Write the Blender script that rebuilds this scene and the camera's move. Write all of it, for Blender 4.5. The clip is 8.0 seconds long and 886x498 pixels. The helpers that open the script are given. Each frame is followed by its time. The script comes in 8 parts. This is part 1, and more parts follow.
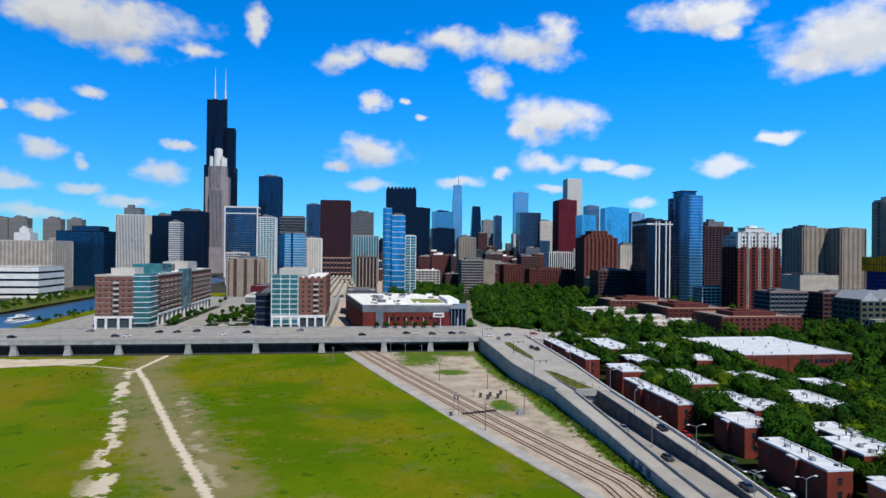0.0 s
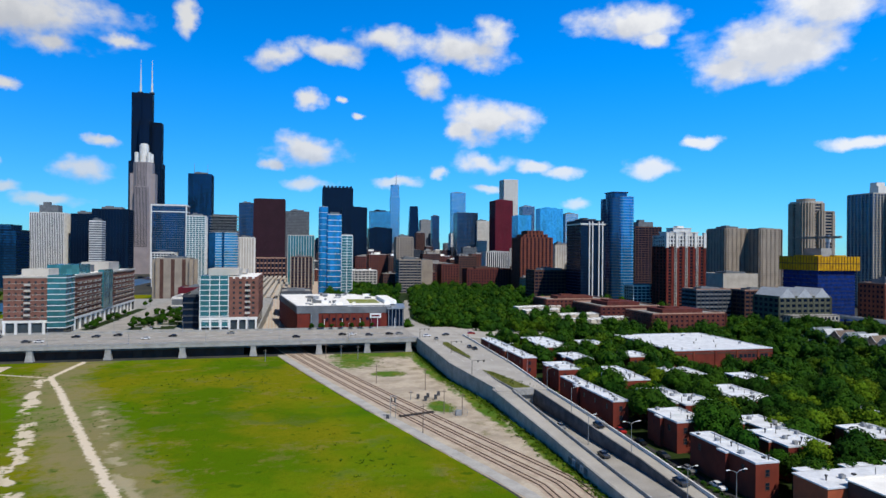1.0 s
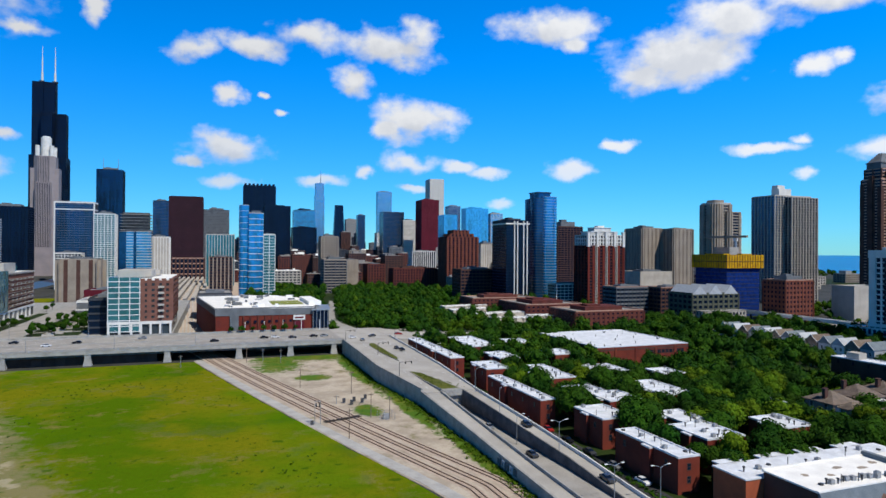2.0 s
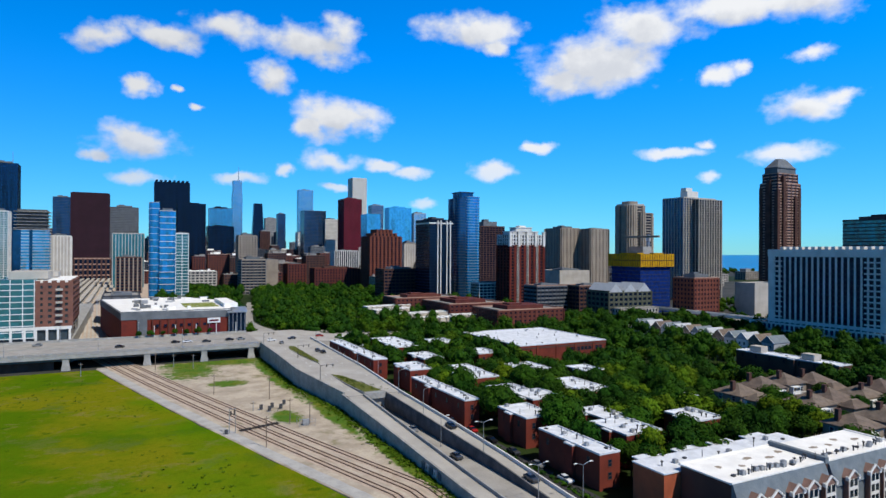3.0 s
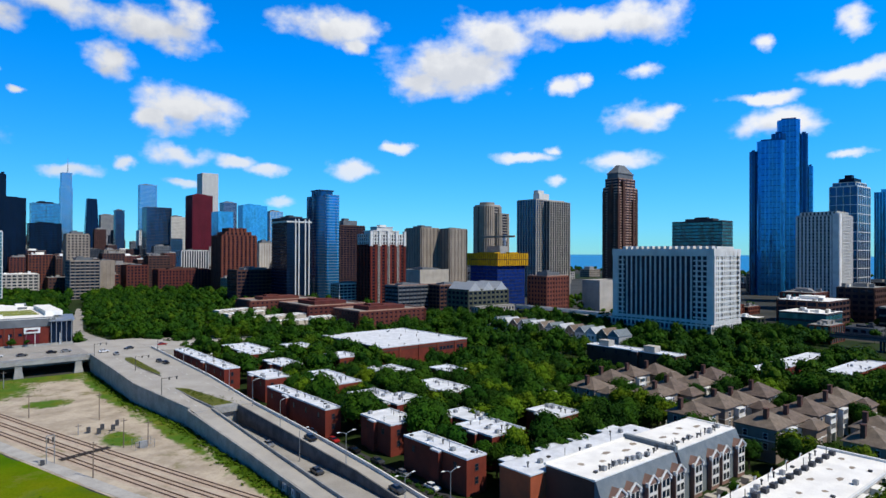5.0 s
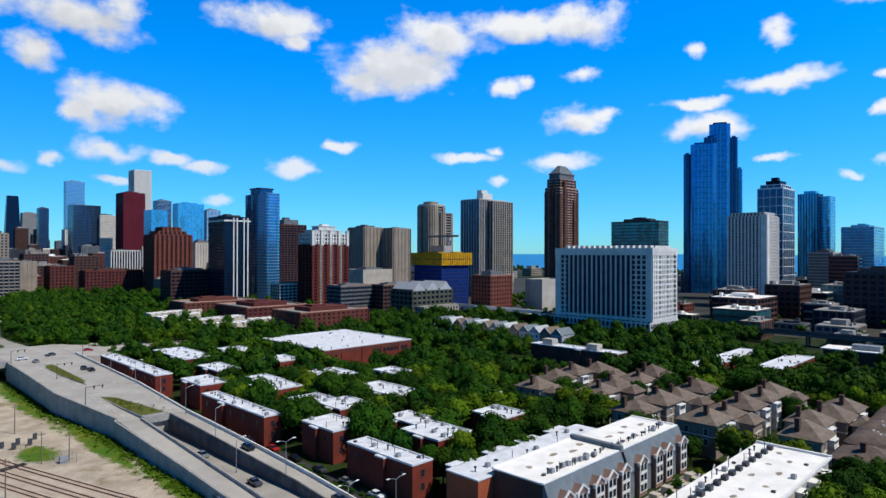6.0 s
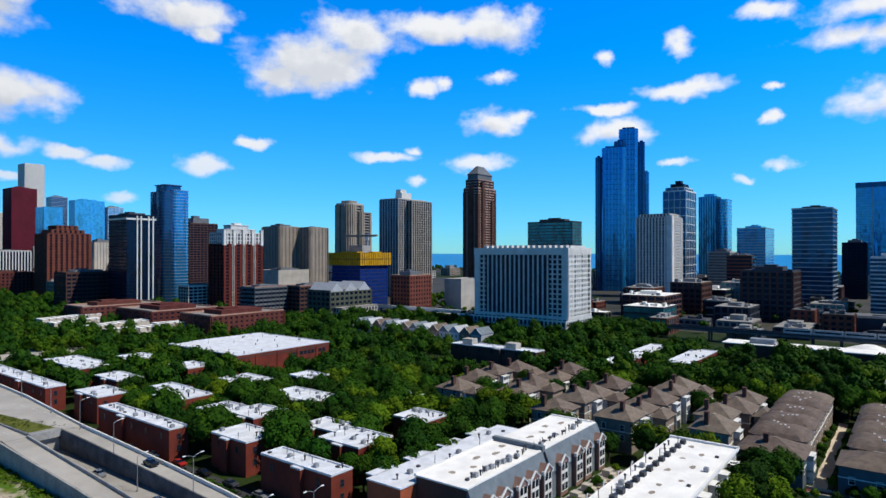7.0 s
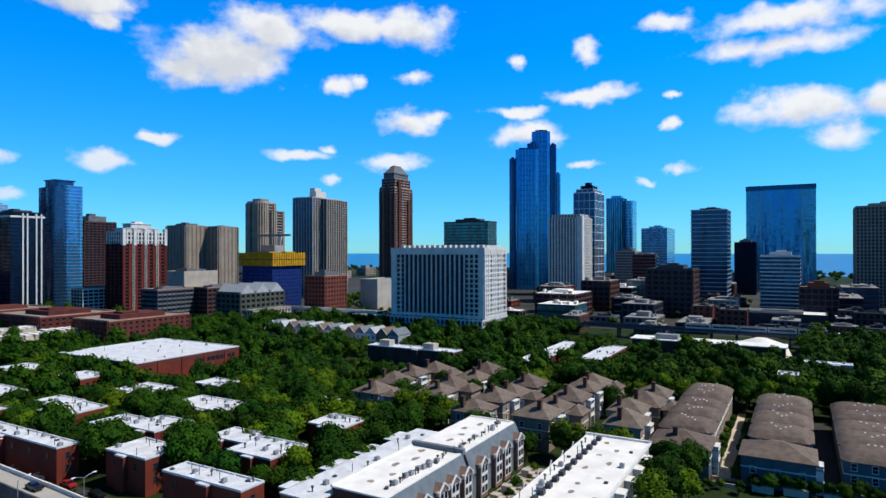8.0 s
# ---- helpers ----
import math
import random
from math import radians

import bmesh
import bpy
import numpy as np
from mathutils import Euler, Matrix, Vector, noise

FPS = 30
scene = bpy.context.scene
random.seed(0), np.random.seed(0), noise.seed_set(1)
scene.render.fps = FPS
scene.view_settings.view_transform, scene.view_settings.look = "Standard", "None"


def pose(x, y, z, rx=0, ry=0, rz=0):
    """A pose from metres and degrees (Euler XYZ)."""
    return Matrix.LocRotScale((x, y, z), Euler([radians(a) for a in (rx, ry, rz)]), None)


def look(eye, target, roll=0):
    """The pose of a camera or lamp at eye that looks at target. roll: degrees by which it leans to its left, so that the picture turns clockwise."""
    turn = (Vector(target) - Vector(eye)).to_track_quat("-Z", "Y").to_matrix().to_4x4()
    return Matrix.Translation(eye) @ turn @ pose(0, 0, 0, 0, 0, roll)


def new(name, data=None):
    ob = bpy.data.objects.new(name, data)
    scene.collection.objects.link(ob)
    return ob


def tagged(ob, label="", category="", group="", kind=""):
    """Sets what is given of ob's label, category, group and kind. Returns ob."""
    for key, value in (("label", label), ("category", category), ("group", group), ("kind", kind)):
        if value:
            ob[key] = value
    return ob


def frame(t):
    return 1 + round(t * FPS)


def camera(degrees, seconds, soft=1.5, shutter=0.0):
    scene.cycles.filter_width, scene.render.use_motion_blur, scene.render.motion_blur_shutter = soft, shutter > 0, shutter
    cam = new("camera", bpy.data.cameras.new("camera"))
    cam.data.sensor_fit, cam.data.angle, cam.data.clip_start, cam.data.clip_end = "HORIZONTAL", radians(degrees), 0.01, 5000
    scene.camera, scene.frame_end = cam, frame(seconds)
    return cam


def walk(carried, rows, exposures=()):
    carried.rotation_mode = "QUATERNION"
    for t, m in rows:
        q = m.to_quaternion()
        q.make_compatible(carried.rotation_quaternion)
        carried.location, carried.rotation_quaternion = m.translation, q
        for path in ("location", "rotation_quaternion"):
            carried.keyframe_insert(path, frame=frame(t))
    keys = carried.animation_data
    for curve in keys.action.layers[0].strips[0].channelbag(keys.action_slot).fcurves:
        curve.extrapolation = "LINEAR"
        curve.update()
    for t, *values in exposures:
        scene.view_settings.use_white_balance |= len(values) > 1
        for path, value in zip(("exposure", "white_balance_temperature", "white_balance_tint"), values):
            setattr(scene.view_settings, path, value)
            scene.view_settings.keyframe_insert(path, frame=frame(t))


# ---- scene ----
cam = camera(70.74, 8.0)
ROWS = [
    (0, -134.28, -407.27, 56.10, 7.496, 0.212, 0.594),
    (0.5, -133.85, -404.78, 55.86, 10.224, 0.245, 0.555),
    (1, -133.43, -403.17, 55.77, 13.221, 0.263, 0.538),
    (1.5, -133.17, -401.04, 55.81, 16.593, 0.265, 0.466),
    (3, -131.18, -395.34, 55.78, 27.032, 0.268, 0.320),
    (3.5, -130.33, -393.41, 55.75, 30.819, 0.272, 0.317),
    (4, -129.38, -391.39, 55.82, 34.435, 0.271, 0.231),
    (4.5, -128.59, -389.65, 55.89, 37.391, 0.280, 0.219),
    (6, -125.12, -384.46, 55.95, 45.047, 0.256, 0.102),
    (6.5, -123.86, -382.80, 56.10, 48.582, 0.239, 0.048),
    (7, -122.49, -381.18, 56.09, 52.527, 0.233, 0.021),
    (7.5, -121.05, -379.79, 56.19, 56.184, 0.209, -0.010),
    (8, -119.60, -378.44, 56.21, 60.242, 0.195, -0.099),
]


def aim(x, y, z, heading, pitch, roll):
    h, p = radians(heading), radians(pitch)
    eye = (x, y, z)
    return look(eye, (x + math.sin(h) * math.cos(p), y + math.cos(h) * math.cos(p), z + math.sin(p)), roll)


walk(cam, [(t, aim(*rest)) for t, *rest in ROWS])

# ---------------------------------------------------------------- world, sun
SUN_AZ, SUN_EL = 155.0, 53.0
CLOUDS = []
# azimuth, elevation, half width, half height of each cloud puff, in radians
CLOUDS += [(-0.373, 0.307, 0.132, 0.036), (-0.330, 0.280, 0.029, 0.016), (-0.453, 0.303, 0.057, 0.024), (-0.162, 0.332, 0.017, 0.029), (-0.251, 0.291, 0.039, 0.011), (-0.387, 0.217, 0.023, 0.009), (-0.442, 0.181, 0.035, 0.016), (-0.491, 0.183, 0.013, 0.009), (-0.441, 0.131, 0.032, 0.018), (-0.392, 0.120, 0.014, 0.011), (-0.469, 0.082, 0.028, 0.012), (-0.398, 0.083, 0.027, 0.009), (-0.291, 0.109, 0.034, 0.021), (-0.331, 0.068, 0.051, 0.011), (-0.270, 0.151, 0.022, 0.009), (-0.450, 0.047, 0.051, 0.010), (-0.029, 0.291, 0.040, 0.021), (0.052, 0.306, 0.063, 0.018), (0.133, 0.328, 0.063, 0.023), (0.264, 0.314, 0.071, 0.031), (0.206, 0.270, 0.038, 0.024), (0.308, 0.337, 0.035, 0.024), (0.017, 0.231, 0.025, 0.015), (0.013, 0.155, 0.064, 0.025)]
CLOUDS += [(-0.036, 0.132, 0.023, 0.009), (0.013, 0.106, 0.041, 0.012), (0.313, 0.208, 0.072, 0.032), (0.256, 0.191, 0.027, 0.023), (0.296, 0.141, 0.048, 0.018), (0.379, 0.138, 0.034, 0.011), (0.418, 0.128, 0.028, 0.011), (0.158, 0.111, 0.038, 0.011), (0.221, 0.124, 0.018, 0.009), (0.301, 0.101, 0.026, 0.008), (0.070, 0.235, 0.013, 0.005), (0.098, 0.216, 0.011, 0.005)]
CLOUDS += [(0.717, 0.292, 0.109, 0.054), (0.668, 0.261, 0.053, 0.025), (0.781, 0.329, 0.077, 0.032), (0.917, 0.347, 0.133, 0.021), (0.514, 0.346, 0.077, 0.027), (0.551, 0.317, 0.023, 0.013), (0.561, 0.129, 0.045, 0.014), (0.610, 0.167, 0.027, 0.010), (0.442, 0.080, 0.023, 0.008), (0.820, 0.150, 0.058, 0.009), (0.865, 0.160, 0.018, 0.008), (0.881, 0.256, 0.024, 0.016), (0.919, 0.266, 0.020, 0.013), (1.000, 0.270, 0.031, 0.012)]
CLOUDS += [(1.008, 0.343, 0.077, 0.029), (0.998, 0.202, 0.056, 0.026), (1.039, 0.210, 0.027, 0.012), (1.175, 0.288, 0.018, 0.014), (1.008, 0.269, 0.029, 0.013), (1.280, 0.299, 0.024, 0.018), (1.284, 0.239, 0.060, 0.014), (1.406, 0.233, 0.014, 0.006), (1.400, 0.193, 0.016, 0.011), (1.170, 0.217, 0.045, 0.009), (1.188, 0.183, 0.064, 0.021), (0.967, 0.139, 0.061, 0.015), (0.878, 0.116, 0.019, 0.011), (1.416, 0.123, 0.022, 0.012), (1.365, 0.108, 0.016, 0.007), (1.575, 0.198, 0.102, 0.026), (1.627, 0.153, 0.041, 0.019), (1.533, 0.281, 0.107, 0.019), (1.561, 0.318, 0.131, 0.020), (1.405, 0.331, 0.040, 0.014), (1.271, 0.136, 0.026, 0.007), (1.665, 0.200, 0.036, 0.028)]

world = bpy.data.worlds.new("sky")
scene.world = world
world.use_nodes = True
WT = world.node_tree
WT.nodes.clear()


class Nodes:
    """Short hand for making nodes in one tree."""

    def __init__(self, tree):
        self.t = tree

    def n(self, kind):
        return self.t.nodes.new(kind)

    def put(self, sock, v):
        if hasattr(v, "is_linked"):
            self.t.links.new(v, sock)
        else:
            sock.default_value = v

    def math(self, op, a, b=0.0, c=0.0, clamp=False):
        nd = self.n("ShaderNodeMath")
        nd.operation, nd.use_clamp = op, clamp
        for s, v in zip(nd.inputs, (a, b, c)):
            self.put(s, v)
        return nd.outputs[0]

    def vec(self, op, a, b=None, c=None):
        nd = self.n("ShaderNodeVectorMath")
        nd.operation = op
        self.last = nd
        for s, v in zip(nd.inputs, (a, b, c)):
            if v is not None:
                self.put(s, v)
        return nd.outputs["Value"] if op in ("LENGTH", "DOT_PRODUCT") else nd.outputs[0]

    def noise(self, vec, scale, detail=4.0, rough=0.55, out="Fac"):
        nd = self.n("ShaderNodeTexNoise")
        self.put(nd.inputs["Vector"], vec)
        nd.inputs["Scale"].default_value, nd.inputs["Detail"].default_value, nd.inputs["Roughness"].default_value = scale, detail, rough
        return nd.outputs[out]

    def ramp(self, v, lo, hi, a=0.0, b=1.0, smooth=True):
        nd = self.n("ShaderNodeMapRange")
        nd.interpolation_type = "SMOOTHSTEP" if smooth else "LINEAR"
        for s, x in zip(nd.inputs, (v, lo, hi, a, b)):
            self.put(s, x)
        return nd.outputs[0]

    def mix(self, f, a, b, blend="MIX"):
        nd = self.n("ShaderNodeMix")
        nd.data_type, nd.blend_type = "RGBA", blend
        self.put(nd.inputs[0], f)
        self.put(nd.inputs[6], a)
        self.put(nd.inputs[7], b)
        return nd.outputs[2]


def rgb(r, g, b):
    return (r, g, b, 1.0)


def make_sky():
    w = Nodes(WT)
    sky = w.n("ShaderNodeTexSky")
    sky.sky_type, sky.sun_disc = "NISHITA", False
    sky.sun_elevation, sky.sun_rotation = radians(SUN_EL), radians(SUN_AZ)
    sky.altitude, sky.air_density, sky.dust_density, sky.ozone_density = 100.0, 1.0, 0.0, 3.0
    hue = w.n("ShaderNodeHueSaturation")
    hue.inputs["Hue"].default_value, hue.inputs["Saturation"].default_value, hue.inputs["Value"].default_value = SKY_HUE, SKY_SAT, SKY_VAL
    w.put(hue.inputs["Color"], sky.outputs[0])
    coord = w.n("ShaderNodeTexCoord").outputs["Generated"]
    xyz = w.n("ShaderNodeSeparateXYZ")
    w.put(xyz.inputs[0], coord)
    az = w.math("ARCTAN2", xyz.outputs[0], xyz.outputs[1])
    el = w.math("ARCSINE", xyz.outputs[2])
    flat = w.n("ShaderNodeCombineXYZ")
    w.put(flat.inputs[0], az)
    w.put(flat.inputs[1], el)
    p = flat.outputs[0]
    warp = w.vec("SUBTRACT", w.noise(p, 14.0, 5.0, 0.6, "Color"), (0.5, 0.5, 0.5))
    warped = w.vec("MULTIPLY_ADD", warp, (0.06, 0.04, 0.0), p)

    def field(pos, items):
        near = None
        for a, e, hw, hh in items:
            sx, sy = 1 / hw, 1 / hh
            d = w.vec("LENGTH", w.vec("MULTIPLY_ADD", pos, (sx, sy, 0.0), (-a * sx, -e * sy, 0.0)))
            near = d if near is None else w.math("SMOOTH_MIN", near, d, 0.25)
        return w.math("SUBTRACT", 1.25, near)

    tall = w.vec("MULTIPLY", p, (1.0, 1.5, 1.0))
    billow, curl = w.noise(tall, 13.0, 5.0, 0.5), w.noise(tall, 48.0, 4.0, 0.5)
    body = field(warped, CLOUDS)
    dens = w.math("ADD", body, w.math("MULTIPLY", w.math("SUBTRACT", billow, 0.5), 2.0))
    dens = w.math("ADD", dens, w.math("MULTIPLY", w.math("SUBTRACT", curl, 0.5), 0.6))
    alpha = w.ramp(dens, 0.08, 0.95)
    above = field(w.vec("ADD", warped, (0.012, 0.022, 0.0)), [c for c in CLOUDS if c[2] * c[3] > 0.0005])
    soft = w.noise(p, 30.0, 4.0, 0.55)
    shade = w.ramp(w.math("ADD", above, w.math("MULTIPLY", w.math("SUBTRACT", soft, 0.5), 1.6)), 0.1, 1.1)
    white = w.mix(shade, rgb(8.6, 8.7, 8.8), rgb(6.5, 6.75, 7.2))
    thin = w.math("MULTIPLY", alpha, w.ramp(el, 0.02, 0.2, 0.6, 0.97))
    tint = w.mix(w.ramp(el, -0.05, 0.32), rgb(*SKY_LOW), rgb(*SKY_HIGH))
    tint = w.mix(w.ramp(el, 0.42, 0.72), tint, rgb(*SKY_TOP))
    lakeward = w.vec("DOT_PRODUCT", w.vec("NORMALIZE", w.vec("MULTIPLY", coord, (1.0, 1.0, 0.0))), (0.996, -0.087, 0.0))
    blue = w.vec("SCALE", w.mix(1.0, hue.outputs[0], tint, "MULTIPLY"), None)
    w.put(w.last.inputs["Scale"], w.ramp(lakeward, -0.6, 0.8, 0.75, 1.04))
    cloud = w.vec("SCALE", white, None)
    w.put(w.last.inputs["Scale"], w.ramp(lakeward, -0.6, 0.8, 0.80, 1.06))
    both = w.mix(thin, blue, cloud)
    bg = w.n("ShaderNodeBackground")
    w.put(bg.inputs["Color"], both)
    bg.inputs["Strength"].default_value = 0.1
    w.put(w.n("ShaderNodeOutputWorld").inputs[0], bg.outputs[0])


SKY_HUE, SKY_SAT, SKY_VAL = 0.5, 1.0, 1.0
SKY_LOW, SKY_HIGH = (0.34, 0.93, 1.45), (0.0, 1.14, 2.3)
SKY_TOP = (0.11, 0.18, 0.27)
make_sky()
sun = new("sun", bpy.data.lights.new("sun", "SUN"))
sun.data.energy, sun.data.angle, sun.data.color = 4.6, radians(0.5), (1.0, 0.955, 0.87)
sun.matrix_world = look((0, 0, 500), (-math.sin(radians(SUN_AZ)) * 100, -math.cos(radians(SUN_AZ)) * 100, 500 - 100 * math.tan(radians(SUN_EL))))

# ---------------------------------------------------------------- materials
MATS = {}


def mat(name, col, col2=None, rough=0.8, metal=0.0, scale=0.5, fine=6.0, var=0.25, bump=0.0, spec=0.12, per=0.0):
    """A surface with large and fine variation between two colours; per: variation from object to object."""
    m = bpy.data.materials.new(name)
    m.use_nodes = True
    w = Nodes(m.node_tree)
    b = m.node_tree.nodes["Principled BSDF"]
    col2 = col2 or tuple(c * (1 - var) for c in col)
    p = w.n("ShaderNodeTexCoord").outputs["Object"]
    big, small = w.noise(p, scale, 5.0), w.noise(p, fine, 4.0)
    f = w.ramp(w.math("ADD", w.math("MULTIPLY", big, 0.65), w.math("MULTIPLY", small, 0.35)), 0.33, 0.67)
    c = w.mix(f, rgb(*col), rgb(*col2))
    if per:
        r = w.n("ShaderNodeObjectInfo").outputs["Random"]
        h = w.n("ShaderNodeHueSaturation")
        w.put(h.inputs["Value"], w.math("MULTIPLY_ADD", r, 2 * per, 1 - per))
        w.put(h.inputs["Hue"], w.math("MULTIPLY_ADD", r, per * 0.12, 0.5 - per * 0.06))
        w.put(h.inputs["Color"], c)
        c = h.outputs[0]
    w.put(b.inputs["Base Color"], c)
    w.put(b.inputs["Roughness"], w.math("MULTIPLY_ADD", small, 0.2, rough - 0.1))
    b.inputs["Metallic"].default_value = metal
    b.inputs["Specular IOR Level"].default_value = spec
    if bump:
        bn = w.n("ShaderNodeBump")
        bn.inputs["Strength"].default_value, bn.inputs["Distance"].default_value = bump, 0.3
        w.put(bn.inputs["Height"], small)
        w.put(b.inputs["Normal"], bn.outputs[0])
    MATS[name] = m
    return m


def glass_mat(name, col, rough=0.1, metal=0.55, cell=(3.0, 3.0, 3.6), spec=0.4):
    """Curtain-wall glass: each pane a little different in tone."""
    m = bpy.data.materials.new(name)
    m.use_nodes = True
    w = Nodes(m.node_tree)
    b = m.node_tree.nodes["Principled BSDF"]
    p = w.n("ShaderNodeTexCoord").outputs["Object"]
    q = w.vec("FLOOR", w.vec("DIVIDE", w.vec("ADD", p, (0.013, 0.017, 0.011)), cell))
    wn = w.n("ShaderNodeTexWhiteNoise")
    w.put(wn.inputs["Vector"], q)
    big = w.noise(p, 0.03, 3.0)
    v = w.math("ADD", w.math("MULTIPLY", wn.outputs["Value"], 0.6), w.math("MULTIPLY", big, 0.8))
    w.put(b.inputs["Base Color"], w.mix(w.ramp(v, 0.2, 1.1), rgb(*[c * 0.8 for c in col]), rgb(*[c * 1.15 for c in col])))
    w.put(b.inputs["Roughness"], w.math("MULTIPLY_ADD", wn.outputs["Value"], 0.10, rough))
    b.inputs["Metallic"].default_value = metal
    b.inputs["Specular IOR Level"].default_value = spec
    # panes are never quite in one plane: each leans a little, and whole columns bow
    bow = w.noise(w.vec("MULTIPLY", p, (0.16, 0.16, 0.012)), 1.0, 3.0, 0.55, "Color")
    lean = w.vec("MULTIPLY_ADD", w.vec("SUBTRACT", bow, (0.5, 0.5, 0.5)), (0.55, 0.55, 0.16), w.n("ShaderNodeNewGeometry").outputs["Normal"])
    lean = w.vec("MULTIPLY_ADD", w.vec("SUBTRACT", wn.outputs["Color"], (0.5, 0.5, 0.5)), (0.07, 0.07, 0.05), lean)
    w.put(b.inputs["Normal"], w.vec("NORMALIZE", lean))
    MATS[name] = m
    return m


G_BLUE = glass_mat("blue_glass", (0.022, 0.24, 0.52), spec=0.5)
G_DEEP = glass_mat("deep_blue_glass", (0.010, 0.066, 0.155))
G_SKY = glass_mat("sky_blue_glass", (0.06, 0.34, 0.58), spec=0.5)
G_TEAL = glass_mat("teal_glass", (0.05, 0.20, 0.23), metal=0.45)
G_DARK = glass_mat("dark_glass", (0.006, 0.016, 0.038), metal=0.4, spec=0.18)
G_WIN = glass_mat("window_glass", (0.012, 0.026, 0.045), metal=0.3, spec=0.2, cell=(1.5, 1.5, 3.0))
# The blue of distant haze is tinted into this black.
M_BLACK = mat("black_steel", (0.005, 0.014, 0.034), (0.003, 0.008, 0.02), rough=0.5, metal=0.35, scale=0.05)
M_WHITE = mat("white_concrete", (0.72, 0.70, 0.65), (0.55, 0.535, 0.50), scale=0.15, fine=2.0)
M_OFFW = mat("pale_stone", (0.49, 0.45, 0.39), (0.35, 0.32, 0.28), scale=0.1)
M_TAN = mat("tan_concrete", (0.33, 0.275, 0.215), (0.23, 0.19, 0.15), scale=0.1)
M_ROSE = mat("rose_precast", (0.42, 0.26, 0.19), (0.30, 0.18, 0.135), scale=0.1)
# Grey shifted towards blue to include distant haze.
M_GREY = mat("grey_concrete", (0.165, 0.175, 0.185), (0.10, 0.11, 0.12), scale=0.15)
M_DGREY = mat("dark_grey_cladding", (0.06, 0.065, 0.075), (0.035, 0.04, 0.05), scale=0.1)
M_PINK = mat("pink_granite", (0.30, 0.255, 0.25), (0.23, 0.20, 0.20), scale=0.05)
M_RED = mat("red_brick", (0.19, 0.039, 0.023), (0.115, 0.027, 0.019), scale=0.2, fine=5.0, bump=0.3, per=0.12)
M_DKRED = mat("dark_red_brick", (0.145, 0.044, 0.031), (0.085, 0.03, 0.024), scale=0.2, fine=5.0, bump=0.3, per=0.15)
M_OLIVE = mat("mossy_grey_stone", (0.10, 0.105, 0.075), (0.06, 0.066, 0.05), scale=0.2)
# Maroon pushed to purple, with haze blue in the base colour.
M_MAROON = mat("dark_maroon_cladding", (0.036, 0.015, 0.022), (0.026, 0.012, 0.017), scale=0.05)
M_BRN = mat("brown_brick", (0.105, 0.053, 0.041), (0.065, 0.034, 0.029), scale=0.15, bump=0.2)
M_ORG = mat("orange_brick", (0.19, 0.06, 0.038), (0.12, 0.042, 0.03), scale=0.2, fine=5.0, bump=0.3)
M_TERR = mat("terracotta_brick", (0.40, 0.10, 0.045), (0.28, 0.075, 0.038), scale=0.3, fine=6.0, bump=0.3)
M_CNA = mat("red_painted_steel", (0.12, 0.014, 0.024), (0.085, 0.011, 0.018), rough=0.5, scale=0.05)
M_YEL = mat("yellow_formwork", (0.62, 0.34, 0.008), (0.36, 0.18, 0.008), scale=0.3)
M_TARP = mat("blue_tarpaulin", (0.003, 0.03, 0.20), (0.002, 0.010, 0.06), rough=0.6, scale=0.3)
M_ROOF = mat("white_roof_membrane", (0.86, 0.84, 0.79), (0.70, 0.68, 0.64), rough=0.7, scale=0.25, fine=3.0)
M_CROOF = mat("cool_white_roof", (0.70, 0.72, 0.75), (0.50, 0.52, 0.55), rough=0.7, scale=0.35, fine=3.0)
M_GROOF = mat("grey_gravel_roof", (0.31, 0.295, 0.27), (0.20, 0.195, 0.19), scale=0.2)
M_HIP = mat("brown_shingle", (0.19, 0.145, 0.115), (0.11, 0.086, 0.07), scale=0.6, fine=7.0, bump=0.5, per=0.18)
M_SLATE = mat("slate_grey_shingle", (0.17, 0.20, 0.22), (0.12, 0.145, 0.165), scale=0.5, fine=5.0, bump=0.4)
M_ASPH = mat("worn_concrete_road", (0.41, 0.385, 0.345), (0.31, 0.29, 0.26), scale=0.12, fine=3.0)
M_DECK = mat("grey_road_deck", (0.345, 0.325, 0.30), (0.255, 0.24, 0.22), scale=0.12, fine=3.0)
M_DASPH = mat("dark_asphalt", (0.05, 0.05, 0.052), (0.035, 0.035, 0.038), scale=0.2)
M_CONC = mat("weathered_concrete", (0.36, 0.35, 0.325), (0.23, 0.225, 0.21), scale=0.25, fine=2.0, bump=0.2)
# Stains and the shade of the trench walls share this dark colour.
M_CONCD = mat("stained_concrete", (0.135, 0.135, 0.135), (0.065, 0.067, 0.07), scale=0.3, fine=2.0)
M_DIRT = mat("pale_dirt", (0.62, 0.53, 0.41), (0.45, 0.37, 0.27), scale=0.15, fine=2.0, bump=0.3)
M_RUST = mat("rusty_rail_steel", (0.10, 0.055, 0.04), (0.06, 0.035, 0.03), rough=0.55, metal=0.5, scale=0.5)
M_WOOD = mat("creosoted_wood", (0.20, 0.15, 0.115), (0.13, 0.10, 0.08), scale=2.0)
M_SLEEP = mat("bleached_sleeper_wood", (0.36, 0.28, 0.22), (0.26, 0.20, 0.155), scale=1.0, per=0.12)
M_SERV = mat("grey_service_gravel", (0.44, 0.42, 0.39), (0.31, 0.30, 0.28), scale=0.2, fine=2.0, bump=0.4)
M_STEEL = mat("galvanised_steel", (0.42, 0.43, 0.44), (0.3, 0.31, 0.32), rough=0.45, metal=0.7)
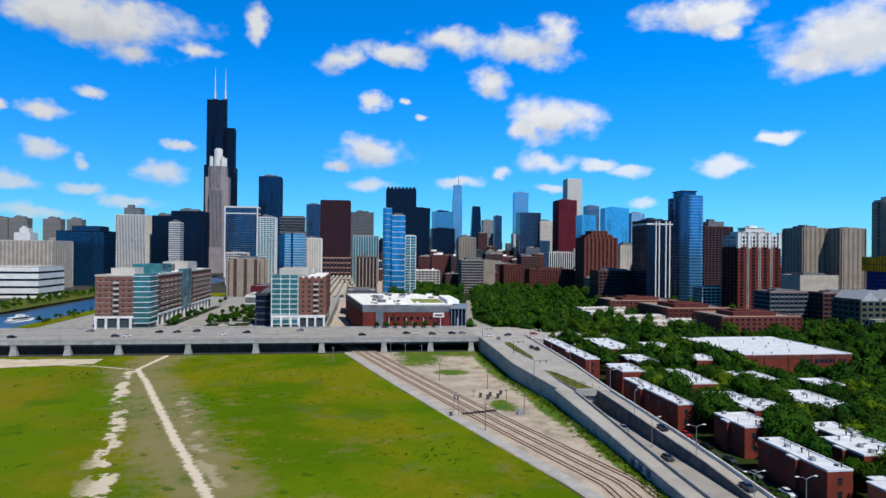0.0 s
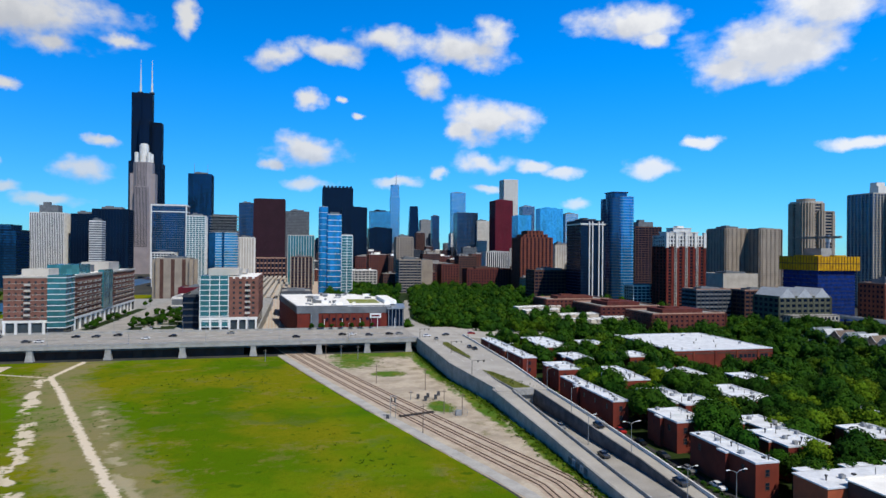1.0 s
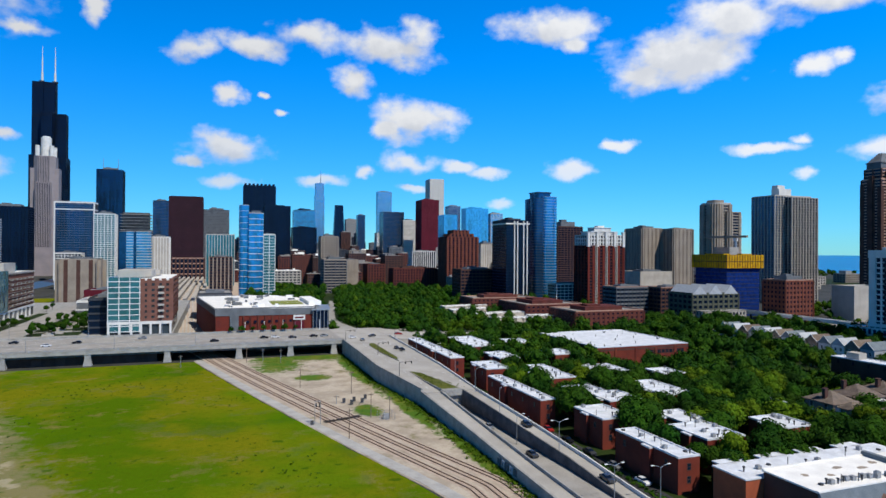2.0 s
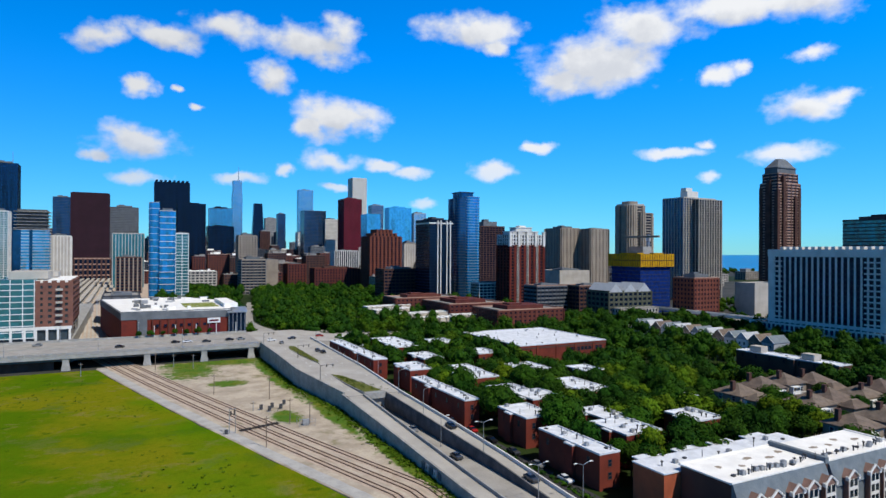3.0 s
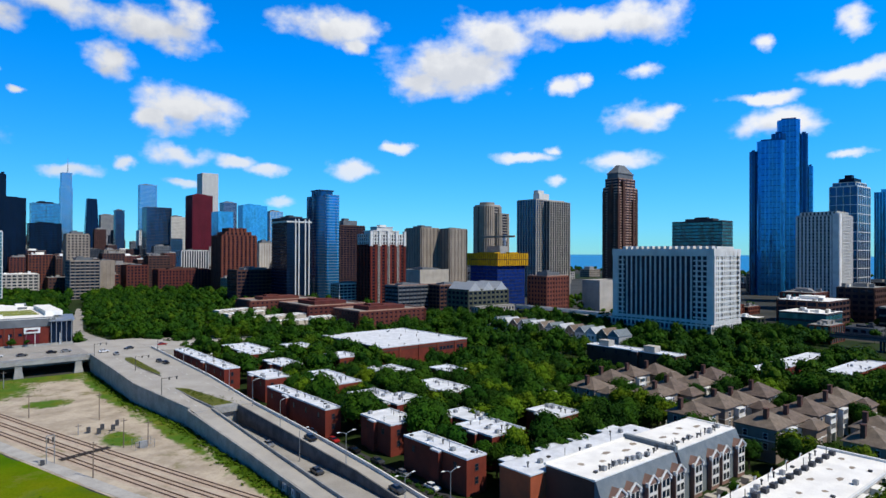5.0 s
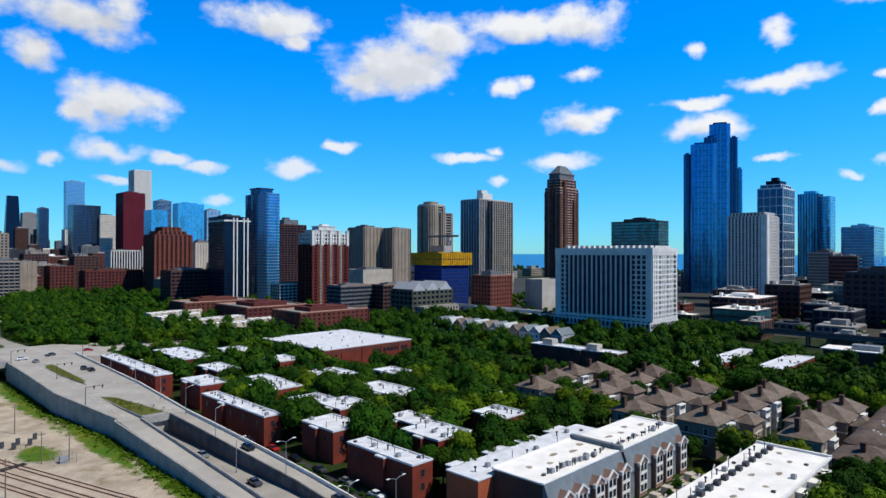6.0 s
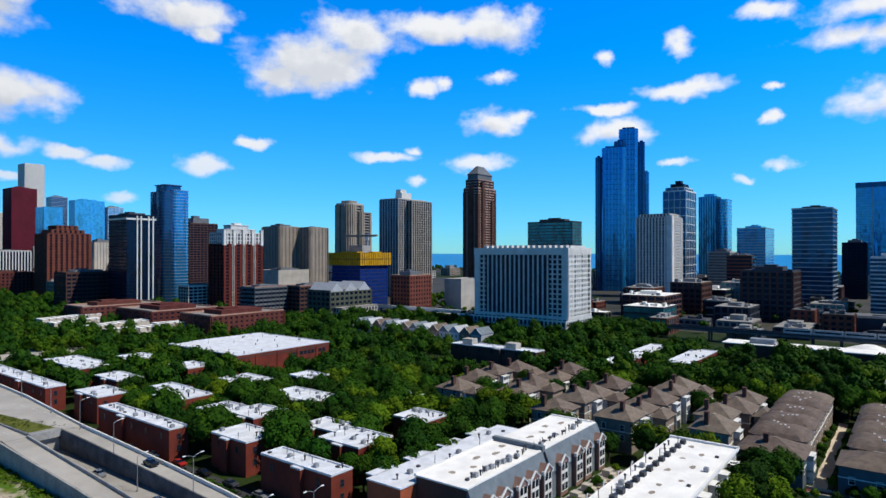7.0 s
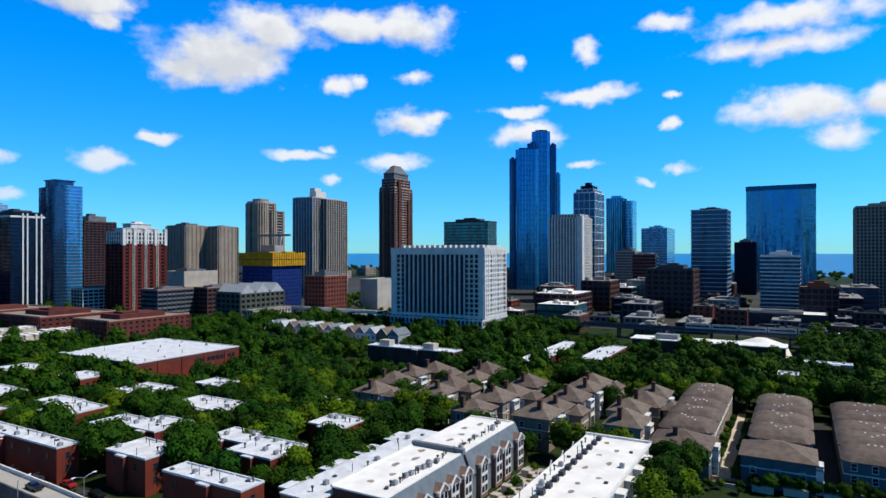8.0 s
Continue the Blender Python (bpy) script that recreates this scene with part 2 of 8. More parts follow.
M_TRUNK = mat("bark", (0.09, 0.065, 0.045), (0.05, 0.04, 0.03), scale=3.0, fine=15.0, bump=0.5)
M_LAWN = mat("lawn", (0.10, 0.13, 0.012), (0.065, 0.075, 0.012), scale=0.15, fine=2.0)
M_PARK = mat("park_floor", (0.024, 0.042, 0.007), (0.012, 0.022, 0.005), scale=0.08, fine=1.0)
M_CITY = mat("city_ground", (0.07, 0.066, 0.06), (0.028, 0.032, 0.026), scale=0.02, fine=0.3)
M_VERGE = mat("olive_verge", (0.125, 0.13, 0.02), (0.07, 0.085, 0.016), scale=0.3, fine=2.5, bump=0.4)
M_TYRE = mat("tyre_rubber", (0.015, 0.015, 0.015))
M_MARK = mat("road_paint", (0.7, 0.7, 0.66))


def leaf_mat(name, a, b):
    m = mat(name, a, b, rough=0.9, scale=0.35, fine=2.5, per=0.15, spec=0.08)
    return m


LEAF = [leaf_mat("leaves_deep_green", (0.016, 0.054, 0.003), (0.006, 0.024, 0.002)),
        leaf_mat("leaves_mid_green", (0.032, 0.086, 0.004), (0.012, 0.038, 0.003)),
        leaf_mat("leaves_yellow_green", (0.095, 0.155, 0.005), (0.04, 0.078, 0.003))]


def near_line(w, p, pts):
    """Distance of each spot from a line through pts."""
    best = None
    for a, b in zip(pts, pts[1:]):
        d = (b[0] - a[0], b[1] - a[1], 0.0)
        n2 = d[0] * d[0] + d[1] * d[1]
        pa = w.vec("MULTIPLY_ADD", p, (1.0, 1.0, 0.0), (-a[0], -a[1], 0.0))
        h = w.math("MINIMUM", w.math("MAXIMUM", w.vec("DOT_PRODUCT", pa, (d[0] / n2, d[1] / n2, 0.0)), 0.0), 1.0)
        along = w.vec("SCALE", d)
        w.put(w.last.inputs["Scale"], h)
        q = w.vec("LENGTH", w.vec("SUBTRACT", pa, along))
        best = q if best is None else w.math("MINIMUM", best, q)
    return best


def field_mat():
    """Rough meadow: green and straw patches, worn brown spots."""
    m = bpy.data.materials.new("meadow")
    m.use_nodes = True
    w = Nodes(m.node_tree)
    b = m.node_tree.nodes["Principled BSDF"]
    p = w.n("ShaderNodeTexCoord").outputs["Object"]
    n1, n2, n3, n4 = w.noise(p, 0.02, 6.0, 0.6), w.noise(p, 0.07, 6.0, 0.7), w.noise(p, 1.1, 5.0, 0.65), w.noise(p, 0.011, 4.0)
    n5 = w.noise(p, 0.25, 6.0, 0.7)
    c = w.mix(w.ramp(n1, 0.42, 0.58), rgb(0.068, 0.130, 0.003), rgb(0.155, 0.158, 0.006))
    c = w.mix(w.ramp(n2, 0.52, 0.66, 0.0, 0.8), c, rgb(0.20, 0.165, 0.045))
    west = w.ramp(w.math("ADD", w.vec("DOT_PRODUCT", p, (0.93, 0.37, 0.0)), w.math("MULTIPLY", n1, 60.0)), -285.0, -225.0, 0.75, 0.0)
    c = w.mix(west, c, w.mix(w.ramp(n5, 0.4, 0.62), rgb(0.15, 0.145, 0.005), rgb(0.19, 0.16, 0.02)))
    c = w.mix(w.ramp(n4, 0.48, 0.60, 0.0, 0.7), c, rgb(0.075, 0.16, 0.003))
    c = w.mix(w.ramp(n5, 0.52, 0.68, 0.0, 0.45), c, rgb(0.06, 0.10, 0.003))
    c = w.mix(w.ramp(n3, 0.45, 0.75, 0.0, 0.4), c, rgb(0.07, 0.085, 0.004))
    main = near_line(w, p, ((-234, -65), (-236, -103), (-224, -129), (-203, -179), (-187, -217), (-169, -258), (-150, -310)))
    wear = w.ramp(main, 3.0, 26.0, 0.27, 0.0)
    bare = w.ramp(w.math("ADD", w.math("MULTIPLY", n2, 0.5), w.math("ADD", w.math("MULTIPLY", n5, 0.5), wear)), 0.58, 0.78, 0.0, 0.75)
    c = w.mix(bare, c, rgb(0.22, 0.185, 0.10))
    c = w.mix(w.ramp(w.noise(p, 0.16, 3.0, 0.5), 0.62, 0.72, 0.0, 0.75), c, rgb(0.03, 0.085, 0.004))
    c = w.mix(w.ramp(w.noise(p, 0.035, 5.0, 0.6), 0.55, 0.68, 0.0, 0.6), c, rgb(0.038, 0.105, 0.004))
    # pale tracks trodden through the grass, ragged and broken
    rag = w.math("ADD", w.math("MULTIPLY", w.noise(p, 0.5, 5.0, 0.65), 2.6), w.math("MULTIPLY", n5, 2.2))
    pale = rgb(0.62, 0.53, 0.41)
    c = w.mix(w.ramp(w.math("ADD", main, rag), 3.1, 4.1, 0.95, 0.0), c, pale)
    side = near_line(w, p, ((-330, -86), (-279, -88), (-259, -93), (-238, -103)))
    c = w.mix(w.ramp(w.math("ADD", side, rag), 2.6, 3.6, 0.8, 0.0), c, pale)
    rut = near_line(w, p, ((-237, -109), (-228, -144), (-215, -184), (-206, -212), (-202, -229), (-195, -247), (-190, -280)))
    gaps = w.math("MULTIPLY", w.ramp(w.noise(p, 0.09, 4.0, 0.6), 0.40, 0.58, 1.0, 0.0), 4.5)
    c = w.mix(w.ramp(w.math("ADD", w.math("ADD", rut, rag), gaps), 4.3, 6.0, 0.85, 0.0), c, pale)
    for pts in (((-203, -233), (-197, -254), (-192, -280)), ((-200.5, -163), (-190, -192), (-174, -238), (-167, -255))):
        c = w.mix(w.ramp(w.math("ADD", w.math("ADD", near_line(w, p, pts), rag), gaps), 3.0, 6.0, 0.6, 0.0), c, rgb(0.42, 0.36, 0.25))
    w.put(b.inputs["Base Color"], c)
    b.inputs["Roughness"].default_value = 0.9
    b.inputs["Specular IOR Level"].default_value = 0.0
    bn = w.n("ShaderNodeBump")
    bn.inputs["Strength"].default_value, bn.inputs["Distance"].default_value = 0.6, 0.4
    w.put(bn.inputs["Height"], n3)
    w.put(b.inputs["Normal"], bn.outputs[0])
    return m


M_FIELD = field_mat()


# x, y and half sizes of the grass that has grown over the gravel
WEEDS = [(-103, -80, 13, 24), (-86, -64, 23, 17), (-92, -121, 8, 7), (-82, -183, 5, 9), (-70.5, -112, 4.5, 52), (-67.5, -186, 3.6, 40), (-65.0, -238, 2.4, 40)]


def yard_mat():
    """Pale gravel with weeds coming through in patches and grey stains."""
    m = bpy.data.materials.new("weedy_gravel")
    m.use_nodes = True
    w = Nodes(m.node_tree)
    b = m.node_tree.nodes["Principled BSDF"]
    p = w.n("ShaderNodeTexCoord").outputs["Object"]
    n1, n2, n3 = w.noise(p, 0.03, 6.0, 0.65), w.noise(p, 0.1, 6.0, 0.7), w.noise(p, 1.5, 5.0, 0.6)
    c = w.mix(w.ramp(n2, 0.38, 0.62), rgb(0.48, 0.41, 0.32), rgb(0.34, 0.285, 0.22))
    c = w.mix(w.ramp(n3, 0.45, 0.75, 0.0, 0.5), c, rgb(0.27, 0.22, 0.17))
    weeds = w.math("ADD", w.math("MULTIPLY", n1, 0.6), w.math("MULTIPLY", n2, 0.4))
    c = w.mix(w.ramp(weeds, 0.56, 0.63, 0.0, 0.7), c, rgb(0.16, 0.15, 0.05))
    grow = None
    for x, y, rx, ry in WEEDS:
        d = w.vec("LENGTH", w.vec("MULTIPLY_ADD", p, (1 / rx, 1 / ry, 0.0), (-x / rx, -y / ry, 0.0)))
        grow = d if grow is None else w.math("SMOOTH_MIN", grow, d, 0.2)
    grow = w.math("ADD", grow, w.math("ADD", w.math("MULTIPLY", w.math("SUBTRACT", weeds, 0.5), 3.0), w.math("MULTIPLY", w.math("SUBTRACT", w.noise(p, 0.3, 5.0, 0.65), 0.5), 1.7)))
    turf = w.mix(w.ramp(n2, 0.4, 0.65), rgb(0.05, 0.125, 0.003), rgb(0.13, 0.15, 0.012))
    c = w.mix(w.ramp(grow, 0.7, 1.2, 0.97, 0.0), c, turf)
    w.put(b.inputs["Base Color"], c)
    b.inputs["Roughness"].default_value = 0.95
    b.inputs["Specular IOR Level"].default_value = 0.1
    bn = w.n("ShaderNodeBump")
    bn.inputs["Strength"].default_value, bn.inputs["Distance"].default_value = 0.5, 0.25
    w.put(bn.inputs["Height"], n3)
    w.put(b.inputs["Normal"], bn.outputs[0])
    return m


M_YARD = yard_mat()


def water_mat(name, col):
    m = bpy.data.materials.new(name)
    m.use_nodes = True
    w = Nodes(m.node_tree)
    b = m.node_tree.nodes["Principled BSDF"]
    p = w.n("ShaderNodeTexCoord").outputs["Object"]
    n = w.noise(p, 0.004, 4.0)
    w.put(b.inputs["Base Color"], w.mix(n, rgb(*col), rgb(*[c * 0.7 for c in col])))
    b.inputs["Roughness"].default_value = 0.35
    b.inputs["Specular IOR Level"].default_value = 0.25
    bn = w.n("ShaderNodeBump")
    bn.inputs["Strength"].default_value, bn.inputs["Distance"].default_value = 0.5, 0.3
    w.put(bn.inputs["Height"], w.noise(p, 0.4, 3.0))
    w.put(b.inputs["Normal"], bn.outputs[0])
    return m


M_LAKE = water_mat("lake_water", (0.0, 0.19, 0.44))
M_RIVER = water_mat("river_water", (0.015, 0.10, 0.23))


# ---------------------------------------------------------------- mesh tools
class MB:
    """Collects faces for one mesh."""

    def __init__(self):
        self.v, self.f = [], []

    def face(self, *pts):
        n = len(self.v)
        self.v += [tuple(p) for p in pts]
        self.f.append(tuple(range(n, n + len(pts))))
        return self

    def hexa(self, c):
        n = len(self.v)
        self.v += [tuple(p) for p in c]
        self.f += [tuple(n + i for i in q) for q in ((0, 3, 2, 1), (4, 5, 6, 7), (0, 1, 5, 4), (1, 2, 6, 5), (2, 3, 7, 6), (3, 0, 4, 7))]
        return self

    def box(self, x0, y0, z0, x1, y1, z1, taper=0.0):
        t = taper
        return self.hexa([(x0, y0, z0), (x1, y0, z0), (x1, y1, z0), (x0, y1, z0), (x0 + t, y0 + t, z1), (x1 - t, y0 + t, z1), (x1 - t, y1 - t, z1), (x0 + t, y1 - t, z1)])

    def prism(self, pts, z0, z1, k=1.0):
        """Upright prism over a counter-clockwise outline; k shrinks its top."""
        n, m = len(self.v), len(pts)
        cx, cy = sum(p[0] for p in pts) / m, sum(p[1] for p in pts) / m
        self.v += [(p[0], p[1], z0) for p in pts] + [(cx + (p[0] - cx) * k, cy + (p[1] - cy) * k, z1) for p in pts]
        self.f += [tuple(n + i for i in reversed(range(m))), tuple(n + m + i for i in range(m))]
        self.f += [(n + i, n + (i + 1) % m, n + m + (i + 1) % m, n + m + i) for i in range(m)]
        return self

    def cyl(self, x, y, z0, z1, r, r2=None, sides=10):
        r2 = r if r2 is None else r2
        a = [2 * math.pi * i / sides for i in range(sides)]
        n = len(self.v)
        self.v += [(x + r * math.cos(t), y + r * math.sin(t), z0) for t in a] + [(x + r2 * math.cos(t), y + r2 * math.sin(t), z1) for t in a]
        self.f += [tuple(n + i for i in reversed(range(sides))), tuple(n + sides + i for i in range(sides))]
        self.f += [(n + i, n + (i + 1) % sides, n + sides + (i + 1) % sides, n + sides + i) for i in range(sides)]
        return self

    def rod(self, a, b, r, r2=None, sides=5):
        a, b = Vector(a), Vector(b)
        r2 = r if r2 is None else r2
        d = (b - a).normalized()
        u = d.orthogonal().normalized()
        s = d.cross(u)
        n = len(self.v)
        for c, q in ((a, r), (b, r2)):
            for i in range(sides):
                t = 2 * math.pi * i / sides
                self.v.append(tuple(c + q * (math.cos(t) * u + math.sin(t) * s)))
        self.f += [tuple(n + i for i in reversed(range(sides))), tuple(n + sides + i for i in range(sides))]
        self.f += [(n + i, n + (i + 1) % sides, n + sides + (i + 1) % sides, n + sides + i) for i in range(sides)]
        return self

    def ring(self, x0, y0, x1, y1, z0, z1, o=0.25):
        """A band round a rectangle, standing out by o."""
        n = len(self.v)
        for g, z in ((0, z0), (o, z0), (o, z1), (0, z1)):
            self.v += [(x0 - g, y0 - g, z), (x1 + g, y0 - g, z), (x1 + g, y1 + g, z), (x0 - g, y1 + g, z)]
        for k in range(3):
            for i in range(4):
                j = (i + 1) % 4
                self.f.append((n + 4 * k + i, n + 4 * k + j, n + 4 * k + 4 + j, n + 4 * k + 4 + i))
        return self

    def mesh(self, name, material):
        me = bpy.data.meshes.new(name)
        me.from_pydata(self.v, [], self.f)
        me.materials.append(material)
        me.update()
        return me


def part(name, mb, material, parent, label="", at=(0, 0, 0), kind=""):
    me = mb.mesh(name, material) if isinstance(mb, MB) else mb
    ob = new(name, me)
    ob.parent = parent
    ob.location = at
    return tagged(ob, label, kind=kind)


def thing(name, x, y, z, label, category, group="", kind="", rz=0.0):
    e = new(name)
    e.empty_display_size = 0.5
    e.matrix_basis = pose(x, y, z, 0, 0, rz)
    return tagged(e, label, category, group, kind)


def solid(name, mb, material, label, category, group="", kind="", at=(0, 0, 0)):
    ob = new(name, mb.mesh(name, material))
    ob.location = at
    return tagged(ob, label, category, group, kind)


def structure(name, mb, material, label="", at=(0, 0, 0)):
    return solid(name, mb, material, label, name.split("_")[0], kind="structure", at=at)


def facade(parent, x0, y0, x1, y1, z0, z1, bands=None, storey=3.6, band=1.2, piers=None, bay=4.0, pier=0.6, out=0.3, sides="swen"):
    """Spandrel bands and upright piers standing proud of a box."""
    if bands:
        b = MB()
        n = max(1, round((z1 - z0) / storey))
        s = (z1 - z0) / n
        for i in range(n + 1):
            za = z0 + i * s - band / 2
            b.ring(x0, y0, x1, y1, max(z0 + 0.02, za), min(z1 + 0.4, za + band), out)
        part("spandrel_grid", b, bands, parent, kind="stuff")
    if piers:
        p = MB()
        o = out + 0.12
        nx, ny = max(1, round((x1 - x0) / bay)), max(1, round((y1 - y0) / bay))
        for i in range(nx + 1):
            c = x0 + (x1 - x0) * i / nx
            p.box(c - pier / 2, y0 - o, z0, c + pier / 2, y0 + 0.1, z1)
            if "n" in sides:
                p.box(c - pier / 2, y1 - 0.1, z0, c + pier / 2, y1 + o, z1)
        for i in range(ny + 1):
            c = y0 + (y1 - y0) * i / ny
            p.box(x0 - o, c - pier / 2, z0, x0 + 0.1, c + pier / 2, z1)
            p.box(x1 - 0.1, c - pier / 2, z0, x1 + o, c + pier / 2, z1)
        part("pier_grid", p, piers, parent, kind="stuff")


def tower(label, x, y, w, d, h, body, bands=None, piers=None, storey=3.6, band=1.0, bay=4.5, pier=0.7, plant=4.0, plant_mat=None, z0=0.0, name="skyscraper", cat="skyscraper", roof=None, inset=0.22, steps=(), out=0.3):
    """A high-rise with its south-west corner at x, y. steps: further shafts (dx0, dy0, dx1, dy1, top)."""
    t = thing(name, x, y, z0, label, cat)
    h -= z0
    part("body", MB().box(0, 0, 0, w, d, h), body, t)
    facade(t, 0, 0, w, d, 0, h, bands, storey, band, piers, bay, pier, out)
    edge = M_ROSE if name == "brick_building" else bands or piers or body
    if name == "city_block":
        rr_ = random.Random(int(x * 3 + y * 7))
        top = MB().box(-0.2, -0.2, h, w + 0.2, d + 0.2, h + 0.5).box(w * 0.3, d * 0.3, h, w * 0.6, d * 0.7, h + plant)
        for _ in range(4):
            a, b = rr_.uniform(1, w - 5), rr_.uniform(1, d - 5)
            top.box(a, b, h, a + rr_.uniform(1.5, 4), b + rr_.uniform(1.5, 4), h + rr_.uniform(1.2, 3.5))
        part("roof", top, roof or M_GROOF, t)
        return t
    par = MB()
    for q in ((0, 0, w, 0.5), (0, d - 0.5, w, d), (0, 0.5, 0.5, d - 0.5), (w - 0.5, 0.5, w, d - 0.5)):
        par.box(q[0], q[1], h, q[2], q[3], h + 1.2)
    part("parapet", par, edge, t)
    part("roof", MB().box(0.5, 0.5, h, w - 0.5, d - 0.5, h + 0.15), roof or M_GROOF, t)
    for a0, b0, a1, b1, top in steps:
        part("upper_shaft", MB().box(a0, b0, h - 0.5, a1, b1, top), body, t)
        facade(t, a0, b0, a1, b1, h + 1, top, bands, storey, band, piers, bay, pier, out)
    if plant:
        i = inset
        part("roof_plant", MB().box(w * i, d * i, h, w * (1 - i), d * (1 - i), h + plant).box(w * 0.3, d * 0.35, h + plant, w * 0.5, d * 0.6, h + plant * 1.4), plant_mat or M_GREY, t)
    return t


def rounded(x0, y0, x1, y1, r, n=5):
    """Outline of a rectangle; r: corner radii from the south-west corner on, counter-clockwise."""
    pts = []
    for (cx, cy, a0), q in zip(((x0, y0, 180), (x1, y0, 270), (x1, y1, 0), (x0, y1, 90)), r):
        if q <= 0:
            pts.append((cx, cy))
            continue
        ox, oy = cx + (q if cx == x0 else -q), cy + (q if cy == y0 else -q)
        pts += [(ox + q * math.cos(radians(a0 + 90 * k / n)), oy + q * math.sin(radians(a0 + 90 * k / n))) for k in range(n + 1)]
    return pts


def poly_ring(m, pts, z0, z1, out):
    """A band round an outline, standing out from it."""
    k = len(pts)
    cx, cy = sum(p[0] for p in pts) / k, sum(p[1] for p in pts) / k
    far = []
    for x, y in pts:
        d = math.hypot(x - cx, y - cy)
        far.append((x + (x - cx) / d * out, y + (y - cy) / d * out))
    n = len(m.v)
    for ring, z in ((pts, z0), (far, z0), (far, z1), (pts, z1)):
        m.v += [(x, y, z) for x, y in ring]
    for r in range(3):
        for i in range(k):
            j = (i + 1) % k
            m.f.append((n + r * k + i, n + r * k + j, n + r * k + k + j, n + r * k + k + i))


def round_shaft(parent, name, pts, z0, z1, body, bands=None, storey=3.3, band=0.6, out=0.35, piers=None, every=1, pier=0.7):
    """A shaft over any outline, with floor bands and upright piers at its corners."""
    sh = part(name, MB().prism(pts, z0, z1), body, parent)
    if bands:
        m = MB()
        n = max(1, round((z1 - z0) / storey))
        for i in range(n + 1):
            za = z0 + i * (z1 - z0) / n
            poly_ring(m, pts, max(z0, za - band / 2), za + band / 2, out)
        part("floor_band_grid", m, bands, sh, kind="stuff")
    if piers:
        m = MB()
        for x, y in pts[::every]:
            m.box(x - pier / 2, y - pier / 2, z0, x + pier / 2, y + pier / 2, z1 + 0.3)
        part("pier_grid", m, piers, sh, kind="stuff")
    return sh


# ---------------------------------------------------------------- ground, water
def rise(x, y):
    """Far off the land and the lake lift a little towards the skyline."""
    r = math.hypot(x + 130, y + 400)
    return 37.0 * max(0.0, (r - 1700.0) / 3100.0) ** 1.0


SHORE = 1480.0
RIVER_W, RIVER_E = -436.0, -377.0


def make_ground():
    xs = [-4600, -3400, -2400, -1700, -1100, -800, -600, RIVER_W - 8, RIVER_W, RIVER_E, RIVER_E + 6, -250, -60, 150, 500, 900, 1200, SHORE, SHORE + 5, 2000, 2800, 3700, 4600]
    ys = [-4600, -3400, -2400, -1700, -1000, -600, -300, -60, 120, 300, 600, 1000, 1500, 2000, 2600, 3300, 4000, 4600]
    m = MB()
    for y in ys:
        for x in xs:
            z = rise(x, y)
            if RIVER_W <= x <= RIVER_E or x > SHORE:
                z -= 5
            m.v.append((x, y, z))
    k = len(xs)
    for j in range(len(ys) - 1):
        for i in range(k - 1):
            a = j * k + i
            m.f.append((a, a + 1, a + 1 + k, a + k))
    structure("ground", m, M_CITY, "grey and brown city ground out to the skyline")
    lake = MB()
    lx = [SHORE - 2, 1700, 2000, 2400, 2900, 3500, 4100, 4590]
    for y in ys:
        for x in lx:
            lake.v.append((x, y, rise(x, y) - 2.0))
    k = len(lx)
    for j in range(len(ys) - 1):
        for i in range(k - 1):
            a = j * k + i
            lake.f.append((a, a + 1, a + 1 + k, a + k))
    structure("water_lake", lake, M_LAKE, "deep blue open lake reaching the horizon")
    structure("water_river", MB().box(RIVER_W - 1, -900, -5, RIVER_E + 1, 1500, -3), M_RIVER, "calm blue river between grassy banks")


make_ground()


def strip(pts, widths, z, thick=0.05, wob=0.0, seed=0):
    """A flat band along a line of points, with a ragged edge."""
    rnd = random.Random(seed)
    m = MB()
    dense = []
    for (a, wa), (b, wb) in zip(zip(pts, widths), zip(pts[1:], widths[1:])):
        n = max(2, int(math.dist(a, b) / 1.2))
        for i in range(n):
            t = i / n
            dense.append((a[0] + (b[0] - a[0]) * t, a[1] + (b[1] - a[1]) * t, wa + (wb - wa) * t))
    dense.append((*pts[-1], widths[-1]))
    left, right = [], []
    for i, (x, y, w) in enumerate(dense):
        p, q = dense[max(0, i - 1)], dense[min(len(dense) - 1, i + 1)]
        d = Vector((q[0] - p[0], q[1] - p[1])).normalized()
        l, r = ((w / 2) * max(0.03, 1 + 1.6 * wob * noise.noise((x * 0.12, y * 0.12, seed + s)) + 0.7 * wob * noise.noise((x * 0.6, y * 0.6, seed + s))) for s in (0.0, 9.0))
        left.append((x - d.y * l, y + d.x * l))
        right.append((x + d.y * r, y - d.x * r))
    n = len(m.v)
    for l, r in zip(left, right):
        m.v += [(*l, z), (*r, z), (*l, z - thick), (*r, z - thick)]
    for i in range(len(left) - 1):
        a = n + 4 * i
        m.f += [(a, a + 1, a + 5, a + 4), (a, a + 4, a + 6, a + 2), (a + 1, a + 3, a + 7, a + 5)]
    return m


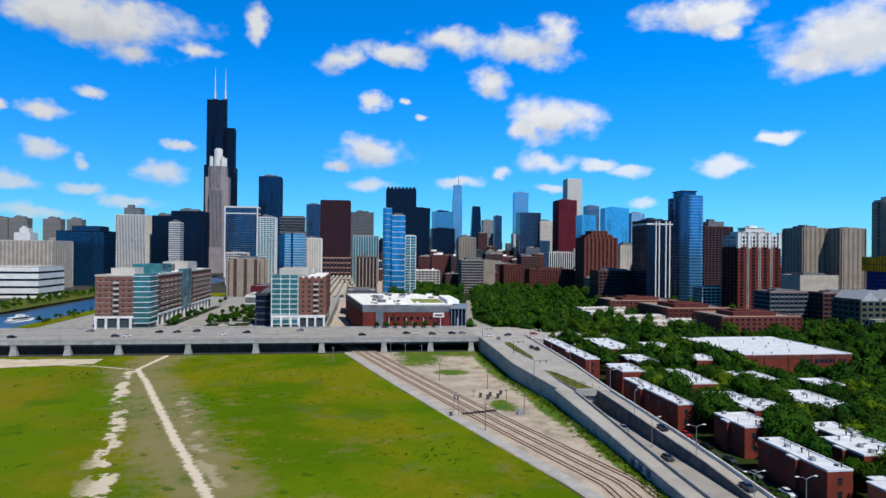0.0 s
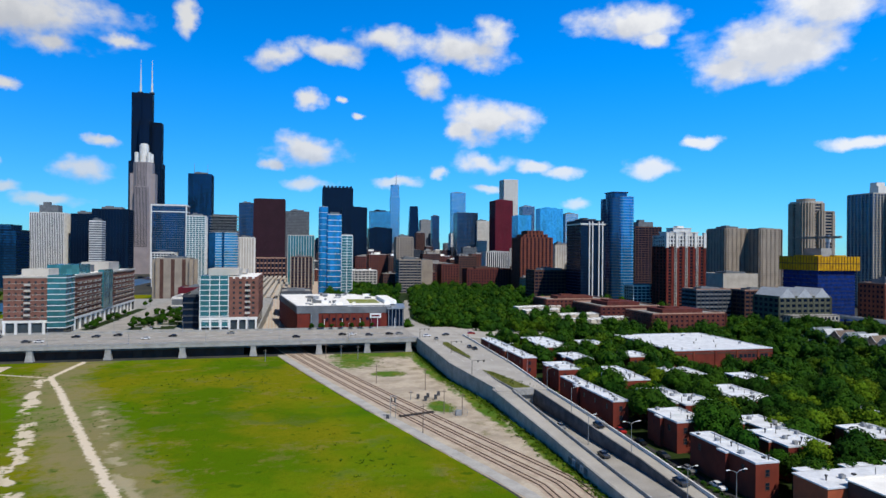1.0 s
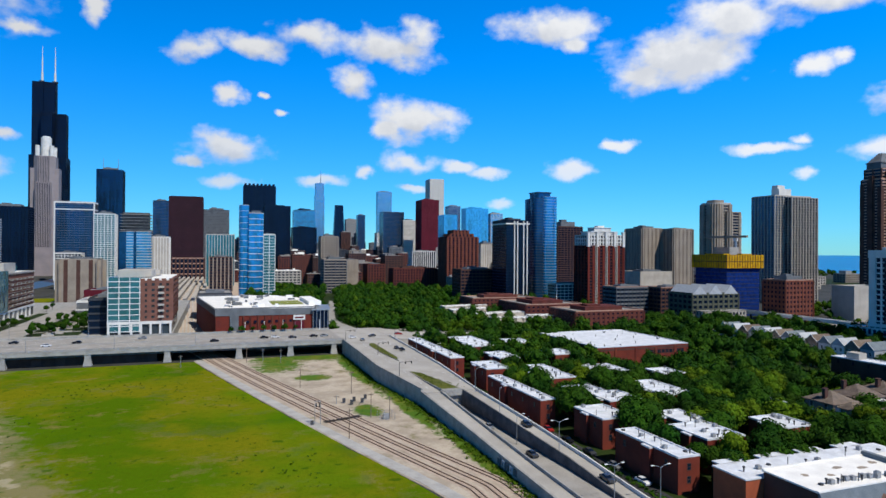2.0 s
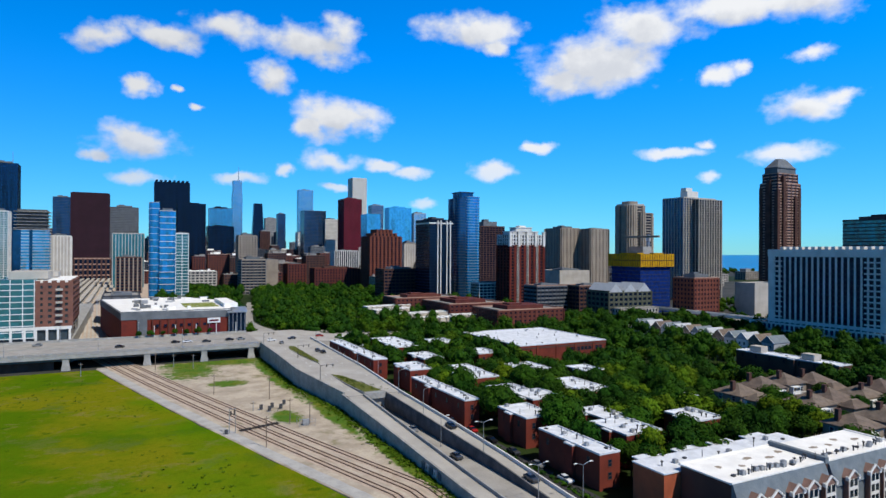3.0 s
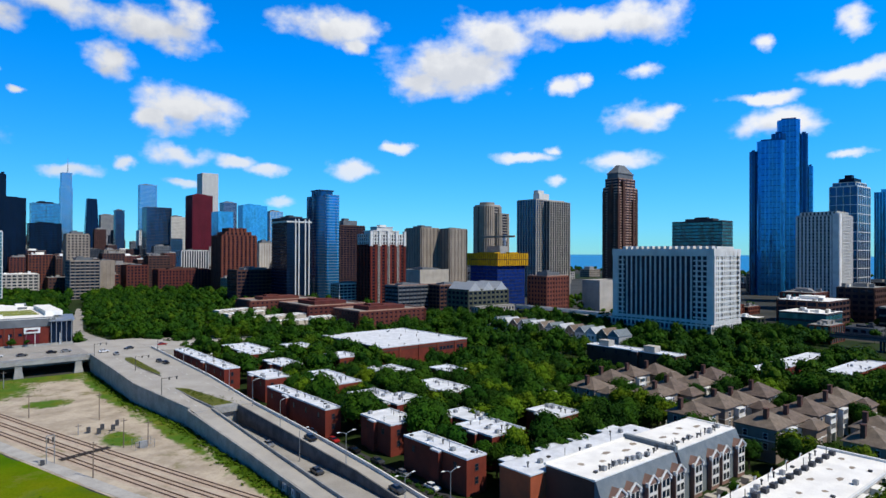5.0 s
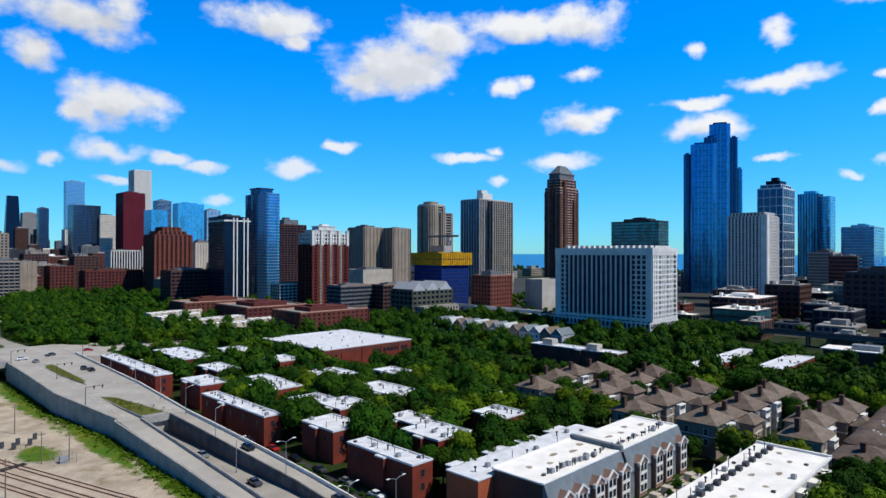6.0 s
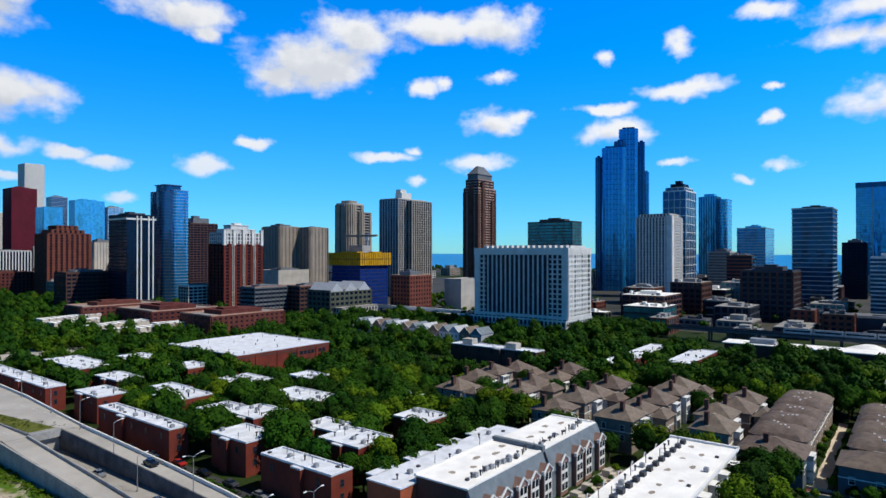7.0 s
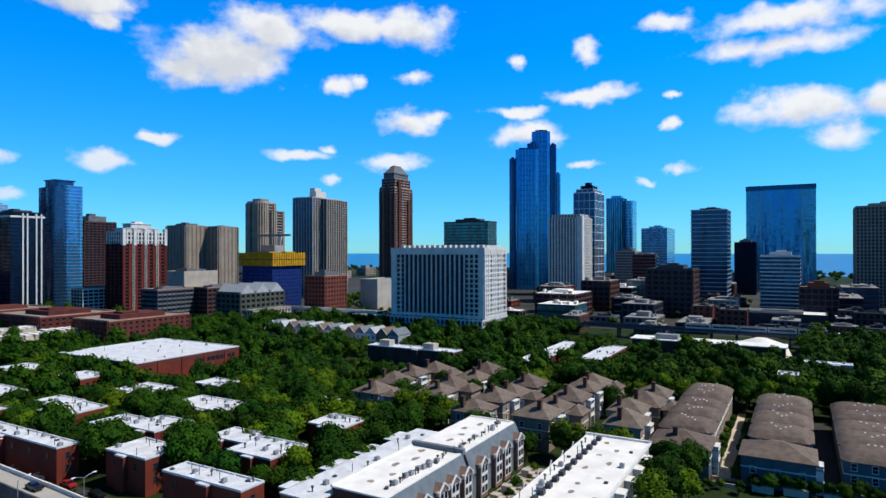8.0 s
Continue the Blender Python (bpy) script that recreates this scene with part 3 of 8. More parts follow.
def blob(cx, cy, rx, ry, z, seed, n=28, rag=0.25):
    """A ragged flat patch."""
    rnd = random.Random(seed)
    o = [rnd.uniform(0, 6) for _ in range(4)]
    pts = []
    for i in range(n):
        t = 2 * math.pi * i / n
        k = 1 + rag * 0.8 * noise.noise((3 * math.cos(t), 3 * math.sin(t), seed)) + rag * 0.5 * noise.noise((9 * math.cos(t), 9 * math.sin(t), seed)) + rag * (0.5 * math.sin(2 * t + o[0]) + 0.35 * math.sin(3 * t + o[1]) + 0.3 * math.sin(5 * t + o[2])) + rnd.uniform(-0.06, 0.06)
        pts.append((cx + rx * k * math.cos(t), cy + ry * k * math.sin(t)))
    return MB().prism(pts, z - 0.05, z)


# meadow west of the tracks; its edge follows the ballast
def line_x(y):
    y = max(y, -268.0)
    return 1.5765e-4 * y * y - 0.24 * y - 157.62


fieldm = MB()
fy = [-64 - 8 * i for i in range(34)]
for y in fy:
    fieldm.v += [(RIVER_E + 8, y, 0.06), (-260, y, 0.06), (-190, y, 0.06), (line_x(y) - 1.0 + random.uniform(-0.6, 0.6), y, 0.06)]
for j in range(len(fy) - 1):
    for i in range(3):
        a = 4 * j + i
        fieldm.f.append((a, a + 4, a + 5, a + 1))
structure("ground_meadow", fieldm, M_FIELD, "patchy green and straw coloured vacant meadow")
structure("ground_bank", MB().box(RIVER_E + 4, -8, -0.5, -296, 420, 0.08), M_FIELD, "grassy river bank beside the apartments")
structure("ground_far_bank", MB().box(RIVER_W - 60, -8, -0.5, RIVER_W - 4, 700, 0.08), M_LAWN, "green far bank of the river")
structure("ground_forecourt", strip([(-420, -88), (-330, -84), (-262, -80)], [26, 30, 12], 0.10, wob=0.2, seed=3), M_DIRT, "bare pale ground below the viaduct")
# railway corridor
structure("ground_ballast", MB().prism([(line_x(-62 - 8 * i) - 0.6, -62 - 8 * i) for i in range(34)] + [(-58, -330), (-60, -253), (-62, -186), (-68, -140), (-67, -62)], -0.2, 0.08), M_YARD, "pale weedy gravel railway land")
structure("path_service", strip([(line_x(-60 - 10 * i) + 1.9, -60 - 10 * i) for i in range(26)], [3.6] * 26, 0.14, wob=0.12, seed=12), M_SERV, "grey service path between meadow and ballast")


def rail_x(y):
    """The middle track: a long gentle curve, straight by the retaining wall."""
    c = max(y, -262.0)
    return 1.42865e-4 * c * c - 0.25203 * c - 146.91 - 0.03 * (y - c)


def rail_at(y, off):
    """A point beside the middle track and the heading of the track there."""
    d = Vector((rail_x(y - 0.5) - rail_x(y + 0.5), -1.0)).normalized()
    return rail_x(y) - d.y * off, y + d.x * off, d


RAIL_Y = [-16 - 3.8 * i for i in range(71)]


def bar_along(offs, z0, z1, taper=0.0):
    """A bar of steady section following the track between two offsets."""
    m = MB()
    for y in RAIL_Y:
        for o, z in ((offs[0], z0), (offs[1], z0), (offs[1] - taper, z1), (offs[0] + taper, z1)):
            x, yy, _ = rail_at(y, o)
            m.v.append((x, yy, z))
    for i in range(len(RAIL_Y) - 1):
        a = 4 * i
        m.f += [(a + k, a + (k + 1) % 4, a + 4 + (k + 1) % 4, a + 4 + k) for k in range(4)]
    m.f += [(3, 2, 1, 0), tuple(len(m.v) - 4 + k for k in range(4))]
    return m


def track(offset, label):
    t = thing("railway_track", 0, 0, 0, label, "railway track", "tracks of the railway corridor")
    for s in (-0.74, 0.74):
        part("rail", bar_along((offset + s - 0.09, offset + s + 0.09), 0.12, 0.34, 0.02), M_RUST, t)
    part("ballast_bed", bar_along((offset - 2.2, offset + 2.2), -0.05, 0.12, 0.5), M_BED, t)
    sl = MB().box(-0.13, -1.3, 0.0, 0.13, 1.3, 0.17).mesh("sleeper", M_SLEEP)
    for i in range(262):
        x, y, d = rail_at(-18 - i, offset)
        o = part("sleeper", sl, M_SLEEP, t)
        o.matrix_basis = pose(x, y, 0, 0, 0, math.degrees(math.atan2(d.y, d.x)))


M_BED = mat("brown_ballast", (0.50, 0.40, 0.32), (0.37, 0.29, 0.225), scale=0.3, fine=3.0, bump=0.5)
for k, off in enumerate((-4.5, 0.0, 4.5)):
    track(off, "rusty railway track on pale gravel ballast")

# ---------------------------------------------------------------- viaduct
DECK = 7.0


def viaduct():
    v = thing("viaduct", 0, 0, 0, "long grey concrete road viaduct on flared piers", "viaduct", kind="structure")
    part("deck", MB().box(-900, -60, DECK - 0.9, -66, -8, DECK), M_DECK, v, "worn grey road deck")
    part("fascia", MB().box(-900, -60.5, DECK - 1.5, -66, -59.9, DECK + 0.25), M_CONC, v)
    rail = MB()
    for i in range(278):
        x = -900 + 3 * i
        rail.box(x, -60.4, DECK + 0.25, x + 0.25, -60.1, DECK + 1.15)
    rail.box(-900, -60.42, DECK + 0.95, -66, -60.08, DECK + 1.15).box(-900, -60.4, DECK + 0.5, -66, -60.12, DECK + 0.62)
    part("railing", rail, M_STEEL, v, "pale metal railing", kind="stuff")
    part("north_parapet", MB().box(-900, -8.4, DECK, -66, -8.0, DECK + 1.0), M_CONC, v)
    part("median", MB().box(-900, -34.6, DECK, -75, -33.4, DECK + 0.25), M_CONC, v)
    part("pavement_south", MB().box(-900, -59.9, DECK, -66, -56.4, DECK + 0.18), M_CONC, v)
    part("pavement_north", MB().box(-900, -12, DECK, -66, -8.4, DECK + 0.18), M_CONC, v)
    # Girders and inner piers take a darker concrete than the outer piers.
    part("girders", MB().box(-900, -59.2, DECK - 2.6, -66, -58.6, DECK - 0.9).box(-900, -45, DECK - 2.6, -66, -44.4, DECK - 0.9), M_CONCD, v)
    for x in (-640, -605, -570, -535, -500, -465, -430, -395, -360, -336, -311, -285, -260, -225, -190, -155, -121, -95, -72):
        part("pier", MB().box(x - 1.9, -60.8, 0, x + 1.9, -57.8, 3.2, 0.55).box(x - 1.35, -60.2, 3.2, x + 1.35, -58.2, DECK - 1.5), M_CONC, v)
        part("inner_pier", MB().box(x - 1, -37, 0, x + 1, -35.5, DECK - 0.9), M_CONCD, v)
    back = MB().box(-900, -56.2, 0, -160, -55.2, DECK - 0.9).box(-116, -40, 0, -66, -39, DECK - 0.9)
    part("back_wall", back, M_BRN, v, "dark brown panelled wall under the deck")
    rel = MB()
    for i in range(60):
        rel.box(-760 + 10 * i, -56.45, 0.6, -760 + 10 * i + 6, -56.2, 4.4)
    part("wall_panels", rel, M_TARPB, v, kind="stuff")
    marks = MB()
    for y in (-49.5, -42, -26.5, -19.5):
        for i in range(110):
            marks.box(-780 + 6.5 * i, y - 0.08, DECK, -780 + 6.5 * i + 3, y + 0.08, DECK + 0.01)
    part("lane_markings", marks, M_MARK, v, kind="stuff")


M_TARPB = mat("dark_rust_panel", (0.10, 0.045, 0.03), (0.06, 0.03, 0.025), scale=0.3)
viaduct()
structure("ground_podium", MB().box(-330, -8, 0, -156.2, 260, DECK - 0.01), M_CONC, "raised concrete podium north of the viaduct")

# ---------------------------------------------------------------- ramps down from the viaduct
def slab(name, prof, label, material=None, thick=None):
    """A road slab: rows of (y, x west, x east, z)."""
    m = MB()
    for (y, a, b, z), (y2, a2, b2, z2) in zip(prof, prof[1:]):
        lo, lo2 = (z - thick, z2 - thick) if thick else (-0.3, -0.3)
        m.hexa([(a, y, lo), (a2, y2, lo2), (b2, y2, lo2), (b, y, lo), (a, y, z), (a2, y2, z2), (b2, y2, z2), (b, y, z)])
    m.f = [tuple(reversed(q)) for q in m.f]
    return structure(name, m, material or M_ASPH, label)


def wall_along(name, prof, w, material, label):
    """A wall along rows of (y, x, z low, z high)."""
    m = MB()
    for (y, x, l, h), (y2, x2, l2, h2) in zip(prof, prof[1:]):
        m.hexa([(x, y, l), (x2, y2, l2), (x2 + w, y2, l2), (x + w, y, l), (x, y, h), (x2, y2, h2), (x2 + w, y2, h2), (x + w, y, h)])
    m.f = [tuple(reversed(q)) for q in m.f]
    return structure(name, m, material, label)


UP = [(-8, -66, -38, 7.0), (-60, -66, -38, 6.9), (-100, -66, -38.9, 6.7), (-140, -67, -39.9, 6.4)]
slab("road_upper", UP + [(-187, -61.6, -42.0, 5.3)], "wide worn concrete road coming off the viaduct")
slab("road_west_ramp", [(-187, -61.6, -55.9, 5.1), (-233, -61.6, -56.2, 3.0), (-262, -62.4, -57.2, 2.4), (-340, -64, -59.2, 1.2)], "narrow concrete ramp beside the railway")
slab("road_east_ramp", [(-187, -47.6, -42.0, 5.0), (-205, -47.2, -42.0, 4.5), (-235, -47.0, -41.8, 3.4), (-258, -46.4, -41.6, 2.2), (-276, -46.6, -41.6, 1.0), (-292, -47, -41.8, 0.12), (-340, -48, -42, 0.1)], "concrete ramp beside the brick houses")
slab("road_lower", [(-181, -55.9, -47.7, 0.12), (-262, -57.2, -46.6, 0.10), (-340, -59.2, -47, 0.08)], "lower road coming out under the ramps", M_DECK)
wall_along("wall_ramp_west", [(-60, -67.4, 0, 7.9), (-100, -67.4, 0, 7.7), (-140, -67.9, 0, 7.4), (-184, -62.4, 0, 6.2)], 0.6, M_CONC, "long grey concrete retaining wall beside the railway")
wall_along("wall_ramp_west_low", [(-184, -62.9, 0, 5.6), (-233, -62.6, 0, 3.9), (-262, -63.3, 0, 3.3), (-340, -65, 0, 2.1)], 0.6, M_CONC, "stepped grey concrete retaining wall")
wall_along("wall_ramp_inner", [(-187, -56.2, 0, 5.8), (-233, -56.5, 0, 3.8), (-262, -57.5, 0, 3.2), (-340, -59.5, 0, 2.0)], 0.45, M_CONC, "concrete parapet above the lower road")
# Ledge and trench wall: shade is put into their stained concrete colour.
wall_along("wall_ramp_guard", [(-187.3, -55.7, 0, 4.6), (-233, -56.0, 0, 2.9), (-262, -57.0, 0, 2.3), (-340, -59.0, 0, 1.3)], 0.9, M_CONCD, "dark ledge below the ramp parapet, coloured for stains and shade")
wall_along("wall_ramp_trench", [(-187, -48.0, 0, 5.9), (-205, -47.6, 0, 5.2), (-235, -47.4, 0, 4.1), (-258, -46.8, 0, 3.0), (-276, -47.0, 0, 1.8), (-292, -47.4, 0, 1.0)], 0.4, M_CONCD, "dark grey wall between the lower road and the ramp, coloured for stains and shade")
wall_along("wall_ramp_east", [(-50, -38.2, 0, 7.9), (-140, -40.2, 0, 7.2), (-187, -42.3, 0, 5.9), (-205, -42.3, 0, 5.4), (-235, -42.1, 0, 4.3), (-258, -41.9, 0, 3.1), (-276, -41.9, 0, 1.9), (-292, -42.1, 0, 1.1), (-340, -42.3, 0, 1.0)], 0.4, M_WHITE, "pale concrete parapet of the ramp")
structure("wall_portal", MB().box(-55.7, -188.2, 3.9, -48.0, -187.1, 6.05), M_CONC, "concrete beam over the lower road")
# Thin black sheet in place of the unlit depth of the underpass.
structure("ground_tunnel", MB().box(-55.7, -181.4, 0.13, -47.7, -181, 4.9), M_BLACK, "black sheet standing for the darkness inside the underpass")
for nm_, outl, zt in (("road_median", [(-57.6, -80), (-55.6, -73), (-52.8, -73), (-53.2, -122), (-55.0, -128), (-57.4, -104)], 6.85), ("road_median_point", [(-57.0, -150), (-53.2, -155), (-48.1, -187), (-55.7, -187), (-56.8, -170)], 6.15)):
    kx, ky = sum(p[0] for p in outl) / len(outl), sum(p[1] for p in outl) / len(outl)
    structure(nm_ + "_kerb", MB().prism(outl[::-1], 4.9, zt), M_CONC, "pale concrete kerb of the median")
    structure(nm_ + "_grass", MB().prism([(kx + (p[0] - kx) * 0.86, ky + (p[1] - ky) * 0.95) for p in outl[::-1]], zt, zt + 0.12), M_VERGE, "olive grass on the road median")
lines = MB()
for a, b, z0_, z1_ in (((-59, -66), (-59.6, -140), 6.93, 6.45), ((-46, -66), (-45.8, -140), 6.93, 6.45), ((-59, -150), (-58.8, -186), 6.25, 5.4), ((-45.2, -150), (-41.2, -186), 6.25, 5.4)):
    for k in range(int(abs(b[1] - a[1]) / 7)):
        f0, f1 = k * 7 / abs(b[1] - a[1]), (k * 7 + 3) / abs(b[1] - a[1])
        x0, y0, x1, y1 = a[0] + (b[0] - a[0]) * f0, a[1] + (b[1] - a[1]) * f0, a[0] + (b[0] - a[0]) * f1, a[1] + (b[1] - a[1]) * f1
        za, zb = z0_ + (z1_ - z0_) * f0 + 0.05, z0_ + (z1_ - z0_) * f1 + 0.05
        lines.face((x0 - 0.09, y0, za), (x1 - 0.09, y1, zb), (x1 + 0.09, y1, zb), (x0 + 0.09, y0, za))
structure("road_lane_marks", lines, M_MARK, "broken white lane marks")
slab("road_side_street", [(-60, -37, -31, 0.1), (-340, -41, -35, 0.1)], "dark street beside the brick houses", M_DASPH)
structure("road_cross_street", MB().box(-66, -60, 0, 330, -30, 0.6), M_ASPH, "street running on east of the viaduct")
structure("road_approach", MB().hexa([(-38.5, -60, 0.5), (60, -60, 0.5), (60, -8, 0.5), (-38.5, -8, 0.5), (-38.5, -60, 7.0), (60, -60, 0.62), (60, -8, 0.62), (-38.5, -8, 7.0)]), M_ASPH, "street sloping down east of the junction")
slab("road_north", [(300, -13, -5, 0.12), (170, -39, -30.5, 0.15), (90, -53, -44, 2.2), (40, -58, -48.5, 5.0), (-8, -62, -48.5, 6.98)], "grey street running north beside the store", M_DECK)
# Both grounds are coloured dark so that tree shade is part of the colour.
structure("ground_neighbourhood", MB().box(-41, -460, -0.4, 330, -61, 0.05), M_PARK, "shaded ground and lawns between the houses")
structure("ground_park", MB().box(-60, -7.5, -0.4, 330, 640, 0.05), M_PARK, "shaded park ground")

# ---------------------------------------------------------------- skyscrapers
def great_black_tower():
    t = thing("skyscraper", -497, 1278, 0, "giant black stepped skyscraper with two white antennas", "skyscraper")
    tops = {(-1, 0): 442, (0, 0): 442, (0, 1): 368, (1, 0): 368, (0, -1): 368, (1, 1): 270, (-1, -1): 270, (-1, 1): 205, (1, -1): 205}
    s = 22.9
    for (i, j), h in tops.items():
        x0, y0 = (i - 0.5) * s, (j - 0.5) * s
        part("tube", MB().box(x0, y0, 0, x0 + s, y0 + s, h), G_DARK, t)
        b = MB()
        n = int(h / 4)
        for k in range(n):
            if not any(abs(k * 4 - q) < 8 for q in (120, 260, 362, 432)):
                b.ring(x0, y0, x0 + s, y0 + s, k * 4 + 0.1, k * 4 + 1.7, 0.12)
        for q in (120, 262, 364, 434):
            if q < h:
                b.ring(x0, y0, x0 + s, y0 + s, q - 6, q + 6, 0.2)
        for k in range(6):
            c = x0 + s * k / 5
            b.box(c - 0.4, y0 - 0.4, 0, c + 0.4, y0 + 0.1, h)
            c = y0 + s * k / 5
            b.box(x0 + s - 0.1, c - 0.4, 0, x0 + s + 0.4, c + 0.4, h).box(x0 - 0.4, c - 0.4, 0, x0 + 0.1, c + 0.4, h)
        part("tube_frame", b, M_BLACK, t, kind="stuff")
    for x in (-17, 9):
        part("antenna", MB().cyl(x, 0, 442, 466, 2.6, 2.2).cyl(x, 0, 466, 500, 1.5, 1.2).cyl(x, 0, 500, 527, 0.8, 0.4), M_WHITE, t, "white banded antenna")
        part("antenna_base", MB().box(x - 5, -5, 442, x + 5, 5, 446), M_DGREY, t)


def crown_tower():
    t = thing("skyscraper", -470, 1122, 0, "pink granite tower with a round glass crown", "skyscraper")

    def octagon(r, c=0.38):
        k = r * c
        return [(-r, -r + k * 1.2), (-r + k * 1.2, -r), (r - k * 1.2, -r), (r, -r + k * 1.2), (r, r - k * 1.2), (r - k * 1.2, r), (-r + k * 1.2, r), (-r, r - k * 1.2)]

    part("podium", MB().box(-26, -24, 0, 26, 24, 60), M_PINK, t)
    part("shaft", MB().prism(octagon(20), 60, 250), M_PINK, t)
    part("wing", MB().box(-14, -26, 0, 14, 26, 195).box(-26, -12, 0, 26, 12, 225), M_PINK, t)
    ribs = MB()
    for i in range(9):
        x = -12 + 3 * i
        ribs.box(x - 0.5, -26.5, 60, x + 0.5, -26, 193)
        if abs(x) < 12:
            ribs.box(x - 0.4, -20.4, 195, x + 0.4, -20, 248)
    part("ribs", ribs, G_DARK, t, kind="stuff")
    part("crown", MB().cyl(0, 0, 250, 290, 10, 10, 16).cyl(0, 0, 290, 293, 8, 7, 16), M_WHITE, t, "white translucent drum")
    for sx in (-1, 1):
        for sy in (-1, 1):
            part("turret", MB().cyl(13 * sx, 13 * sy, 250, 272, 4.2, 4.2, 10), M_WHITE, t)


great_black_tower()
crown_tower()
ft = tower("dark setback tower with two thin spires", -430, 1459, 62, 50, 268, G_DEEP, M_BLACK, M_BLACK, bay=4, plant=6)
for x in (13, 49):
    part("spire", MB().cyl(x, 20, 268, 300, 0.9, 0.3, 6), M_STEEL, ft)
tower("dark brown ribbed bank tower", -219, 925, 62, 40, 160, M_MAROON, None, M_MAROON, bay=3.0, pier=1.1, plant=0, steps=((3, 3, 59, 37, 162),))
tower("white ribbed tower west of the river", -575, 790, 52, 36, 116, G_DARK, None, M_WHITE, bay=2.6, pier=1.3, plant=14)
tower("dark stepped glass office block", -578, 575, 66, 45, 80, G_DEEP, M_BLACK, None, plant=4, steps=((20, 4, 58, 40, 88),))
tower("dark blue office slab tower", -632, 1008, 18, 30, 128, G_DEEP, M_BLACK)
tower("black steel office tower block", -512, 790, 34, 36, 115, G_DARK, M_BLACK, M_BLACK, plant=5)
tower("grey ribbed slim tower", -416, 560, 16, 18, 94, M_GREY, M_WHITE, None, storey=3.2)
tower("broad black office slab", -468, 752, 56, 36, 122, G_DARK, M_BLACK, M_BLACK, plant=5)
tower("grey apartment slab far west", -1146, 1549, 49, 30, 140, M_GREY, M_TAN, None, plant=6)
tower("grey apartment slab far west", -1072, 1586, 49, 30, 140, M_GREY, M_TAN, None, plant=6)
tower("grey apartment slab far west", -1016, 1610, 42, 30, 140, M_GREY, M_TAN, None, plant=6)
tower("grey apartment slab far west", -1200, 1560, 45, 30, 138, M_GREY, M_TAN, None, plant=6)
tower("pale stone post office hall", -700, 480, 160, 60, 64, M_TAN, None, M_OFFW, bay=5, pier=1.6, plant=0, name="warehouse", cat="warehouse")
tower("pale stone warehouse block", -617, 640, 32, 40, 70, M_TAN, None, M_OFFW, bay=5, plant=0, name="warehouse", cat="warehouse")
tower("pale stone warehouse block", -553, 611, 30, 40, 68, M_TAN, None, M_OFFW, bay=5, plant=0, name="warehouse", cat="warehouse")
tower("white hall with a dome", -725, 751, 26, 26, 80, M_WHITE, None, None, plant=9, plant_mat=M_WHITE, name="hall", cat="hall")
dp = tower("long pale depot with ramps", -660, 330, 175, 60, 32, G_DARK, M_WHITE, None, storey=8, band=5.6, plant=0, roof=M_ROOF, name="depot", cat="depot")
part("blank_bay", MB().box(40, -1.2, 0, 118, 0, 32.5), M_WHITE, dp, "blank pale wall bay")
part("loading_door", MB().box(70, -1.4, 12, 84, -1.1, 16), G_DARK, dp)
part("roof_rail", MB().ring(0, 0, 175, 60, 33.4, 34.6, 0.2), M_OFFW, dp)
tower("low pale depot wing with ramps", -640, 250, 120, 60, 17, G_DARK, M_WHITE, None, storey=6, band=3.4, plant=3, roof=M_ROOF, name="depot", cat="depot")
wf = tower("blue glass office block with a white frame", -400, 866, 62, 34, 140, G_DEEP, M_GREY, M_DGREY, storey=4.2, band=0.45, bay=4, pier=0.4, plant=0)
part("white_frame", MB().ring(0, 0, 62, 34, 126, 128, 0.7).ring(0, 0, 62, 34, 138, 140.8, 0.8).box(-1, -1, 0, 1.2, 1.2, 140).box(60.8, -1, 0, 63, 1.2, 140), M_WHITE, wf, "white edge frame")
tower("white apartment tower with balconies", -292, 581, 26, 26, 105, G_TEAL, M_WHITE, M_WHITE, storey=3, band=0.8, bay=4)
tower("low white apartment wing", -342, 596, 32, 24, 50, G_WIN, M_WHITE, M_WHITE, storey=3.4, band=0.8, bay=4, plant=3, name="apartment_building", cat="apartment building")
tower("tan and brown loft block with a blank side wall", -282, 330, 34, 34, 45, M_BRN, None, M_TAN, bay=11, pier=7.5, plant=3, name="loft_building", cat="loft building")
ct = thing("skyscraper", -241, 436, 0, "unfinished glass and concrete tower", "skyscraper")
round_shaft(ct, "glass_shaft", rounded(0, 0, 34, 26, (0, 4, 4, 0)), 0, 78, G_SKY, M_OFFW, 3.4, 0.7, 0.6)
part("dark_bay", MB().box(-0.5, -0.8, 0, 7, 3, 78).box(15, -0.8, 0, 18, 3, 78), G_DEEP, ct)
part("bare_core", MB().box(3, 3, 75, 31, 23, 101), M_CONCD, ct, "bare concrete top floors")
for k in range(7):
    part("floor_slab", MB().box(0, 0, 76 + 3.7 * k, 34, 26, 76.5 + 3.7 * k), M_CONC, ct)
tower("cream classical office block", -214, 489, 24, 24, 72, M_OFFW, None, M_WHITE, bay=3.4, pier=1.0, plant=3)
tower("blue glass tower behind the brown one", -279, 1287, 36, 30, 177, G_DEEP, M_DGREY)
tower("grey stone tower with a setback", -159, 1093, 54, 34, 146, M_GREY, M_DGREY, M_GREY, bay=4, plant=5)
tower("pale columned office block with green glass", -147, 643, 42, 34, 80, G_TEAL, None, M_OFFW, bay=4.2, pier=0.9, plant=0)
bt = tower("black tower with a notched roofline", -66, 1291, 80, 44, 224, G_DARK, M_BLACK, M_BLACK, bay=4, plant=0)
for k in range(8):
    part("merlon", MB().box(2 + 10 * k, 0, 224, 7 + 10 * k, 44, 230), M_BLACK, bt)
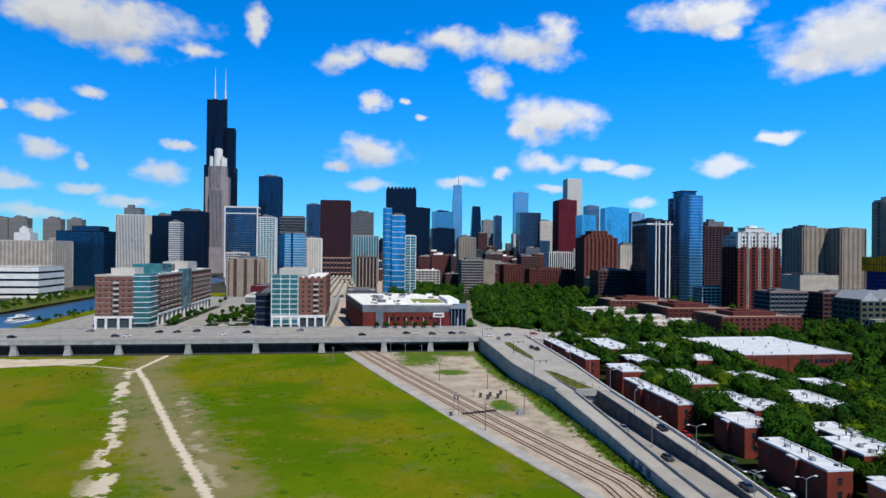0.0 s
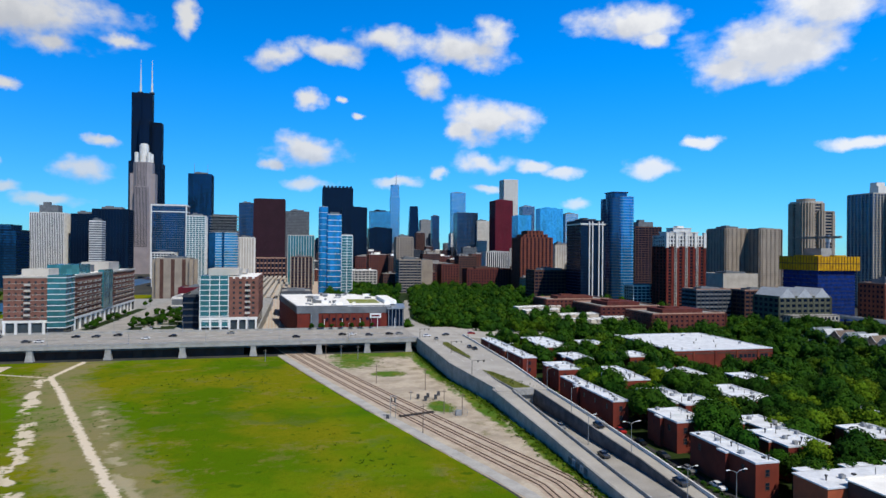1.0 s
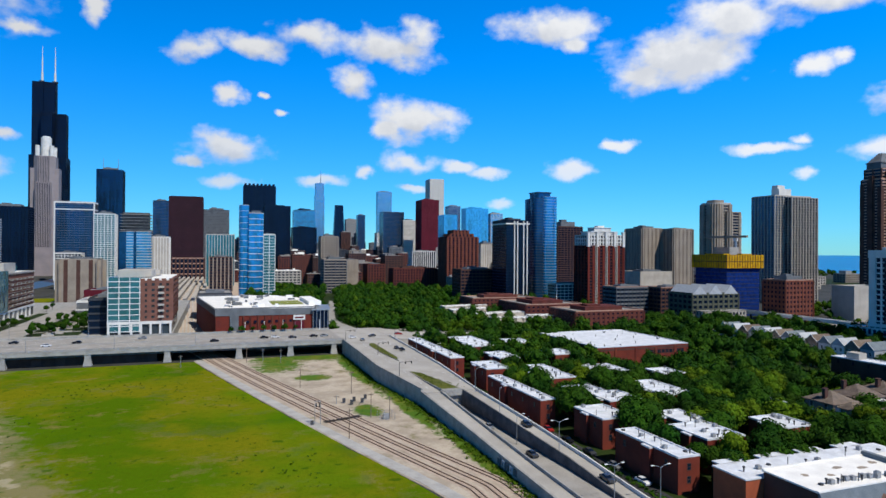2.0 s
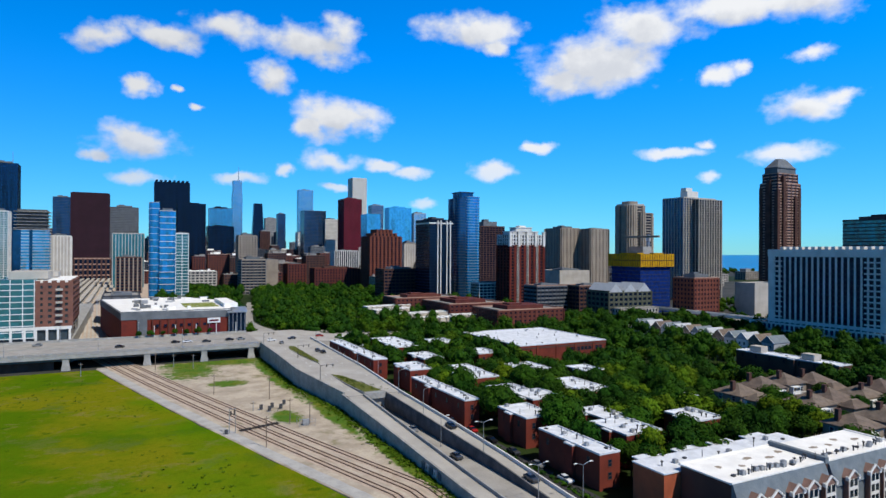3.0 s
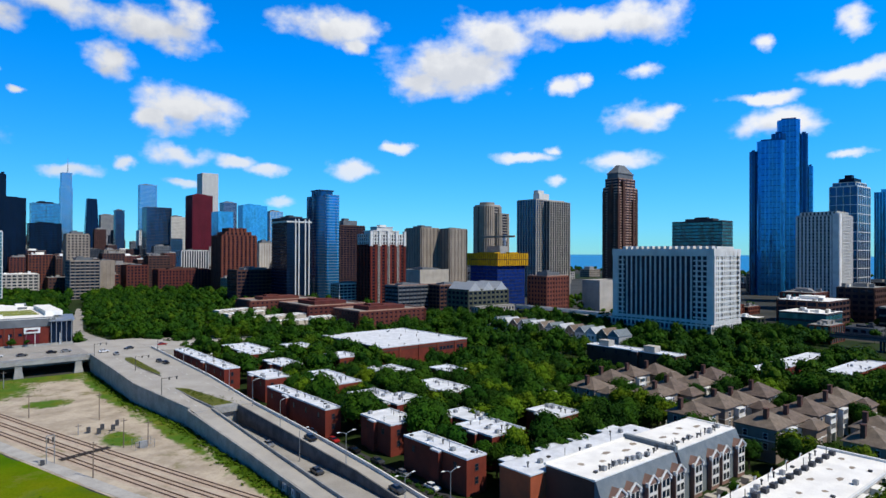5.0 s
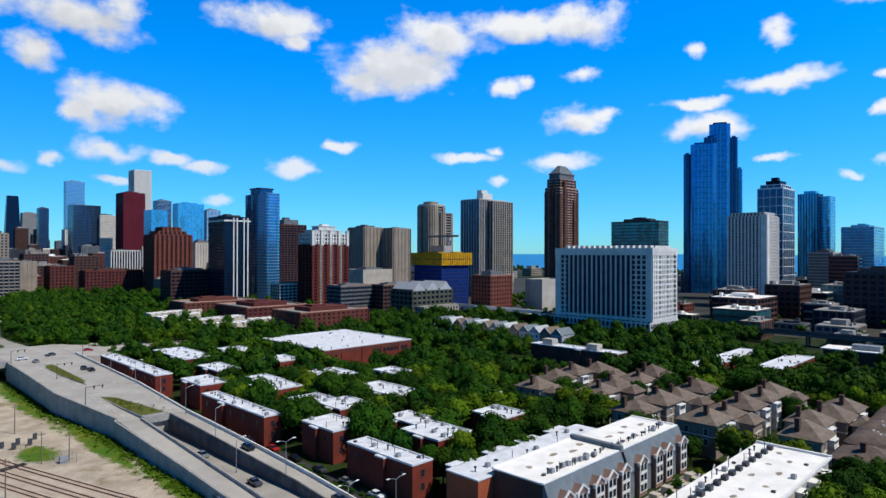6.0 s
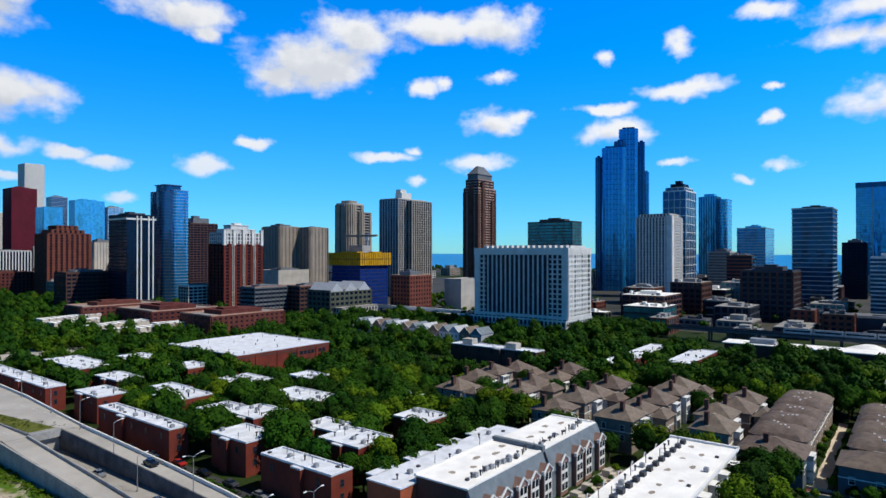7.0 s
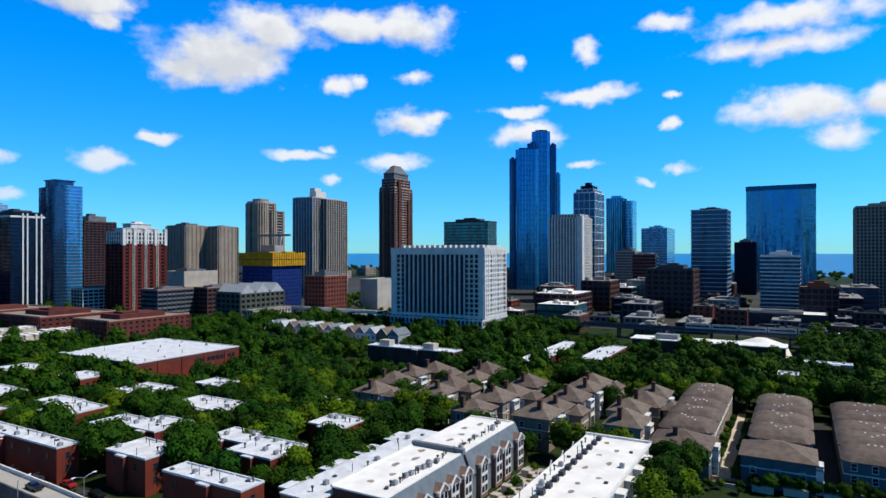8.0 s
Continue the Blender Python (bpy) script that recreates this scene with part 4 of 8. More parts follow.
tower("black federal office tower", -35, 989, 54, 36, 152, G_DARK, M_BLACK, M_BLACK, bay=3, plant=3, plant_mat=M_BLACK)
at_ = thing("skyscraper", -107, 332, 0, "blue glass apartment tower with white balcony lines", "skyscraper")
round_shaft(at_, "east_shaft", rounded(9, 0, 25, 26, (0, 5, 3, 0)), 0, 98, G_BLUE, M_WHITE, 6.5, 0.55, 0.5)
round_shaft(at_, "west_shaft", rounded(-1, 3, 9, 26, (4, 0, 0, 2)), 0, 107, G_BLUE, M_WHITE, 6.5, 0.3, 0.25)
part("recess", MB().box(8.4, 0.4, 0, 10.2, 5, 99), G_DEEP, at_, "dark recessed joint between the shafts")
part("roof_plant", MB().box(12, 6, 98, 22, 20, 101), M_GREY, at_)
tower("white framed glass apartment wing", -81, 350, 13, 26, 74, G_TEAL, M_WHITE, M_WHITE, storey=3.3, band=0.5, bay=6, plant=2, name="apartment_building", cat="apartment building")
tower("pale blue glass office tower", 83, 1480, 62, 40, 176, G_SKY, M_DGREY, None, plant=5, plant_mat=M_BLACK)
tower("dark glazed downtown office tower", 35, 1083, 55, 40, 110, G_DARK, M_BLACK, None, plant=3, plant_mat=M_BLACK)
tr = tower("silver glass tower with a tall spire", 280, 2392, 40, 40, 300, G_SKY, M_STEEL, None, plant=0, steps=((3, 3, 38, 38, 357),))
part("spire", MB().cyl(26, 20, 357, 362, 6, 5).cyl(26, 20, 362, 418, 1.8, 0.6), M_STEEL, tr)
ht = thing("skyscraper", 591, 3510, 0, "tapering black tower far north", "skyscraper")
part("body", MB().hexa([(-40, -25, 0), (40, -25, 0), (40, 25, 0), (-40, 25, 0), (-25, -15, 338), (25, -15, 338), (25, 15, 338), (-25, 15, 338)]), G_DARK, ht)
part("top_floor", MB().box(-24, -14, 338, 24, 14, 344), M_BLACK, ht)
tower("grey stone tower far north", 446, 2536, 52, 40, 207, M_GREY, M_OFFW, None)
tower("dark blue glass downtown tower", 352, 1841, 27, 26, 187, G_DEEP, M_DGREY, None)
lg = tower("slim pale blue glass tower", 346, 1519, 45, 24, 244, G_SKY, M_STEEL, None, plant=3)
tower("deep blue glass office tower", 290, 1234, 58, 44, 162, G_DEEP, M_DGREY, None, plant=2)
tower("white stone downtown office block", 344, 1225, 36, 30, 140, M_OFFW, M_WHITE, None)
tower("dark red painted steel tower", 357, 1106, 46, 50, 187, M_CNA, None, M_CNA, bay=3.5, pier=0.9, plant=4, plant_mat=M_CNA)
tower("white marble ribbed tower", 669, 1959, 58, 58, 346, M_OFFW, None, M_WHITE, bay=3.0, pier=1.5, plant=0)
tower("flat fronted blue glass tower", 345, 908, 32, 40, 138, G_SKY, None, None, plant=0)
tower("dark blue glass office tower", 565, 1467, 40, 34, 202, G_DEEP, M_STEEL, None)
tower("wide flat blue glass tower", 503, 1168, 66, 34, 174, G_SKY, None, None, plant=4, plant_mat=G_SKY)
tower("grey and blue slab tower", 647, 1324, 40, 30, 172, G_SKY, M_OFFW, M_OFFW, bay=10)
tower("red brown brick apartment tower", 168, 409, 45, 34, 76, G_DARK, M_DKRED, M_ORG, storey=3.2, band=1.0, bay=5.6, pier=2.9, plant=5, plant_mat=M_DKRED, steps=((6, 4, 39, 30, 81), (12, 6, 33, 28, 86)), out=1.0)
ast = tower("black and white apartment tower", 146, 178, 26, 34, 88, G_DARK, M_BLACK, None, storey=3.0, band=0.6, plant=3, plant_mat=M_DGREY)
for q in (8.5, 12.0, 19.0, 23.0):
    part("white_pilaster", MB().box(q, -1.0, 0, q + 1.1, 0.2, 88), M_WHITE, ast)
part("white_cornice", MB().ring(0, 0, 26, 34, 84.5, 86, 0.6), M_WHITE, ast)
bt2 = thing("skyscraper", 216, 244, 0, "tall blue glass apartment tower with a rounded front", "skyscraper")
round_shaft(bt2, "dark_shaft", rounded(0, 2, 12, 30, (3, 0, 0, 3)), 0, 119, G_DEEP, M_DGREY, 3.3, 0.5, 0.25)
round_shaft(bt2, "round_shaft", rounded(10, 0, 31, 30, (5, 9, 5, 0)), 0, 121, G_BLUE, M_STEEL, 3.3, 0.55, 0.4)
part("roof_plant", MB().prism(rounded(4, 5, 24, 26, (3, 6, 3, 3)), 119, 126), G_DEEP, bt2)
part("plant_cap", MB().prism(rounded(3, 4, 25, 27, (3, 6, 3, 3)), 126, 126.8), M_DGREY, bt2)
tower("brown apartment block with a gabled penthouse", 319, 370, 40, 30, 92, G_DARK, M_BRN, M_BRN, storey=3.2, bay=5, plant=8, plant_mat=M_GREY)
tower("cream stone office block", 262, 510, 28, 26, 68, M_OFFW, None, M_TAN, bay=4)
ww = tower("brick apartment tower with a white balustraded top", 222, 145, 42, 24, 63, G_DARK, M_DKRED, M_RED, bay=6.0, pier=2.5, storey=3.1, band=1.1, plant=0, out=0.8)
for q in (9.0, 21.0, 33.0):
    bayw = MB().box(q - 1.2, -1.5, 0, q - 0.75, 0.1, 64).box(q + 0.75, -1.5, 0, q + 1.2, 0.1, 64)
    for k in range(20):
        bayw.box(q - 0.75, -1.4, 3.1 * k + 0.6, q + 0.75, 0.1, 3.1 * k + 1.3)
    part("white_bay_grid", bayw, M_OFFW, ww, "white framed window bay", kind="stuff")
part("white_top", MB().box(0, 0, 63, 42, 24, 74), G_DARK, ww, "white framed top floors")
facade(ww, 0, 0, 42, 24, 63, 74, M_WHITE, 3.5, 1.1, M_WHITE, 3.5, 1.3, 0.4)
part("top_house", MB().box(5, 3, 74, 37, 21, 78).box(4.4, 2.4, 77.4, 37.6, 21.6, 78).box(11, 6, 78, 31, 18, 81.5).box(10.4, 5.4, 81.5, 31.6, 18.6, 82.1).box(17, 9, 82, 25, 15, 84), M_WHITE, ww)
for a in (0, 10.5, 21, 31.5, 42):
    part("corner_turret", MB().box(a - 1.4, -1.4, 62, a + 1.4, 1.4, 76.5).box(a - 1.7, -1.7, 76.5, a + 1.7, 1.7, 77.2), M_WHITE, ww)
tower("tan concrete apartment slab", 485, 400, 36, 42, 94, G_DARK, M_TAN, M_TAN, storey=3, band=1.7, pier=4.6, bay=7.2, plant=4, out=0.45)
tower("tan concrete apartment slab", 522, 374, 36, 24, 93, G_DARK, M_TAN, M_TAN, storey=3, band=1.7, pier=4.6, bay=7.2, plant=2, out=0.45)
tt = thing("skyscraper", 342, 101, 0, "tan apartment tower with a rounded front and stepped bays", "skyscraper")
round_shaft(tt, "round_shaft", rounded(0, 0, 22, 24, (9, 3, 3, 9), 6), 0, 106, G_DARK, M_TAN, 3.0, 1.5, 0.4, M_TAN, 1, 2.6)
round_shaft(tt, "bay_shaft", rounded(14, -4, 30, 22, (4, 2, 2, 0), 3), 0, 98, G_DARK, M_TAN, 3.0, 1.2, 0.5, M_TAN, 1, 1.9)
round_shaft(tt, "balcony_shaft", rounded(28, -1, 35.5, 20, (0, 2.5, 2.5, 0), 3), 0, 94, G_DARK, M_WHITE, 3.0, 1.0, 0.7)
part("roof_rim", MB().prism(rounded(-0.4, -0.4, 22.4, 24.4, (9, 3, 3, 9), 6), 106, 108), M_OFFW, tt)
part("roof_house", MB().prism(rounded(5, 5, 18, 19, (4, 2, 2, 4)), 108, 111), M_TAN, tt)
gt = tower("grey gridded concrete apartment tower", 472, 146, 56, 32, 123, G_DEEP, M_OFFW, M_OFFW, storey=3.0, band=0.45, bay=4.4, pier=0.9, plant=10, plant_mat=M_WHITE, inset=0.33, out=0.7)
part("south_bay", MB().box(16, -9, 0, 56, 0, 121), G_DARK, gt)
facade(gt, 16, -9, 56, 0, 0, 121, M_OFFW, 3.0, 0.45, M_OFFW, 4.4, 0.9, 0.7)
part("bay_roof", MB().box(15.5, -9.5, 121, 56.5, -0.5, 121.6), M_GROOF, gt)
mt = tower("brown brick tower with a pyramid roof", 494, 39, 38, 20, 132, G_DARK, M_ROSE, M_BRN, storey=3.1, band=1.5, bay=7.4, pier=1.6, plant=0, steps=((2.5, 1.5, 35.5, 18.5, 143),), out=0.5)
for q, top in (((-1.0, -1.0), 124), ((34.8, -1.0), 128), ((-1.0, 17), 128), ((7, -2.2), 140), ((27, -2.2), 118), ((-2.0, 7.5), 136)):
    part("corner_shaft", MB().box(q[0], q[1], 0, q[0] + 4.2, q[1] + 4.2, top), M_BRN, mt)
part("hip_roof", MB().prism([(3.5, 2.5), (34.5, 2.5), (34.5, 17.5), (3.5, 17.5)], 142, 149).box(2.8, 1.8, 149, 35.2, 18.2, 150).hexa([(3.5, 2.5, 150), (34.5, 2.5, 150), (34.5, 17.5, 150), (3.5, 17.5, 150), (13, 8, 160), (25, 8, 160), (25, 12, 160), (13, 12, 160)]), M_GREY, mt, "grey metal pyramid roof")
hotel = tower("white gridded student residence slab", 236, -205, 33, 70, 57, G_DARK, M_DGREY, M_WHITE, storey=3.2, band=0.5, bay=3.5, pier=1.0, plant=0, plant_mat=M_WHITE, name="residence", cat="apartment building", out=0.45)
part("white_top_floor", MB().ring(0, 0, 33, 70, 54, 58.5, 0.8), M_WHITE, hotel)
part("arcade", MB().ring(0, 0, 33, 70, 13.2, 15, 0.8).ring(0, 0, 33, 70, 0, 1, 0.8), M_WHITE, hotel)
part("podium", MB().box(-5, -1, 0, 33, 80, 12.5), G_DEEP, hotel)
facade(hotel, -5, -1, 33, 80, 0, 12.5, M_WHITE, 4.1, 1.2, M_WHITE, 3.0, 1.0, 0.3)
sw = MB()
for k in range(14):
    sw.box(0, -0.75, 13 + 3.15 * k, 33, 0, 14.1 + 3.15 * k)
for k in range(7):
    sw.box(-0.4 + 5.3 * k, -0.85, 13, 1.1 + 5.3 * k, 0, 57)
    sw.box(2.2 + 5.3 * min(k, 5), -0.8, 13, 2.8 + 5.3 * min(k, 5), 0, 57)
part("south_wall", sw, M_WHITE, hotel, "white wall with punched windows", kind="stuff")
ew = MB()
for y0, y1 in ((0, 3.0), (66.5, 70)):
    ew.box(-0.9, y0, 13, 0, y1, 57)
for k in range(14):
    ew.box(-0.7, 3.0, 13 + 3.15 * k, 0, 12.5, 13.8 + 3.15 * k).box(-0.7, 61.5, 13 + 3.15 * k, 0, 66.5, 13.8 + 3.15 * k)
part("end_bay", ew, M_WHITE, hotel, "white end bay with balcony edges", kind="stuff")
pl = MB()
for k in range(16):
    pl.box(2, 2 + 4 * k, 57, 6, 4.2 + 4 * k, 60.2)
part("roof_fins", pl.box(8, 2, 57, 30, 62, 60), M_WHITE, hotel)
tower("dark office block behind the residence", 531, -66, 24, 58, 90, G_TEAL, M_DGREY, None, plant=4, plant_mat=M_DGREY)
om = thing("skyscraper", 737, -42, 0, "tall blue glass tower with stepped curved shafts", "skyscraper", rz=-67.5)
for nm, q, m_ in (("west_shaft", (-27, -6, 6.6, 26, 204), G_BLUE), ("west_shoulder", (-36, 2, -26, 28, 192), G_DEEP), ("dark_shaft", (-10, 2, 7.6, 30, 214), G_DEEP), ("main_shaft", (-3, 6, 24, 40, 232), G_BLUE), ("east_shaft", (23, 10, 33, 42, 213), G_DEEP), ("east_shoulder", (32, 14, 39, 44, 170), G_BLUE)):
    c = min(5, (q[2] - q[0]) * 0.28)
    sh = part(nm, MB().prism([(q[0] + c, q[1]), (q[2] - c, q[1]), (q[2] - c * 0.3, q[1] + c * 0.3), (q[2], q[1] + c), (q[2], q[3]), (q[0], q[3]), (q[0], q[1] + c), (q[0] + c * 0.3, q[1] + c * 0.3)], 0, q[4]), m_, om)
    # Fins of lighter glass paint the upright streaks of reflected cloud.
    fin = MB()
    k = 0
    while q[0] + c + 4.5 * k < q[2] - c:
        fin.box(q[0] + c + 4.5 * k, q[1] - 0.35, 0, q[0] + c + (1.3 if k % 3 else 0.5) + 4.5 * k, q[1] + 0.2, q[4])
        k += 1
    part("fin_grid", fin, G_SKY if m_ is G_BLUE else G_BLUE, sh, kind="stuff")
    fl = MB()
    for k in range(int(q[4] / 7.2)):
        fl.box(q[0] + c, q[1] - 0.2, 7.2 * k, q[2] - c, q[1] + 0.1, 7.2 * k + 0.7)
    part("floor_line_grid", fl, G_DEEP, sh, kind="stuff")
    part("shaft_cap", MB().box(q[0] + c, q[1] + 3, q[4], q[2] - c, q[3] - 3, q[4] + 2.5), G_DEEP, sh)
rt_ = tower("white ribbed concrete apartment tower", 540, -174, 36, 37, 92, G_DARK, M_OFFW, M_WHITE, storey=3.2, band=0.8, bay=3.3, pier=1.5, plant=3, plant_mat=M_WHITE, steps=((3, 3, 33, 34, 96),), out=0.6)
part("corner_bay", MB().prism(rounded(-1.2, -1.2, 5, 5, (2, 0, 0, 0)), 0, 94), M_WHITE, rt_)
tower("black glass tower with white floor grid", 649, -157, 42, 27, 129, G_DEEP, M_WHITE, M_WHITE, storey=9.6, band=0.7, bay=7, pier=0.6, plant=10, plant_mat=M_BLACK, steps=((4, 3, 40, 25, 134),))
lt = thing("skyscraper", 805, -161, 0, "blue glass lakeside apartment tower with rounded balconies", "skyscraper")
round_shaft(lt, "ribbed_shaft", rounded(0, 8, 24, 31, (0, 0, 2, 2)), 0, 134, G_SKY, None, 3.3, 0.5, 0.3)
facade(lt, 0, 8, 24, 31, 0, 134, None, 3.3, 0.5, G_DEEP, 3.4, 1.3, 0.4)
round_shaft(lt, "balcony_shaft", rounded(10, -4, 42, 14, (5, 6, 2, 0)), 0, 130, G_SKY, M_STEEL, 4.4, 0.5, 0.6)
part("roof_plant", MB().box(6, 12, 134, 20, 26, 138), G_SKY, lt)
tower("blue glass slab with curved front", 767, -222, 60, 34, 86, G_BLUE, M_STEEL, None, band=0.5, plant=4, plant_mat=G_SKY)
tower("grey low concrete block", 720, -190, 40, 26, 55, M_GREY, M_OFFW, None)
tower("dark banded glass apartment tower", 596, -312, 44, 35, 99, G_DEEP, M_STEEL, None, storey=4.6, band=0.8, plant=3, plant_mat=M_DGREY, out=0.8)
g2 = tower("broad blue glass hotel slab", 930, -399, 30, 91, 152, G_SKY, M_DGREY, None, band=0.5, plant=0)
part("centre_bay", MB().box(-1.5, 17, 0, 0.5, 71, 146), G_BLUE, g2)
part("crown_band", MB().ring(0, 0, 30, 91, 146, 153, 0.6), G_DEEP, g2)
for a in (17, 71):
    part("bay_edge", MB().box(-2.2, a - 0.6, 0, 0.2, a + 0.6, 146), M_STEEL, g2)
tower("banded white and glass office block", 500, -379, 30, 31, 51, G_DEEP, M_WHITE, None, storey=3.4, band=1.2, plant=4, plant_mat=M_WHITE)
tower("tan ribbed apartment tower", 637, -482, 34, 54, 100, G_DARK, M_TAN, M_TAN, bay=3.2, pier=1.2, plant=4, plant_mat=M_TAN)
tower("black slab between towers", 760, -330, 20, 24, 66, G_DARK, M_BLACK, M_BLACK)
tower("dark brick loft building", 432, -301, 40, 37, 40, G_DARK, M_DGREY, M_BRN, storey=4.5, band=1.6, bay=5, pier=1.8, plant=4, plant_mat=M_DGREY, name="loft_building", cat="loft building")
tower("long dark low hall", 398, -396, 40, 70, 9, M_DGREY, None, None, plant=2, roof=M_ROOF, name="hall", cat="hall")
tower("dark brick loft warehouse", 440, -404, 30, 26, 27, G_DARK, M_BRN, M_BRN, storey=4.2, bay=4, plant=4, plant_mat=M_ORG, name="loft_building", cat="loft building")

M_AC0 = mat("pale_metal_roof", (0.42, 0.44, 0.46), (0.32, 0.34, 0.36), rough=0.5)
# middle distance blocks
tower("long red brick apartment block", 101, -26, 56, 36, 14.5, G_DARK, M_DKRED, M_DKRED, storey=3.1, band=1.7, bay=4, pier=2.2, plant=3, plant_mat=M_DKRED, roof=M_GROOF, name="brick_building", cat="apartment building")
tower("long red brick apartment block", 94, 34, 50, 50, 14.5, G_DARK, M_DKRED, M_DKRED, storey=3.1, band=1.7, bay=4, pier=2.2, plant=3, plant_mat=M_DKRED, name="brick_building", cat="apartment building")
tower("red brick apartment block by the park", 80, 107, 60, 30, 14.5, G_DARK, M_DKRED, M_DKRED, storey=3.1, band=1.7, bay=4, pier=2.2, plant=3, plant_mat=M_DKRED, name="brick_building", cat="apartment building")
ins = tower("dark stone institutional block with gables", 215, -10, 46, 26, 24, G_DARK, M_OLIVE, M_OLIVE, storey=4, band=1.8, bay=5, pier=1.6, plant=0, name="institution", cat="building")
for q in (0, 15.5, 31):
    g = MB()
    g.v += [(q, -0.5, 24), (q + 14, -0.5, 24), (q + 7, -0.5, 31), (q, 26, 24), (q + 14, 26, 24), (q + 7, 26, 31)]
    g.f += [(0, 1, 2), (5, 4, 3), (0, 2, 5, 3), (1, 4, 5, 2)]
    part("gable_roof", g, M_AC0, ins, "grey metal gable roof")
part("arcade_wing", MB().box(4, -9, 0, 44, 0, 11), G_DARK, ins, "pale arcaded lower wing")
facade(ins, 4, -9, 44, 0, 0, 11, M_OFFW, 3.6, 1.3, M_OFFW, 3.4, 1.2, 0.3)
part("wing_roof", MB().box(3.7, -9.3, 11, 44.3, -0.1, 11.6), M_GROOF, ins)
yt = tower("building core under construction in blue netting", 294, 36, 38, 38, 43, M_TARP, None, None, plant=0, name="construction_site", cat="building site")
part("formwork", MB().ring(-1, -1, 39, 39, 43, 55, 1.5).box(4, 8, 43, 12, 30, 56).box(22, 5, 43, 34, 33, 56), M_YEL, yt, "yellow climbing formwork")
part("core", MB().box(13, 10, 43, 24, 28, 62), M_CONC, yt)
nb = MB()
for k in range(12):
    nb.ring(0, 0, 38, 38, 3.4 * k + 1.6, 3.4 * k + 2.0, 0.12)
part("slab_edge", nb, M_DGREY, yt, "dark slab edges behind netting", kind="stuff")
fr_ = MB()
for k in range(14):
    fr_.box(-2.8, -2.6 + 3.0 * k, 43, -2.5, -2.3 + 3.0 * k, 55).box(-2.6 + 3.0 * k, -2.8, 43, -2.3 + 3.0 * k, -2.5, 55)
fr_.ring(-1, -1, 39, 39, 48.6, 49.2, 1.7)
part("formwork_rib", fr_, M_RUST, yt, kind="stuff")
tower("brown brick mid-rise apartment block", 300, -20, 30, 22, 34, G_DARK, M_ORG, M_ORG, storey=3.8, band=1.8, pier=1.8, bay=4, plant=4, name="brick_building", cat="apartment building")
tower("pale windowless box warehouse", 361, 243, 48, 38, 32, M_OFFW, None, None, plant=3, name="warehouse", cat="warehouse")
tower("grey green mid-rise apartment block", 200, 67, 34, 20, 25, G_DARK, M_GREY, M_DGREY, storey=3.6, band=1.6, plant=2, name="brick_building", cat="apartment building")
tower("brown mid-rise apartment block", 236, 52, 38, 20, 25, G_DARK, M_BRN, M_BRN, storey=3.6, band=1.6, plant=2, name="brick_building", cat="apartment building")
tower("pale stone plinth block", 356, -36, 40, 20, 29, M_OFFW, None, None, plant=0, name="warehouse", cat="warehouse")

tower("brown brick loft block by the tracks", -141, 500, 30, 34, 46, G_DARK, M_BRN, M_TAN, storey=3.8, band=1.4, bay=5, pier=1.5, plant=3, name="loft_building", cat="loft building")
tower("grey windowless service block behind the store", -146, 140, 26, 50, 20, M_GREY, None, M_DGREY, bay=6, plant=2, name="service_building", cat="building")
tower("grey concrete office block with ribbons", 2, 430, 30, 30, 44, G_DARK, M_TAN, M_GREY, storey=3.8, band=1.3, bay=5, pier=0.9, name="office_block", cat="office block")
tower("tan stone office block", 22, 580, 26, 26, 78, G_DARK, M_TAN, M_TAN, storey=3.8, band=1.8, bay=4, pier=2.0, name="office_block", cat="office block")
tower("tan stone hotel block with plain walls", 40, 478, 18, 24, 43, M_TAN, None, M_TAN, plant=2, name="office_block", cat="office block")
tower("red brick printing house block", 82, 520, 26, 30, 36, G_DARK, M_DKRED, M_DKRED, storey=3.8, band=1.8, bay=4, pier=2.0, plant=2, name="loft_building", cat="loft building")
tower("long red brick printing house row", 106, 462, 66, 26, 31, G_DARK, M_DKRED, M_DKRED, storey=3.8, band=1.8, bay=4, pier=2.0, plant=3, plant_mat=M_BRN, name="loft_building", cat="loft building")
tower("pale colonnaded office block", 160, 545, 38, 24, 56, G_DARK, None, M_WHITE, bay=3.6, pier=1.2, plant=2, name="office_block", cat="office block")
tower("dark low block before the towers", 118, 232, 44, 26, 36, G_DARK, M_BRN, M_BRN, storey=3.6, band=1.5, plant=3, roof=M_ROOF, name="office_block", cat="office block")
tower("white low block with balconies", 205, 178, 38, 18, 22, G_DARK, M_WHITE, M_WHITE, storey=3.2, band=1.0, bay=5, plant=2, roof=M_ROOF, name="apartment_building", cat="apartment building")
structure("ground_lakefront", MB().prism([(880, -900), (1470, -900), (1470, 1300), (1050, 1300), (880, -200)], -0.3, 0.3), M_PARK, "green lakefront park ground")

# ---------------------------------------------------------------- houses
FOOT = []  # footprints kept free of trees
M_WINF = mat("white_window_frame", (0.72, 0.72, 0.70), (0.6, 0.6, 0.58))
M_VENT = mat("dark_roof_vent", (0.07, 0.07, 0.075), (0.04, 0.04, 0.04), rough=0.5)
M_AC = mat("grey_roof_unit", (0.35, 0.36, 0.37), (0.22, 0.23, 0.24), rough=0.5, metal=0.2)
M_BEIGE = mat("beige_siding", (0.45, 0.40, 0.33), (0.36, 0.32, 0.26), scale=0.3, per=0.1)
